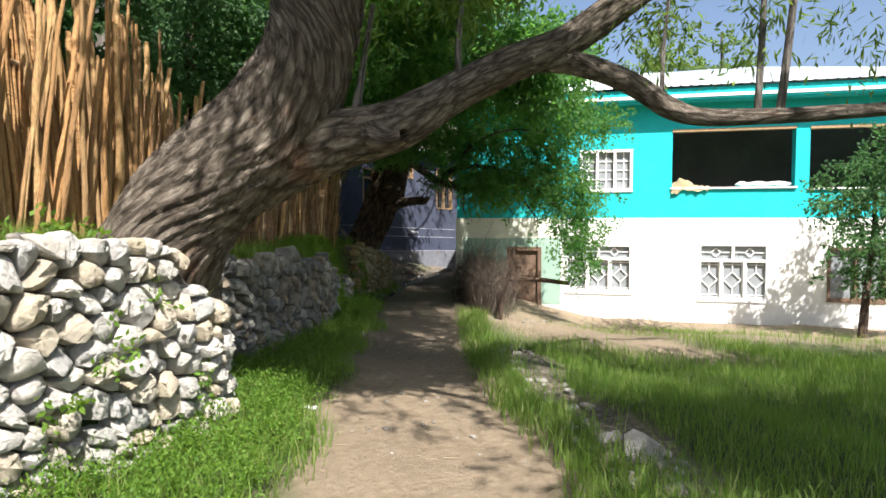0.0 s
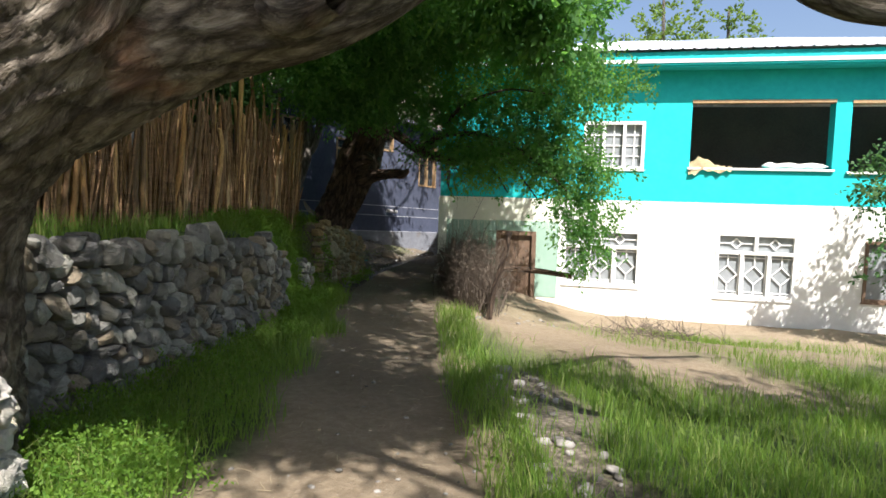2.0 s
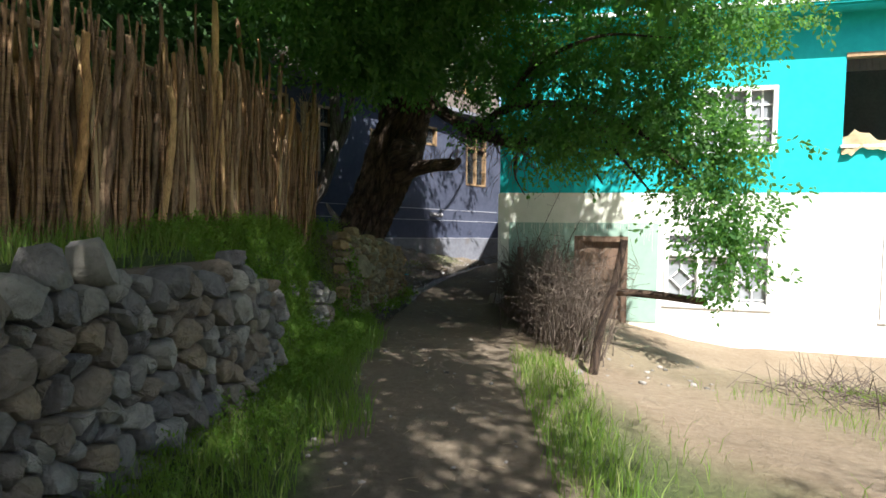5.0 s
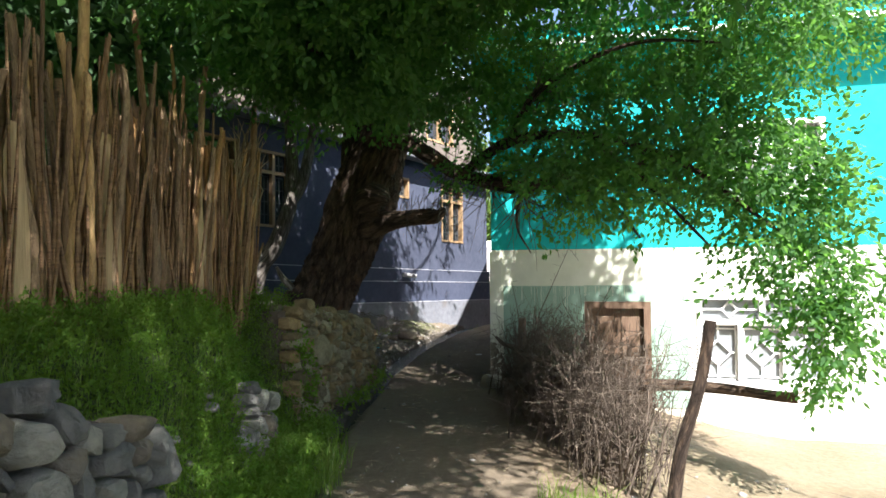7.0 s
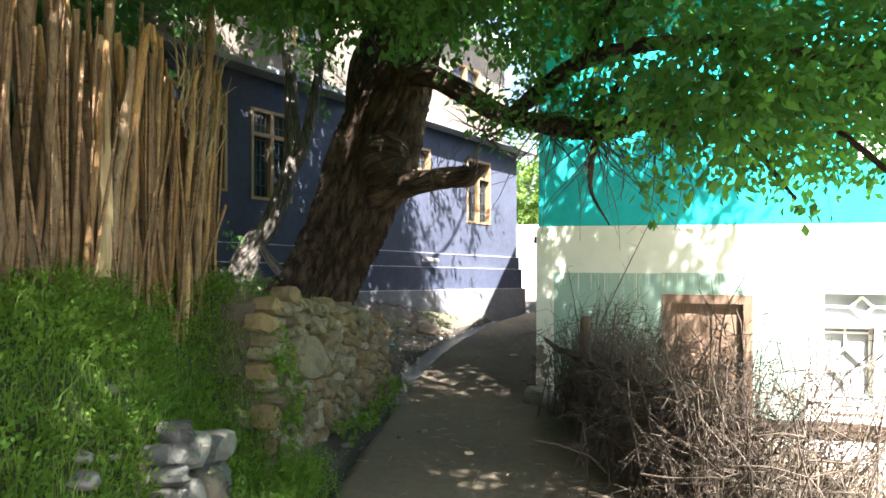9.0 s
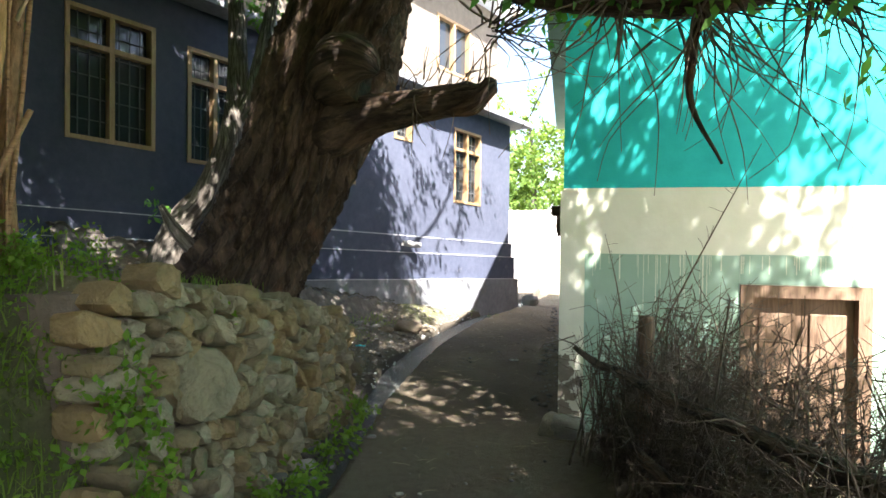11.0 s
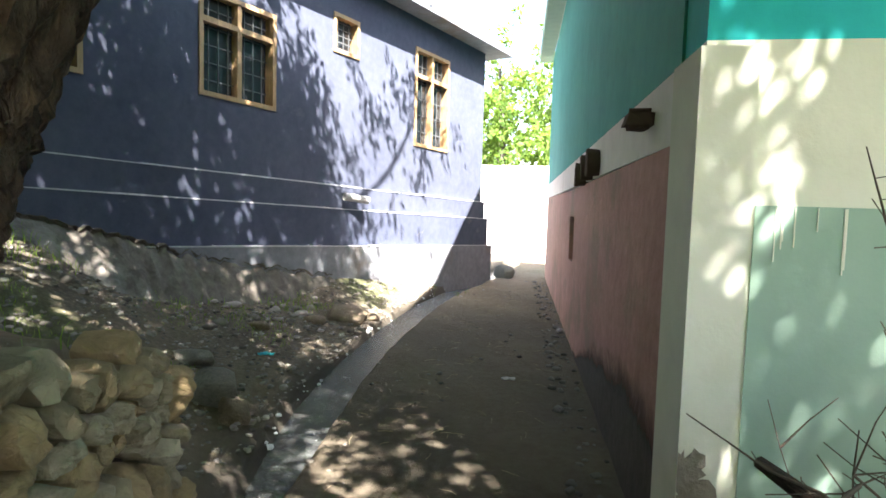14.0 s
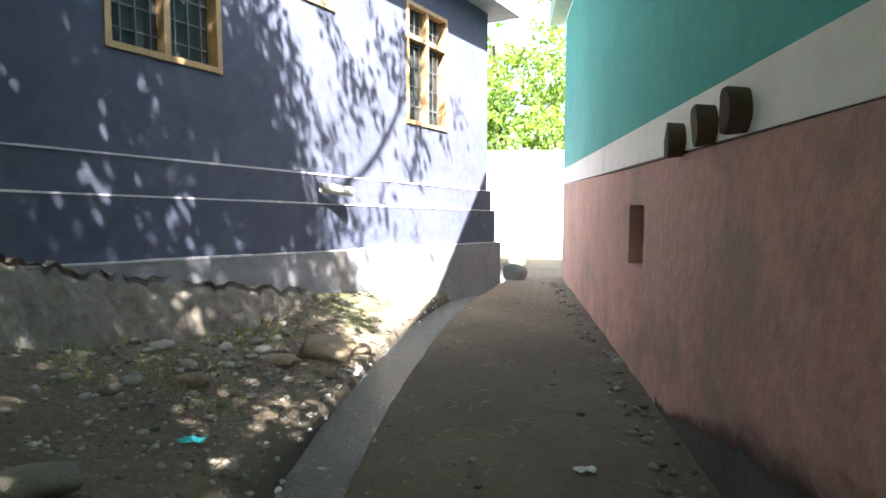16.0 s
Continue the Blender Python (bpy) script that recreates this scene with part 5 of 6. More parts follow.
def hedge_trees():
    """Trees behind the fence, seen as dark foliage above it; the last three are unseen, added to block skylight."""
    spots = [(-6.9, 3.0, 5.2, 1), (-7.3, 6.5, 5.6, 2), (-7.5, 10.0, 5.4, 3), (-7.9, 13.0, 5.2, 4), (-9.9, 12.6, 5.4, 5), (-9.8, 14.2, 5.8, 6), (-11.2, 15.6, 6.2, 7), (-12.6, 17.0, 6.2, 8)]
    for x, y, hgt, k in spots:
        z = float(ground_height(x, y))
        w = tree("poplar_tree", "leafy tree beyond the pole fence, the last three added to block skylight", (x, y, z))
        tubes_mesh("trunk", [tube([(x, y, z - 0.1, 0.16), (x + 0.1, y + 0.1, z + 1.6, 0.13), (x + 0.25, y, z + 3.2, 0.1), (x + 0.3, y + 0.2, z + hgt, 0.04)], 12, 5, 0.12, k)], BARK_DARK, w)
        tagged(leaf_cloud("crown", [((x + 0.3, y, z + 2.4), (1.0, 1.9, 0.9), 6500), ((x + 0.5, y + 0.3, z + 4.3), (1.4, 2.0, 1.3), 8000)], LEAF_BUSH, w, 0.12, 0.034, 0.4, 100 + k), "dense small leaves", kind="stuff")
        put_under(w)


def yard_bush():
    x, y = 5.6, 15.2
    z = float(ground_height(x, y))
    w = tree("fruit_tree", "small bushy fruit tree in the yard before the house", (x, y, z))
    tubes_mesh("trunk", [tube([(x, y, z - 0.1, 0.1), (x + 0.05, y, z + 0.9, 0.08), (x + 0.2, y + 0.1, z + 2.2, 0.05), (x + 0.2, y + 0.1, z + 3.8, 0.02)], 10, 5, 0.1, 8)], BARK_DARK, w)
    tagged(leaf_cloud("crown", [((5.45, 15.2, 2.0), (0.8, 0.7, 0.9), 3000), ((6.3, 15.3, 0.6), (1.3, 0.9, 1.0), 4200), ((6.7, 15.2, 2.8), (1.1, 0.9, 1.0), 3400)], LEAF_BUSH, w, 0.1, 0.03, 0.3, 61), "glossy green leaves", kind="stuff")
    put_under(w)


def far_trees():
    for k, (x, y, r, hgt) in enumerate([(-6.5, 41, 3.2, 6.5), (-2.5, 44, 3.4, 7.5), (-10, 45, 3.5, 8), (3.2, 37, 3.0, 12.5), (6.6, 38, 3.0, 12), (11, 42, 3.0, 8.5), (17, 36, 3.2, 8)]):
        w = tree("poplar_tree", "tall sunlit tree beyond the houses", (x, y, -0.9))
        tubes_mesh("trunk", [tube([(x, y, -1, 0.25), (x + 0.2, y, hgt * 0.5, 0.18), (x, y, hgt, 0.06)], 10, 4, 0.1, k)], BARK_PALE, w)
        tagged(leaf_cloud("crown", [((x, y, hgt * 0.72), (r * 0.8, r * 0.8, r * 1.0), 3600), ((x + 0.4, y - 0.4, hgt * 0.42), (r, r, r * 0.7), 3200)], LEAF_WILLOW, w, 0.24, 0.07, 0.3, 200 + k, 0.4), "sunlit yellow-green leaves", kind="stuff")
        put_under(w)


old_willow()
leaning_tree()
pale_tree()
hedge_trees()
yard_bush()
far_trees()
# Wall added to give the blown-out white past the alley.
tagged(link_mesh("glare_wall", one_box(lambda u, n, z: Vector((u, 37.0 + n, z)), -16.0, 8.0, 0.0, 0.4, -1.2, 2.3, bevel=0.03), WHITEWASH), "white wall added for the glare beyond the alley", "wall", kind="structure")


# ---------------------------------------------------------------- plants on the ground
def scatter(n, x0, x1, y0, y1, keep, seed):
    rng = np.random.RandomState(seed)
    x, y = rng.uniform(x0, x1, n), rng.uniform(y0, y1, n)
    k = keep(x, y) > rng.rand(n)
    x, y = x[k], y[k]
    return np.stack([x, y, ground_height(x, y)], 1)


def path_edge(y):
    return lerp(y, [0, 3.7, 5.3, 8.0, 12.0, 15.5], [0.5, -0.15, -0.9, -1.72, -2.7, -3.6])


def meadow_keep(x, y):
    d = x - path_edge(y) + 0.15 * hum(x, y, 2.3, 1.7)
    bare = np.exp(-((x + 0.6 + 0.75 * (y - 10.2)) / 0.95) ** 2) * step01((y - 7.2) / 1.2)
    stony = step01((d - 0.3) / 0.2) * (1 - step01((d - 0.85) / 0.25)) * step01((y - 3.4) / 1.0) * (1 - step01((y - 7.6) / 1.2))
    return step01(d / 0.25) * (1 - np.clip(1.5 * bare, 0, 1)) * (1 - 0.9 * stony) * np.maximum(1 - step01((y - 8.4 - 0.5 * hum(x, y, 1.2)) / 1.0), 0.1 * (y < 12))


def bank_keep(x, y):
    d = left_edge(y) + 0.15 * hum(x, y, 2.5, 0.6) - x
    return step01(d / 0.3) * (1 - step01((y - 13.6) / 0.8)) * np.where((x < bank_line(y) - 0.1) & (y > 4), 0.55, 1.0)


tagged(blades("meadow_grass", scatter(140000, -2.6, 8.5, 1.4, 12.0, meadow_keep, 3), GRASS, 0.16, 0.003), "lush green meadow grass", "grass", kind="stuff")
tagged(blades("bank_grass", scatter(60000, -6.3, -1.2, 1.5, 14.4, bank_keep, 4), GRASS, 0.2, 0.004), "long green grass on the bank and verge", "grass", kind="stuff")
verge = lambda x, y: step01((x - path_edge(y) + 0.1) / 0.2) * (1 - step01((x - path_edge(y) - 0.35) / 0.3))
tagged(blades("verge_grass", scatter(26000, -3.4, 0.6, 2.0, 12.5, verge, 5), GRASS, 0.2, 0.0038), "bright tufts of grass along the path", "grass", kind="stuff")


def weeds(name, n, x0, x1, y0, y1, keep, seed, label, lift=0.16):
    pts = scatter(n, x0, x1, y0, y1, keep, seed)
    rng = np.random.RandomState(seed)
    clumps = [((p[0], p[1], p[2] + lift * rng.uniform(0.4, 1.1)), (0.1, 0.1, 0.08), 45) for p in pts]
    tagged(leaf_cloud(name, clumps, WEED, None, 0.03, 0.0075, -0.2, seed, 0.065, 9), label, "weeds", kind="stuff")


foot = lambda x, y: step01((left_edge(y) - 0.1 - x) / 0.4) * (x > bank_line(y) - 0.1) * np.where(y < 5.2, 1.0, 0.35)
weeds("verge_weeds", 2600, -4.6, -1.3, 1.5, 9.5, foot, 9, "bright leafy weeds at the foot of the wall")
gap = lambda x, y: 1 - 0.15 * (x > bank_line(y) - 0.42) * np.exp(-((y - 12.6) / 0.4) ** 2)
cover = lambda x, y: gap(x, y) * (np.abs(x - bank_line(y) + 0.35) < 0.75) * step01((y - 9.3) / 0.8) * (1 - step01((y - 13.8) / 0.6))
weeds("bank_weeds", 5200, -6.6, -3.4, 9.0, 14.6, cover, 10, "dense green weeds hanging down the bank", 0.1)
foot_green = lambda x, y: (blue_local(x, y)[1] > 0.25) * (blue_local(x, y)[1] < 1.0) * step01((hum(x, y, 1.3, 5.0) + 0.25) / 0.5) * np.where(blue_local(x, y)[0] > -6.3, 0.25 * np.exp(-((blue_local(x, y)[0] + 2.6) / 0.4) ** 2), 0.6)
tagged(blades("wall_foot_grass", scatter(24000, -10.5, -5.6, 17.6, 28.5, foot_green, 15), GRASS, 0.11, 0.0035), "short grass along the foot of the blue house", "grass", kind="stuff")
slope_green = lambda x, y: step01((hum(x, y, 1.9, 7.0) - 0.15) / 0.4) * (x < channel_x(y) - 0.75) * (blue_local(x, y)[1] > 0.3)
tagged(blades("slope_grass", scatter(4500, -9.0, -6.5, 17.8, 23.0, slope_green, 19), GRASS, 0.045, 0.003), "low patches of green growing on the dirt slope", "grass", kind="stuff")
root_green = lambda x, y: (x < bank_line(y) - 0.25) * step01((hum(x, y, 1.7, 2.0) + 0.2) / 0.6)
tagged(blades("bank_top_grass", scatter(2200, -7.6, -5.6, 13.6, 18.0, root_green, 16), GRASS, 0.07, 0.003), "short grass among the roots on the bank", "grass", kind="stuff")
tuft = [((-2.72, 3.05, 0.72), (0.1, 0.1, 0.12), 60), ((-2.8, 3.45, 1.0), (0.08, 0.08, 0.1), 45), ((-2.72, 3.9, 0.3), (0.1, 0.1, 0.14), 60), ((-2.8, 2.7, 0.5), (0.1, 0.1, 0.1), 50), ((-3.3, 3.2, 1.42), (0.3, 0.3, 0.1), 200),
        ((-5.56, 13.95, 0.4), (0.1, 0.2, 0.28), 320), ((-5.52, 14.05, 0.0), (0.1, 0.2, 0.22), 260), ((-5.42, 15.2, -0.38), (0.12, 0.35, 0.08), 260), ((-5.5, 16.1, -0.42), (0.12, 0.35, 0.07), 220), ((-5.72, 17.0, -0.42), (0.1, 0.3, 0.07), 160), ((-5.75, 14.9, 0.62), (0.08, 0.2, 0.06), 80)]
tagged(leaf_cloud("wall_weeds", tuft, WEED, None, 0.05, 0.014, 0.0, 71, 0.08, 9), "small weeds growing between the wall stones", "weeds", kind="stuff")
patch = lambda x, y: np.exp(-((x - 1.5) / 0.9) ** 2 - ((y - 12.6) / 0.5) ** 2)
tagged(blades("yard_grass", scatter(9000, -0.8, 4.0, 11.4, 13.8, patch, 18), GRASS, 0.12, 0.004), "thin patch of sunlit grass in the bare yard", "grass", kind="stuff")
face = lambda x, y: gap(x, y) * (np.abs(x - bank_line(y) + 0.4) < 0.6) * step01((y - 9.6) / 0.6) * (1 - step01((y - 13.7) / 0.5))
tagged(blades("bank_face_grass", scatter(16000, -6.4, -4.2, 9.4, 14.2, face, 19), GRASS, 0.16, 0.0035, None, 0.6), "long grass hanging down the bank", "grass", kind="stuff")


# ---------------------------------------------------------------- brush fence and posts
def brush_fence():
    w = thing("brush_fence", "tangled fence of dry grey thorn branches beside the path", "fence", (-2.8, 14.3, -0.6))
    rng = np.random.RandomState(31)
    sticks = []
    a, b = np.array((-2.1, 12.7)), np.array((-3.5, 16.85))
    def stick(q, d, length, r, bend, parts):
        pts = [(*q, r)]
        for k in range(parts):
            d = d / np.linalg.norm(d) + rng.randn(3) * bend
            q = q + d / np.linalg.norm(d) * length / parts
            pts.append((*q, r * (1 - 0.85 * (k + 1) / parts)))
        sticks.append(tube(pts, 3, 1, 0, 1))
        return pts
    for i in range(1000):
        t = rng.rand() ** 0.8
        p = a + (b - a) * t + rng.randn(2) * np.array((0.2, 0.1)) + np.array((0.16 * t ** 3, 0))
        z0 = float(ground_height(p[0], p[1])) - 0.02
        hgt = (1.2 + 0.15 * math.sin(t * 9)) * (0.4 + 0.65 * rng.rand())
        d = np.array((abs(rng.randn()) * 0.28 - 0.05, rng.randn() * 0.3 - 0.08, 1.0))
        pts = stick(np.array((p[0], p[1], z0 + rng.rand() * 0.1)), d, hgt, 0.0055 + 0.008 * rng.rand() ** 2, 0.1, 7)
        for k in range(6):
            q = pts[rng.randint(1, 8)]
            side = rng.randn(3) * np.array((1, 1, 0.6)) + np.array((0, 0, 0.3))
            stick(np.array(q[:3]), side, 0.1 + 0.3 * rng.rand(), 0.003 + 0.002 * rng.rand(), 0.3, 2)
    for i in range(230):
        p = np.array((-3.28, 16.5)) + rng.uniform(-1, 1, 2) * np.array((0.32, 0.4))
        z0 = float(ground_height(p[0], p[1])) - 0.02
        d = np.array((abs(rng.randn()) * 0.3 - 0.08, rng.randn() * 0.35, 1.0))
        pts = stick(np.array((p[0], p[1], z0)), d, 0.45 + 0.6 * rng.rand() ** 1.3, 0.0045 + 0.006 * rng.rand() ** 2, 0.13, 6)
        for k in range(8):
            q = pts[rng.randint(1, 7)]
            stick(np.array(q[:3]), rng.randn(3) * np.array((1, 1, 0.5)) + np.array((0.2, 0, 0.3)), 0.05 + 0.18 * rng.rand(), 0.003, 0.25, 2)
    for i in range(240):
        t = rng.rand()
        p = a + (b - a) * t + rng.randn(2) * np.array((0.22, 0.1))
        q = np.array((p[0], p[1], float(ground_height(p[0], p[1])) + 0.1 + 0.9 * rng.rand()))
        stick(q, rng.randn(3) * np.array((0.8, 0.8, 0.7)) + np.array((0, 0, 0.7)), 0.25 + 0.45 * rng.rand(), 0.0035 + 0.004 * rng.rand(), 0.2, 4)
    tagged(tubes_mesh("thorn_tangle", sticks, TWIG, w), "tangle of thin dry sticks", kind="stuff")
    rails = [[(-3.82, 17.0, 0.2, 0.02), (-3.64, 16.5, 0.17, 0.027), (-3.5, 16.0, 0.22, 0.028), (-3.34, 15.6, 0.2, 0.033), (-3.2, 15.2, 0.22, 0.034), (-2.7, 14.3, 0.2, 0.045), (-2.3, 13.6, 0.16, 0.03)], [(-2.9, 14.3, 0.1, 0.045), (-2.3, 14.0, 0.12, 0.05), (-1.5, 13.9, 0.16, 0.05), (-0.6, 13.8, 0.1, 0.045)],
             [(-3.5, 15.6, -0.1, 0.03), (-2.9, 14.4, -0.28, 0.035), (-2.3, 13.3, -0.35, 0.03)]]
    for k, r in enumerate(rails):
        tubes_mesh("branch", [tube(r, 10, 6, 0.3, 60 + k, 5)], BARK_DARK, w)
    tall = [[(-3.4, 16.9, 0.0, 0.007), (-3.46, 16.92, 0.45, 0.006), (-3.52, 16.95, 0.8, 0.0045), (-3.6, 17.0, 1.14, 0.002)], [(-3.3, 16.7, 0.0, 0.007), (-3.24, 16.7, 0.4, 0.006), (-3.2, 16.75, 0.72, 0.003)], [(-3.35, 16.75, 0.0, 0.008), (-3.15, 16.6, 0.55, 0.007), (-2.88, 16.5, 1.15, 0.005), (-2.6, 16.4, 1.75, 0.002)],
            [(-3.1, 15.2, 0.2, 0.008), (-3.05, 15.1, 0.8, 0.004)], [(-2.4, 14.2, 0.1, 0.009), (-2.35, 14.3, 0.75, 0.006), (-2.2, 14.3, 1.1, 0.003)]]
    for k, r in enumerate(tall):
        spikes = []
        for j in range(14):
            i = rng.randint(0, len(r) - 1)
            s = rng.rand()
            q = np.array(r[i][:3]) * (1 - s) + np.array(r[i + 1][:3]) * s
            d = rng.randn(3) * np.array((1, 1, 0.4)) + np.array((0, 0, 0.35))
            e = q + d / np.linalg.norm(d) * rng.uniform(0.04, 0.14)
            spikes.append(tube([(*q, 0.002), (*((q + e) / 2 + rng.randn(3) * 0.004), 0.0018), (*e, 0.0008)], 3, 1, 0, 1))
        tubes_mesh("upright_twig", [tube(r, 6, 6, 0.05, 70 + k)] + spikes, TWIG, w)
    put_under(w)
    z = float(ground_height(-1.86, 12.2))
    tagged(tubes_mesh("post", [tube([(-1.9, 12.18, z - 0.1, 0.05), (-1.82, 12.19, z + 0.5, 0.045), (-1.68, 12.2, z + 1.0, 0.042), (-1.6, 12.2, z + 1.45, 0.04)], 12, 5, 0.12, 80)], BARK_DARK), "leaning dark wooden post at the end of the brush fence", "post")
    z = float(ground_height(-3.34, 16.2))
    tagged(tubes_mesh("post", [tube([(-3.33, 16.2, z - 0.1, 0.062), (-3.35, 16.2, z + 0.5, 0.058), (-3.34, 16.21, z + 1.08, 0.052), (-3.34, 16.21, z + 1.11, 0.03), (-3.34, 16.21, z + 1.115, 0.003)], 16, 6, 0.14, 82, 7)], WOOD_DARK), "short dark reddish log post standing in the brush", "post")
    sticks = []
    for i in range(160):
        p = np.array((0.7 + rng.randn() * 0.4, 12.6 + rng.randn() * 0.4))
        z = float(ground_height(p[0], p[1]))
        d = rng.randn(3) * np.array((1, 1, 0.25)) + np.array((0, 0, 0.35))
        d /= np.linalg.norm(d)
        L = 0.3 + 0.4 * rng.rand()
        sticks.append(tube([(p[0], p[1], z, 0.006), (*(np.array((p[0], p[1], z)) + d * L / 2), 0.005), (*(np.array((p[0], p[1], z)) + d * L + rng.randn(3) * 0.06), 0.002)], 3, 1, 0, i))
    tagged(tubes_mesh("stick_pile", sticks, TWIG), "small pile of dry sticks in the yard", "sticks", kind="stuff")


brush_fence()


# ---------------------------------------------------------------- water and litter
def water_strip():
    ys = np.arange(11.6, 32.0, 0.2)
    v, f = [], []
    for i, y in enumerate(ys):
        c, z, h = channel_x(y), path_height(y) - float(lerp(y, [16.0, 19.0], [0.15, 0.09])), channel_half(y) + 0.02
        v += [(c - h, y, z), (c, y, z - 0.004 * math.sin(i)), (c + h, y, z)]
        if i:
            k = 3 * (i - 1)
            f += [(k, k + 1, k + 4, k + 3), (k + 1, k + 2, k + 5, k + 4)]
    tagged(quads_mesh("water", v, f, WATER, None, True), "shallow running water in an earth channel", "water", kind="structure")


water_strip()


def hull_stone(seed, flat=1.0, n=26, square=0.5):
    rng = np.random.RandomState(seed)
    bm = bmesh.new()
    for i in range(n):
        d = rng.randn(3)
        d /= np.linalg.norm(d)
        m = np.abs(d).max()
        d = d * ((1 - square) + square / m) * (0.92 + 0.12 * rng.rand())
        bm.verts.new(d * np.array((1, 1, flat)))
    r = bmesh.ops.convex_hull(bm, input=bm.verts[:])
    bmesh.ops.delete(bm, geom=[e for e in r["geom_interior"] if isinstance(e, bmesh.types.BMVert)], context="VERTS")
    bmesh.ops.recalc_face_normals(bm, faces=bm.faces[:])
    me = bpy.data.meshes.new("stone")
    bm.to_mesh(me)
    bm.free()
    lo = np.array([v.co for v in me.vertices])
    mid, half = (lo.max(0) + lo.min(0)) / 2, (lo.max(0) - lo.min(0)) / 2
    for v in me.vertices:
        v.co = (np.array(v.co) - mid) / half
    return me


def stone_set(mat, seed, count=14, smooth=False):
    out = []
    for i in range(count):
        me = hull_stone(seed + i)
        me.materials.append(mat)
        me.polygons.foreach_set("use_smooth", [True] * len(me.polygons))
        me.set_sharp_from_angle(angle=radians(48 if smooth else 32))
        out.append(me)
    return out


def clip_half(poly, du, dz, d):
    """The part of a polygon on the near side of the line du * u + dz * z = d."""
    res = []
    for k, a in enumerate(poly):
        b = poly[(k + 1) % len(poly)]
        fa, fb = a[0] * du + a[1] * dz - d, b[0] * du + b[1] * dz - d
        if fa <= 0:
            res.append(a)
        if fa * fb < 0:
            t = fa / (fa - fb)
            res.append((a[0] + (b[0] - a[0]) * t, a[1] + (b[1] - a[1]) * t))
    return res


def set_stone(poly, rng, mat, bulge):
    """One stone set in a wall: its outline cut by its neighbours, worn corners, a lumpy tilted face. Local x along, -y out of the wall."""
    cu, cz = sum(q[0] for q in poly) / len(poly), sum(q[1] for q in poly) / len(poly)
    span = max(max(q[0] for q in poly) - min(q[0] for q in poly), max(q[1] for q in poly) - min(q[1] for q in poly))
    if span < 0.035:
        return None
    rim = []
    for k, a in enumerate(poly):
        b = poly[(k + 1) % len(poly)]
        e = rng.uniform(0.14, 0.34)
        rim += [(a[0] + (b[0] - a[0]) * e, a[1] + (b[1] - a[1]) * e), (a[0] + (b[0] - a[0]) * (1 - e), a[1] + (b[1] - a[1]) * (1 - e))] if math.dist(a, b) > 0.05 else [((a[0] + b[0]) / 2, (a[1] + b[1]) / 2)]
    n = len(rim)
    if n < 4:
        return None
    tu, tz, out = rng.gauss(0, 0.3), rng.gauss(0.1, 0.28), (0.045 + 0.05 * bulge) * rng.uniform(0.7, 1.3)
    verts, faces = [], []
    for scale, depth, wob in ((0.8, 0.13, 0.0), (0.955, 0.015, 0.004), (rng.uniform(0.76, 0.88), -out * 0.75, 0.007), (rng.uniform(0.36, 0.52), -out, 0.008)):
        for u, z in rim:
            du, dz = (u - cu) * scale * (1 + rng.gauss(0, wob * 5)), (z - cz) * scale * (1 + rng.gauss(0, wob * 5))
            verts.append((cu + du, depth + (tu * du + tz * dz if depth < 0 else 0) + rng.gauss(0, wob), cz + dz))
    verts.append((cu, -out * rng.uniform(0.9, 1.15), cz))
    for k in range(3):
        faces += [(k * n + j, k * n + (j + 1) % n, (k + 1) * n + (j + 1) % n, (k + 1) * n + j) for j in range(n)]
    faces += [(3 * n + j, 3 * n + (j + 1) % n, 4 * n) for j in range(n)]
    me = bpy.data.meshes.new("stone")
    me.from_pydata(verts, [], faces)
    me.polygons.foreach_set("use_smooth", [True] * len(me.polygons))
    me.set_sharp_from_angle(angle=radians(38))
    me.materials.append(mat)
    return me


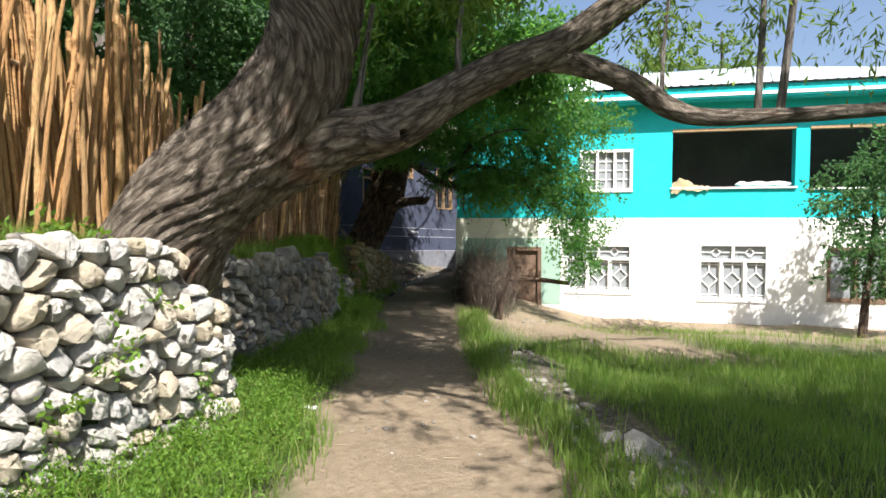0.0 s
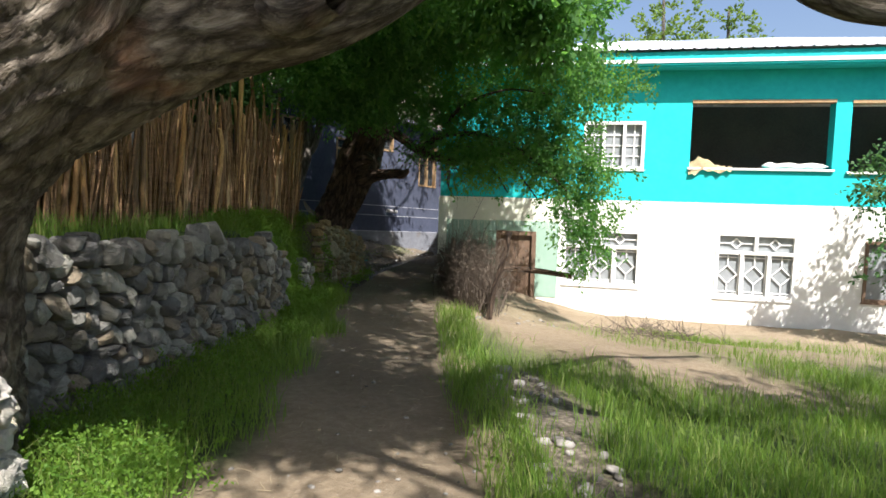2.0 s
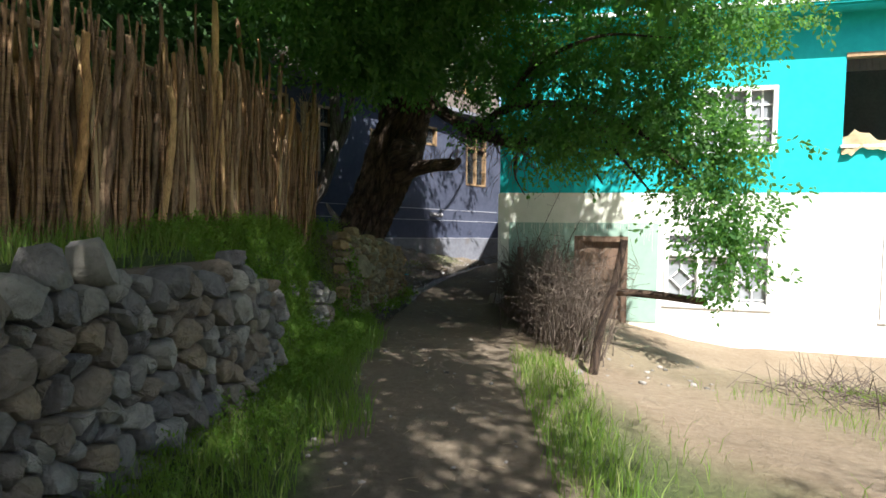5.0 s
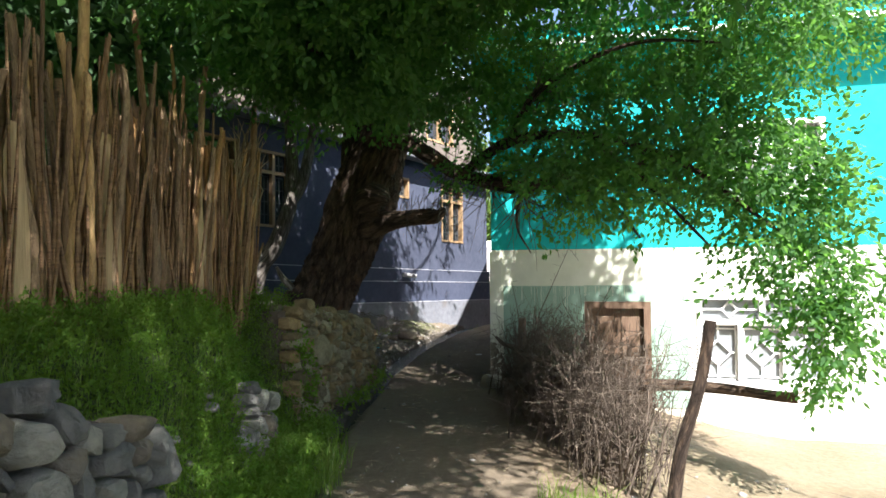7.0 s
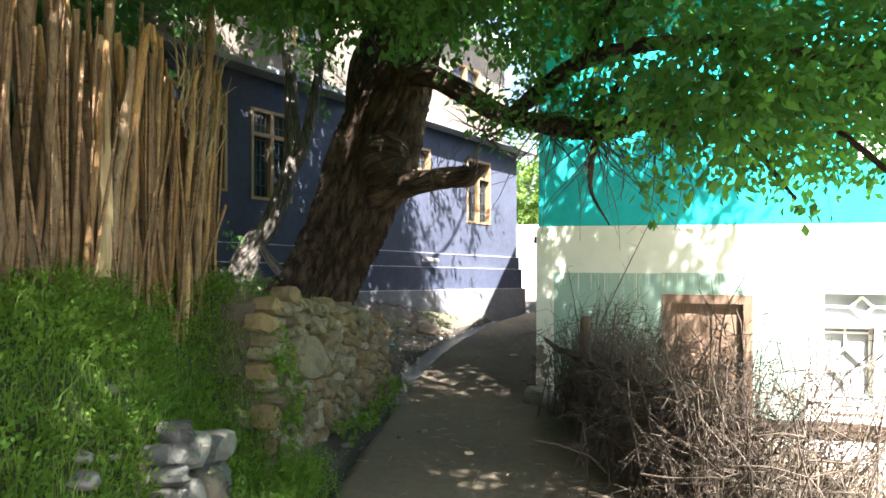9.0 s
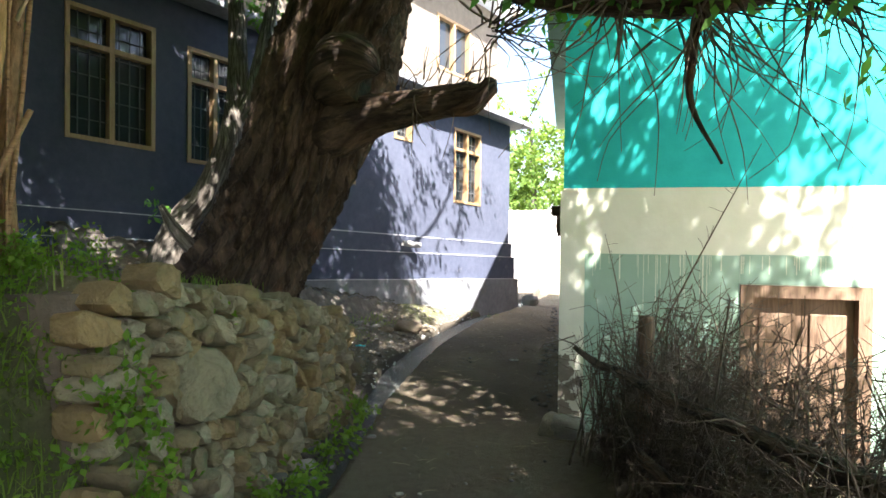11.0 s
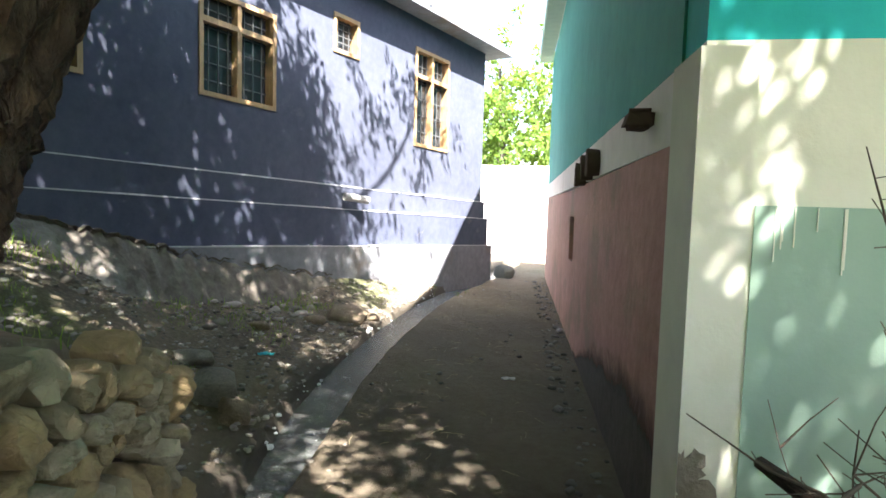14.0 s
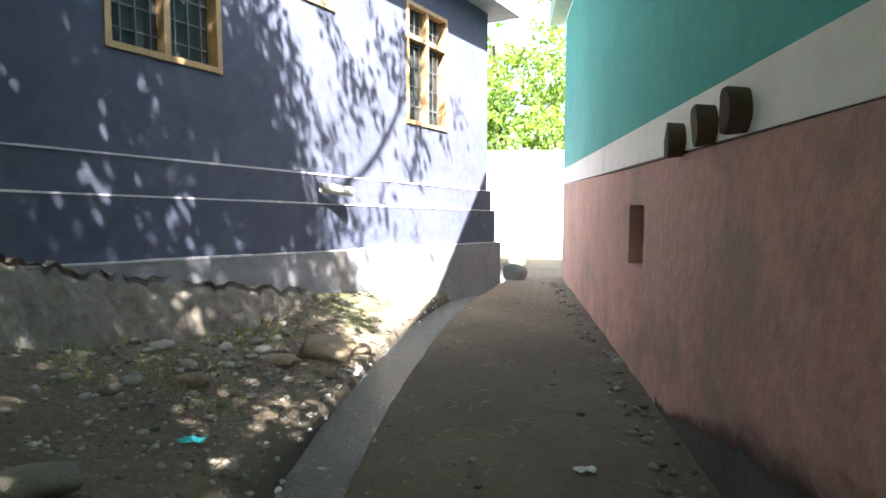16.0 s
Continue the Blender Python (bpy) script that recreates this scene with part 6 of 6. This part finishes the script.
def stone_wall(name, label, line, top, foot, meshes, size, seed, thick=0.45, limit=300, boulders=()):
    """A dry-stone wall along line (y to x), its courses of separate stones set before a core of mud."""
    w = thing(name, label, "wall", (line[0][0], line[0][1], 0), kind="structure")
    rng = random.Random(seed)
    pts = np.array(line)
    seg = np.linalg.norm(np.diff(pts, axis=0), axis=1)
    cum = np.concatenate([[0], np.cumsum(seg)])
    total = cum[-1]
    at = lambda s: np.array((np.interp(s, cum, pts[:, 0]), np.interp(s, cum, pts[:, 1])))
    def out(s):
        d = at(min(s + 0.15, total)) - at(max(s - 0.15, 0))
        d /= np.linalg.norm(d)
        return np.array((d[1], -d[0]))
    # core
    steps = max(4, int(total / 0.25))
    v, f = [], []
    for i in range(steps + 1):
        s = total * i / steps
        p, o = at(s), out(s)
        z0, z1 = foot(p[1]) - 0.15, top(p[1]) - 0.07
        for q, z in ((p - o * 0.1, z0), (p - o * 0.12, z1), (p - o * thick, z1), (p - o * thick, z0)):
            v.append((q[0], q[1], z))
        if i:
            k = 4 * (i - 1)
            f += [(k + j, k + 4 + j, k + 4 + (j + 1) % 4, k + (j + 1) % 4) for j in range(4)]
    f += [(0, 1, 2, 3), (4 * steps + 3, 4 * steps + 2, 4 * steps + 1, 4 * steps)]
    core = quads_mesh("core", v, f, MUD, w)
    inv = Matrix.Translation(-w.location)
    core.matrix_parent_inverse = inv
    # sites of the stones in the wall's face (along it, up from its foot, half-size), rows that wander
    sites = [(q, h0, r) for q, h0, r in boulders]
    high = max(top(p[1]) - foot(p[1]) for p in pts) + 0.1
    zrow = -0.02
    while zrow < high:
        hh = rng.uniform(*size[1])
        q = rng.uniform(-0.1, 0.05)
        while q < total + 0.06:
            ww = rng.uniform(*size[0]) * rng.choice((0.55, 0.8, 1.0, 1.0, 1.35))
            q0, z0 = q + ww / 2, zrow + hh / 2 + rng.uniform(-0.5, 0.5) * hh
            if 0 <= q0 <= total and all(math.hypot(q0 - c0, z0 - c1) > c2 * 0.95 for c0, c1, c2 in boulders):
                sites.append((q0, z0, 0.5 * min(ww, hh) * rng.uniform(0.6, 1.35)))
            q += ww * rng.uniform(0.9, 1.05)
        zrow += hh
    sites.sort(key=lambda q: -q[1])
    count, rest = 0, bmesh.new()
    for i, (q0, z0, r0) in enumerate(sites):
        p = at(q0)
        base = foot(p[1]) - 0.06
        if base + z0 + r0 * 0.2 > top(p[1]):
            continue
        reach = 1.9 * r0 if r0 < 0.15 else 1.15 * r0
        poly = [(-1.15 * reach, -reach), (1.15 * reach, -reach), (1.15 * reach, reach), (-1.15 * reach, reach)]
        for j, (q1, z1, r1) in enumerate(sites):
            du, dz = q1 - q0, z1 - z0
            if i == j or abs(du) > 0.8 or abs(dz) > 0.8:
                continue
            poly = clip_half(poly, du, dz, (du * du + dz * dz + r0 * r0 - r1 * r1) / 2)
            if len(poly) < 3:
                break
        if len(poly) < 3:
            continue
        me = set_stone(poly, rng, meshes[0].materials[0], min(1.0, r0 / 0.09))
        if me is None:
            continue
        o = out(q0)
        pos = p - o * rng.uniform(0.0, 0.045)
        m = Matrix.LocRotScale((pos[0], pos[1], base + z0), Euler((0, 0, math.atan2(o[1], o[0]) + math.pi / 2)), (1, 1, 1))
        if count >= limit:
            me.transform(m)
            rest.from_mesh(me)
            continue
        ob = new("stone", me)
        ob.parent, ob.matrix_parent_inverse, ob.matrix_basis = w, inv, m
        count += 1
    if len(rest.verts):
        more = tagged(link_mesh("more_stones", rest, meshes[0].materials[0], w, True), "further stones of the same wall", kind="stuff")
        more.matrix_parent_inverse = inv
    return w


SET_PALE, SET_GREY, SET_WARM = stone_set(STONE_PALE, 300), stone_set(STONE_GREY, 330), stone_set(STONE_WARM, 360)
path_z = lambda y: float(path_height(y))


def near_top(y):
    return float(lerp(y, [0, 3.2, 3.75, 4.1, 4.45], [1.52, 1.44, 1.27, 0.92, 0.4]))


stone_wall("stone_wall", "sunlit dry-stone wall of pale rounded field stones, lightened for the sun", [(-2.98, 1.2), (-2.92, 2.6), (-2.78, 4.15), (-2.95, 4.45), (-3.6, 4.6)], near_top, path_z, SET_PALE, ((0.11, 0.25), (0.085, 0.19)), 1, 0.5)
stone_wall("stone_wall", "shaded dry-stone retaining wall of grey field stones, darkened for the shade", [(-3.75, 4.7), (-3.98, 6.8), (-4.42, 9.6), (-4.62, 10.4)], lambda y: float(lerp(y, [4.7, 5.5, 6.8, 9.4, 10.4], [1.02, 1.05, 1.03, 0.95, 0.6])), path_z, SET_GREY, ((0.12, 0.25), (0.09, 0.18)), 2, 0.5)
stone_wall("stone_wall", "low dry-stone wall of ochre stones holding up a tree", [(-5.62, 13.9), (-5.72, 14.8), (-5.82, 16.3), (-5.95, 17.35), (-6.4, 17.6)], lambda y: float(lerp(y, [13.1, 14.2, 15, 16.3, 17.0, 17.4, 17.6], [0.86, 0.92, 0.78, 0.58, 0.42, 0.2, 0.0])), path_z, SET_WARM, ((0.1, 0.21), (0.085, 0.16)), 3, 0.5, 300, ((0.81, 0.88, 0.21), (0.2, 0.62, 0.12), (2.3, 0.42, 0.12)))

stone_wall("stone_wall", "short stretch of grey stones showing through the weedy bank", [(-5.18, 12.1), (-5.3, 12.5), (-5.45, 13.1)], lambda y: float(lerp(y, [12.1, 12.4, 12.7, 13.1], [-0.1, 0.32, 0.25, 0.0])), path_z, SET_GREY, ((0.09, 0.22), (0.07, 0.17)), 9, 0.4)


def loose_stone(name, label, at, size, meshes, k, turn=0.0):
    ob = new(name, meshes[k % len(meshes)])
    z = float(ground_height(at[0], at[1]))
    ob.matrix_basis = Matrix.LocRotScale((at[0], at[1], z + size[2] * 0.55), Euler((0.1, 0.15, turn)), size)
    return tagged(ob, label, "rock")


loose_stone("rock", "pale pointed boulder lying in the grass", (0.3, 4.12), (0.13, 0.11, 0.1), SET_PALE, 3)
loose_stone("rock", "whitish boulder at the corner of the house", (-3.88, 17.2), (0.15, 0.12, 0.12), SET_PALE, 5)
loose_stone("rock", "whitish boulder at the corner of the house", (-4.0, 17.25), (0.12, 0.12, 0.12), SET_PALE, 6)
loose_stone("rock", "grey boulder half sunk in the dirt slope", (-6.75, 19.0), (0.2, 0.13, 0.15), SET_GREY, 7, 0.5)
loose_stone("rock", "grey boulder half sunk in the dirt slope", (-6.48, 18.85), (0.12, 0.1, 0.12), SET_GREY, 9, 0.2)
loose_stone("rock", "grey boulder half sunk in the dirt slope", (-7.15, 19.5), (0.15, 0.1, 0.08), SET_GREY, 2, 1.0)
loose_stone("rock", "dark boulder beside the channel at the alley's end", (-5.35, 29.6), (0.25, 0.25, 0.2), SET_GREY, 4)


def rubble(name, n, x0, x1, y0, y1, keep, seed, sizes, mat, label):
    pts = scatter(n, x0, x1, y0, y1, keep, seed)
    rng = np.random.RandomState(seed)
    base = [np.array([v.co for v in me.vertices]) for me in SET_GREY[:6]]
    tris = []
    for me in SET_GREY[:6]:
        me.calc_loop_triangles()
        tris.append(np.array([t.vertices[:] for t in me.loop_triangles]))
    vs, fs, off = [], [], 0
    for p in pts:
        k = rng.randint(6)
        s = rng.uniform(*sizes) * (1 + rng.rand() ** 4 * 1.5)
        a = rng.rand() * 6.28
        r = np.array(((math.cos(a), -math.sin(a), 0), (math.sin(a), math.cos(a), 0), (0, 0, 1)))
        v = (base[k] * np.array((1.2, 0.9, 0.6)) * s) @ r.T + p + np.array((0, 0, s * 0.25))
        vs.append(v), fs.append(tris[k] + off)
        off += len(v)
    tagged(quads_mesh(name, np.vstack(vs), np.vstack(fs), mat), label, "stones", kind="stuff")


def flat_stone_material(name, lo, hi):
    m, n, l, b = material(name, 0.9)
    g = n.new("ShaderNodeNewGeometry")
    c = ramp_node(n, l, g.outputs["Random Per Island"], [(0.0, lo), (1.0, hi)])
    f = noise_node(n, l, coords(n, l), 12, 6, 0.7)
    c = mix(n, l, 0.6, c, ramp_node(n, l, f, [(0.3, (0.5, 0.5, 0.5)), (0.7, (1.2, 1.2, 1.2))]), "MULTIPLY")
    l.new(c, b.inputs["Base Color"])
    bump(n, l, b, f, 0.6)
    return m


GRAVEL = flat_stone_material("loose_gravel", (0.085, 0.078, 0.066), (0.3, 0.28, 0.25))
PEBBLE = flat_stone_material("washed_pebble", (0.42, 0.43, 0.43), (0.68, 0.69, 0.68))
rubble("gravel", 5200, -9.5, -6.2, 17.2, 27.0, lambda x, y: ((channel_x(y) - 0.25 - x) > 0) * 0.9 * (blue_local(x, y)[1] > 0.25), 41, (0.006, 0.017), GRAVEL, "loose stones and gravel on the earth slope")
rubble("slope_stones", 230, -9.6, -6.4, 18.2, 23.5, lambda x, y: (blue_local(x, y)[1] > 0.35) * (blue_local(x, y)[1] < 1.5) * 0.9 * (x < channel_x(y) - 0.6), 49, (0.02, 0.042), GRAVEL, "grey stones lying below the earth bank")
rubble("channel_stones", 420, -6.8, -5.0, 15.5, 29.0, lambda x, y: (np.abs(x - channel_x(y) - channel_half(y) - 0.09) < 0.05) * 0.5 + (np.abs(x - channel_x(y) + channel_half(y) + 0.09) < 0.08) * 1.0, 42, (0.01, 0.024), GRAVEL, "small stones edging the water channel")
rubble("channel_pebbles", 2600, -6.8, -5.6, 18.6, 29.0, lambda x, y: (np.abs(x - channel_x(y) + channel_half(y) + 0.02 * np.sin(y * 7)) < 0.03) * step01((np.sin(y * 2.3) + np.sin(y * 5.1) + 1.2) / 1.0) * 1.0, 53, (0.008, 0.02), PEBBLE, "washed pale pebbles along the water's edge")
rubble("path_gravel", 1100, -6.2, 0.5, 2.5, 29, lambda x, y: ((x > np.where(y < 14, bank_line(y) + 0.6, channel_x(y) + 0.3)) & (x < path_edge(y) + 0.1) & (x < -4.2 + 10 * (y < 17))) * 0.8, 43, (0.005, 0.014), GRAVEL, "pebbles and chips on the dirt path")
rubble("rubble_heap", 500, -1.6, 0.8, 3.6, 8.4, lambda x, y: (np.abs(x - path_edge(y) - 0.58) < 0.26) * 0.9, 44, (0.015, 0.035), GRAVEL, "grey rubble beside the path")
rubble("yard_stones", 60, -2.2, -0.6, 11.8, 14.2, lambda x, y: 0.6 + 0 * x, 45, (0.008, 0.026), GRAVEL, "pale stones heaped at the yard's edge")
rubble("bank_stones", 110, -5.7, -4.3, 10.2, 13.4, lambda x, y: (np.abs(x - bank_line(y) + 0.22) < 0.28) * 0.8, 46, (0.022, 0.05), GRAVEL, "grey stones showing through the weeds")


rubble("wall_foot_gravel", 420, -4.7, -4.0, 17.9, 29.0, lambda x, y: (np.abs(x + 4.12 + 0.036 * (y - 17.4)) < 0.13) * 1.0, 47, (0.008, 0.025), GRAVEL, "plaster crumbs and pebbles along the alley wall")
rubble("bank_foot_stones", 160, -6.3, -4.6, 13.6, 17.6, lambda x, y: (np.abs(x - bank_line(y) - 0.2) < 0.18) * 0.8, 48, (0.02, 0.05), GRAVEL, "fallen stones at the foot of the wall")
for k, (px, py, s) in enumerate(((-6.95, 22.7, 0.26), (-7.2, 22.2, 0.16), (-6.75, 23.1, 0.15), (-7.5, 21.3, 0.12))):
    me = hull_stone(500 + k)
    me.materials.append(CLOD)
    me.polygons.foreach_set("use_smooth", [True] * len(me.polygons))
    ob = new("earth_clod", me)
    ob.matrix_basis = Matrix.LocRotScale((px, py, float(ground_height(px, py)) + 0.02), Euler((0.2, 0.1, k)), (s, s * 0.8, s * 0.45))
    tagged(ob, "lump of dry earth on the slope", "clod", "clods on the slope")


def rag(at, r, mat, label, cat, name, seed):
    rng = np.random.RandomState(seed)
    bm = bmesh.new()
    z = float(ground_height(*at))
    bmesh.ops.create_grid(bm, x_segments=7, y_segments=5, size=r)
    for v in bm.verts:
        v.co = Vector((at[0] + v.co.x * 1.3 + rng.randn() * r * 0.12, at[1] + v.co.y * 0.7 + rng.randn() * r * 0.12, z + 0.018 + abs(rng.randn()) * r * 0.16))
    bmesh.ops.solidify(bm, geom=bm.faces[:], thickness=0.004)
    tagged(link_mesh(name, bm, mat, None, True), label, cat)


def path_litter():
    rng = np.random.RandomState(52)
    out = []
    for i in range(420):
        y = rng.uniform(3.0, 28.5)
        lo, hi = (left_edge(y), path_edge(y)) if y < 15 else (channel_x(y) + 0.35, -4.15 - 0.036 * (y - 17.4) if y > 17 else -4.0)
        x = rng.uniform(lo, hi)
        z = float(ground_height(x, y)) + 0.006
        t, L = rng.rand() * 6.28, rng.uniform(0.03, 0.14)
        dx, dy = math.cos(t) * L, math.sin(t) * L
        out.append(tube([(x, y, z, 0.0025), (x + dx / 2 + rng.randn() * 0.008, y + dy / 2, z + 0.004, 0.0022), (x + dx, y + dy, z, 0.0012)], 3, 1, 0, 1))
    tagged(tubes_mesh("path_litter", out, STRAW), "bits of straw and twig on the dirt path", "litter", kind="stuff")


path_litter()
rag((-6.98, 20.4), 0.055, RAG, "small crumpled turquoise rag on the ground", "rag", "rag", 3)
rag((-4.75, 20.6), 0.045, PAPER, "crumpled scrap of white paper on the path", "litter", "paper_scrap", 5)
rag((-2.35, 4.75), 0.05, PAPER, "scrap of white paper caught in the weeds", "litter", "paper_scrap", 6)


# ---------------------------------------------------------------- pole fence
def fence_x(y):
    return -5.46 - 0.165 * (y - 9.3)


def pole_fence():
    w = thing("pole_fence", "tall palisade fence of rough upright wooden poles on the bank", "fence", (-5.0, 7.0, 1.2))
    inv = Matrix.Translation(-w.location)
    rng = random.Random(12)
    meshes = {}
    for k in range(10):
        for mat in (POLE, POLE_OLD):
            v, f, levels = [], [], 9
            x = yy = 0.0
            for j in range(levels):
                r = 0.5 * (1.05 - 0.045 * j) * rng.uniform(0.88, 1.1) * (1.2 if rng.random() < 0.14 else 1.0)
                v += [(x + r * math.cos(i * 0.898) * rng.uniform(0.88, 1.12), yy + r * math.sin(i * 0.898) * rng.uniform(0.88, 1.12), j / (levels - 1) + (rng.uniform(-0.03, 0.0) if j == levels - 1 else 0)) for i in range(7)]
                x, yy = x + rng.gauss(0, 0.22), yy + rng.gauss(0, 0.22)
                if j:
                    f += [((j - 1) * 7 + i, (j - 1) * 7 + (i + 1) % 7, j * 7 + (i + 1) % 7, j * 7 + i) for i in range(7)]
            me = bpy.data.meshes.new("pole")
            me.from_pydata(v, [], f + [tuple(range(7 * levels - 7, 7 * levels))])
            me.polygons.foreach_set("use_smooth", [True] * (len(me.polygons) - 1) + [False])
            me.materials.append(mat)
            meshes[k, mat.name] = me
    y = 2.7
    n = 0
    while y < 14.1 and n < 298:
        d = rng.uniform(0.035, 0.08) * (1.25 if rng.random() < 0.12 else 1)
        x = fence_x(y) + rng.gauss(0, 0.035)
        z = float(ground_height(x, y)) - 0.08
        hgt = rng.uniform(0.84, 1.12) * float(lerp(y, [5.8, 7.0, 9.6, 11.0, 14.0], [2.35, 1.5, 1.5, 1.85, 1.9])) * (1.0 if rng.random() < 0.85 else 1.3)
        if y > 13.3:
            hgt *= 0.95
        # Only lighter poles before y 6.2: their colour stands for the sunlit stretch.
        mat = POLE if (y < 6.2 or rng.random() < 0.45) else POLE_OLD
        ob = new("pole", meshes[rng.randrange(10), mat.name])
        ob.parent, ob.matrix_parent_inverse = w, inv
        ob.matrix_basis = Matrix.LocRotScale((x, y, z), Euler((rng.gauss(0, 0.045) - (0.12 if y < 5 else 0), rng.gauss(-0.05, 0.03), rng.uniform(0, 6.28))), (d, d, hgt))
        y += d * rng.uniform(0.5, 0.85)
        n += 1
    back, sunlit_back = [], []
    yy = 1.2
    while yy < 14.0:
        x = fence_x(yy) - 0.12 + rng.gauss(0, 0.02)
        z = float(ground_height(x, yy)) - 0.05
        hgt = rng.uniform(0.8, 1.0) * float(lerp(yy, [5.8, 7.0, 9.6, 11.0, 14.0], [2.2, 1.4, 1.4, 1.7, 1.75]))
        # The backing takes the lighter wood along the same sunlit stretch.
        (back if yy > 6.2 else sunlit_back).append(tube([(x, yy, z, 0.04), (x - 0.04, yy + rng.gauss(0, 0.03), z + hgt / 2, 0.037), (x - 0.09, yy + rng.gauss(0, 0.06), z + hgt, 0.028)], 5, 1, 0, 1))
        yy += 0.068 if yy > 6.2 else 0.045
    tagged(tubes_mesh("backing", back, POLE_OLD, w), "second row of weathered poles", kind="stuff").matrix_parent_inverse = inv
    tagged(tubes_mesh("backing", sunlit_back, POLE, w), "second row of straw-coloured poles, lightened for the sun on them", kind="stuff").matrix_parent_inverse = inv
    for y0, wide, z0, z1, off in ((11.12, 0.26, 1.12, 2.3, 0.07), (10.35, 0.16, 1.1, 2.2, 0.05), (9.1, 0.12, 1.1, 2.25, 0.05), (6.3, 0.15, 1.1, 2.9, 0.06), (12.6, 0.11, 1.1, 2.5, 0.05)):
        bm = bmesh.new()
        rows = []
        for k in range(7):
            t, half = k / 6, wide / 2 * (1.0 + 0.06 * math.sin(k * 2.1)) * (1.0 if k < 5 else (0.92 if k == 5 else 0.35))
            c = y0 + wide / 2 + 0.03 * math.sin(k * 0.9)
            rows.append([bm.verts.new((fence_x(q) + off + d, q, z0 + (z1 - z0) * t)) for d in (0.0, 0.022) for q in (c - half, c + half)])
        for p, q in zip(rows, rows[1:]):
            for i0, i1 in ((0, 1), (1, 3), (3, 2), (2, 0)):
                bm.faces.new((p[i0], p[i1], q[i1], q[i0]))
        bm.faces.new((rows[-1][0], rows[-1][1], rows[-1][3], rows[-1][2]))
        bmesh.ops.recalc_face_normals(bm, faces=bm.faces[:])
        part("board", bm, BOARD, w, "pale split board with a broken top").matrix_parent_inverse = inv
    for y0 in (7.35, 7.68, 8.02):
        bm = bmesh.new()
        cols = []
        for k in range(13):
            q = y0 + 0.32 * k / 12
            d = 0.012 * (k % 2)
            cols.append([bm.verts.new((fence_x(q) - 0.075 + e + d, q, zz)) for e in (0.0, 0.004) for zz in (1.1, 2.55 + 0.04 * math.sin(y0 * 9))])
        for p, q in zip(cols, cols[1:]):
            for i0, i1 in ((0, 1), (1, 3), (3, 2), (2, 0)):
                bm.faces.new((p[i0], p[i1], q[i1], q[i0]))
        bmesh.ops.recalc_face_normals(bm, faces=bm.faces[:])
        part("metal_sheet", bm, ROOF, w, "pale corrugated sheet patching the fence").matrix_parent_inverse = inv
    thin = []
    for i in range(190):
        q = rng.uniform(5.6, 14.0)
        x = fence_x(q) + rng.uniform(0.03, 0.12)
        z0 = float(ground_height(x, q)) - 0.05
        hgt, lean, out = rng.uniform(0.9, 1.9), rng.gauss(0, 0.12), rng.gauss(0.02, 0.05)
        rad = rng.uniform(0.007, 0.017)
        thin.append(tube([(x, q, z0, rad), (x + out * 0.4 + rng.gauss(0, 0.02), q + lean * 0.5 + rng.gauss(0, 0.03), z0 + hgt * 0.5, rad * 0.9), (x + out, q + lean, z0 + hgt, rad * 0.75)], 5, 3, 0, i))
    tagged(tubes_mesh("thin_stick", thin, POLE_OLD, w), "thin crooked sticks stuck among the poles", kind="stuff").matrix_parent_inverse = inv
    frayed = []
    for i in range(60):
        q = 13.75 + rng.gauss(0, 0.16)
        z0 = 1.9 + rng.random() * 0.7
        frayed.append(tube([(fence_x(q) + 0.05, q, z0, 0.009), (fence_x(q) + 0.08 + rng.gauss(0, 0.04), q + rng.gauss(0, 0.04), z0 + 0.2, 0.007), (fence_x(q) + 0.1 + rng.gauss(0, 0.08), q + rng.gauss(0, 0.1), z0 + rng.uniform(0.3, 0.5), 0.002)], 4, 2, 0, i))
    tagged(tubes_mesh("frayed_bark", frayed, STRAW, w), "frayed pale stick ends at the fence's end", kind="stuff").matrix_parent_inverse = inv
    for zz in (0.55, 1.5):
        pts = [(fence_x(q) - 0.2, q, float(ground_height(fence_x(q), q)) + zz, 0.035) for q in (1.2, 4, 7, 10, 14.0)]
        tubes_mesh("rail", [tube(pts, 8, 4, 0.05, 3)], POLE_OLD, w).matrix_parent_inverse = inv


pole_fence()
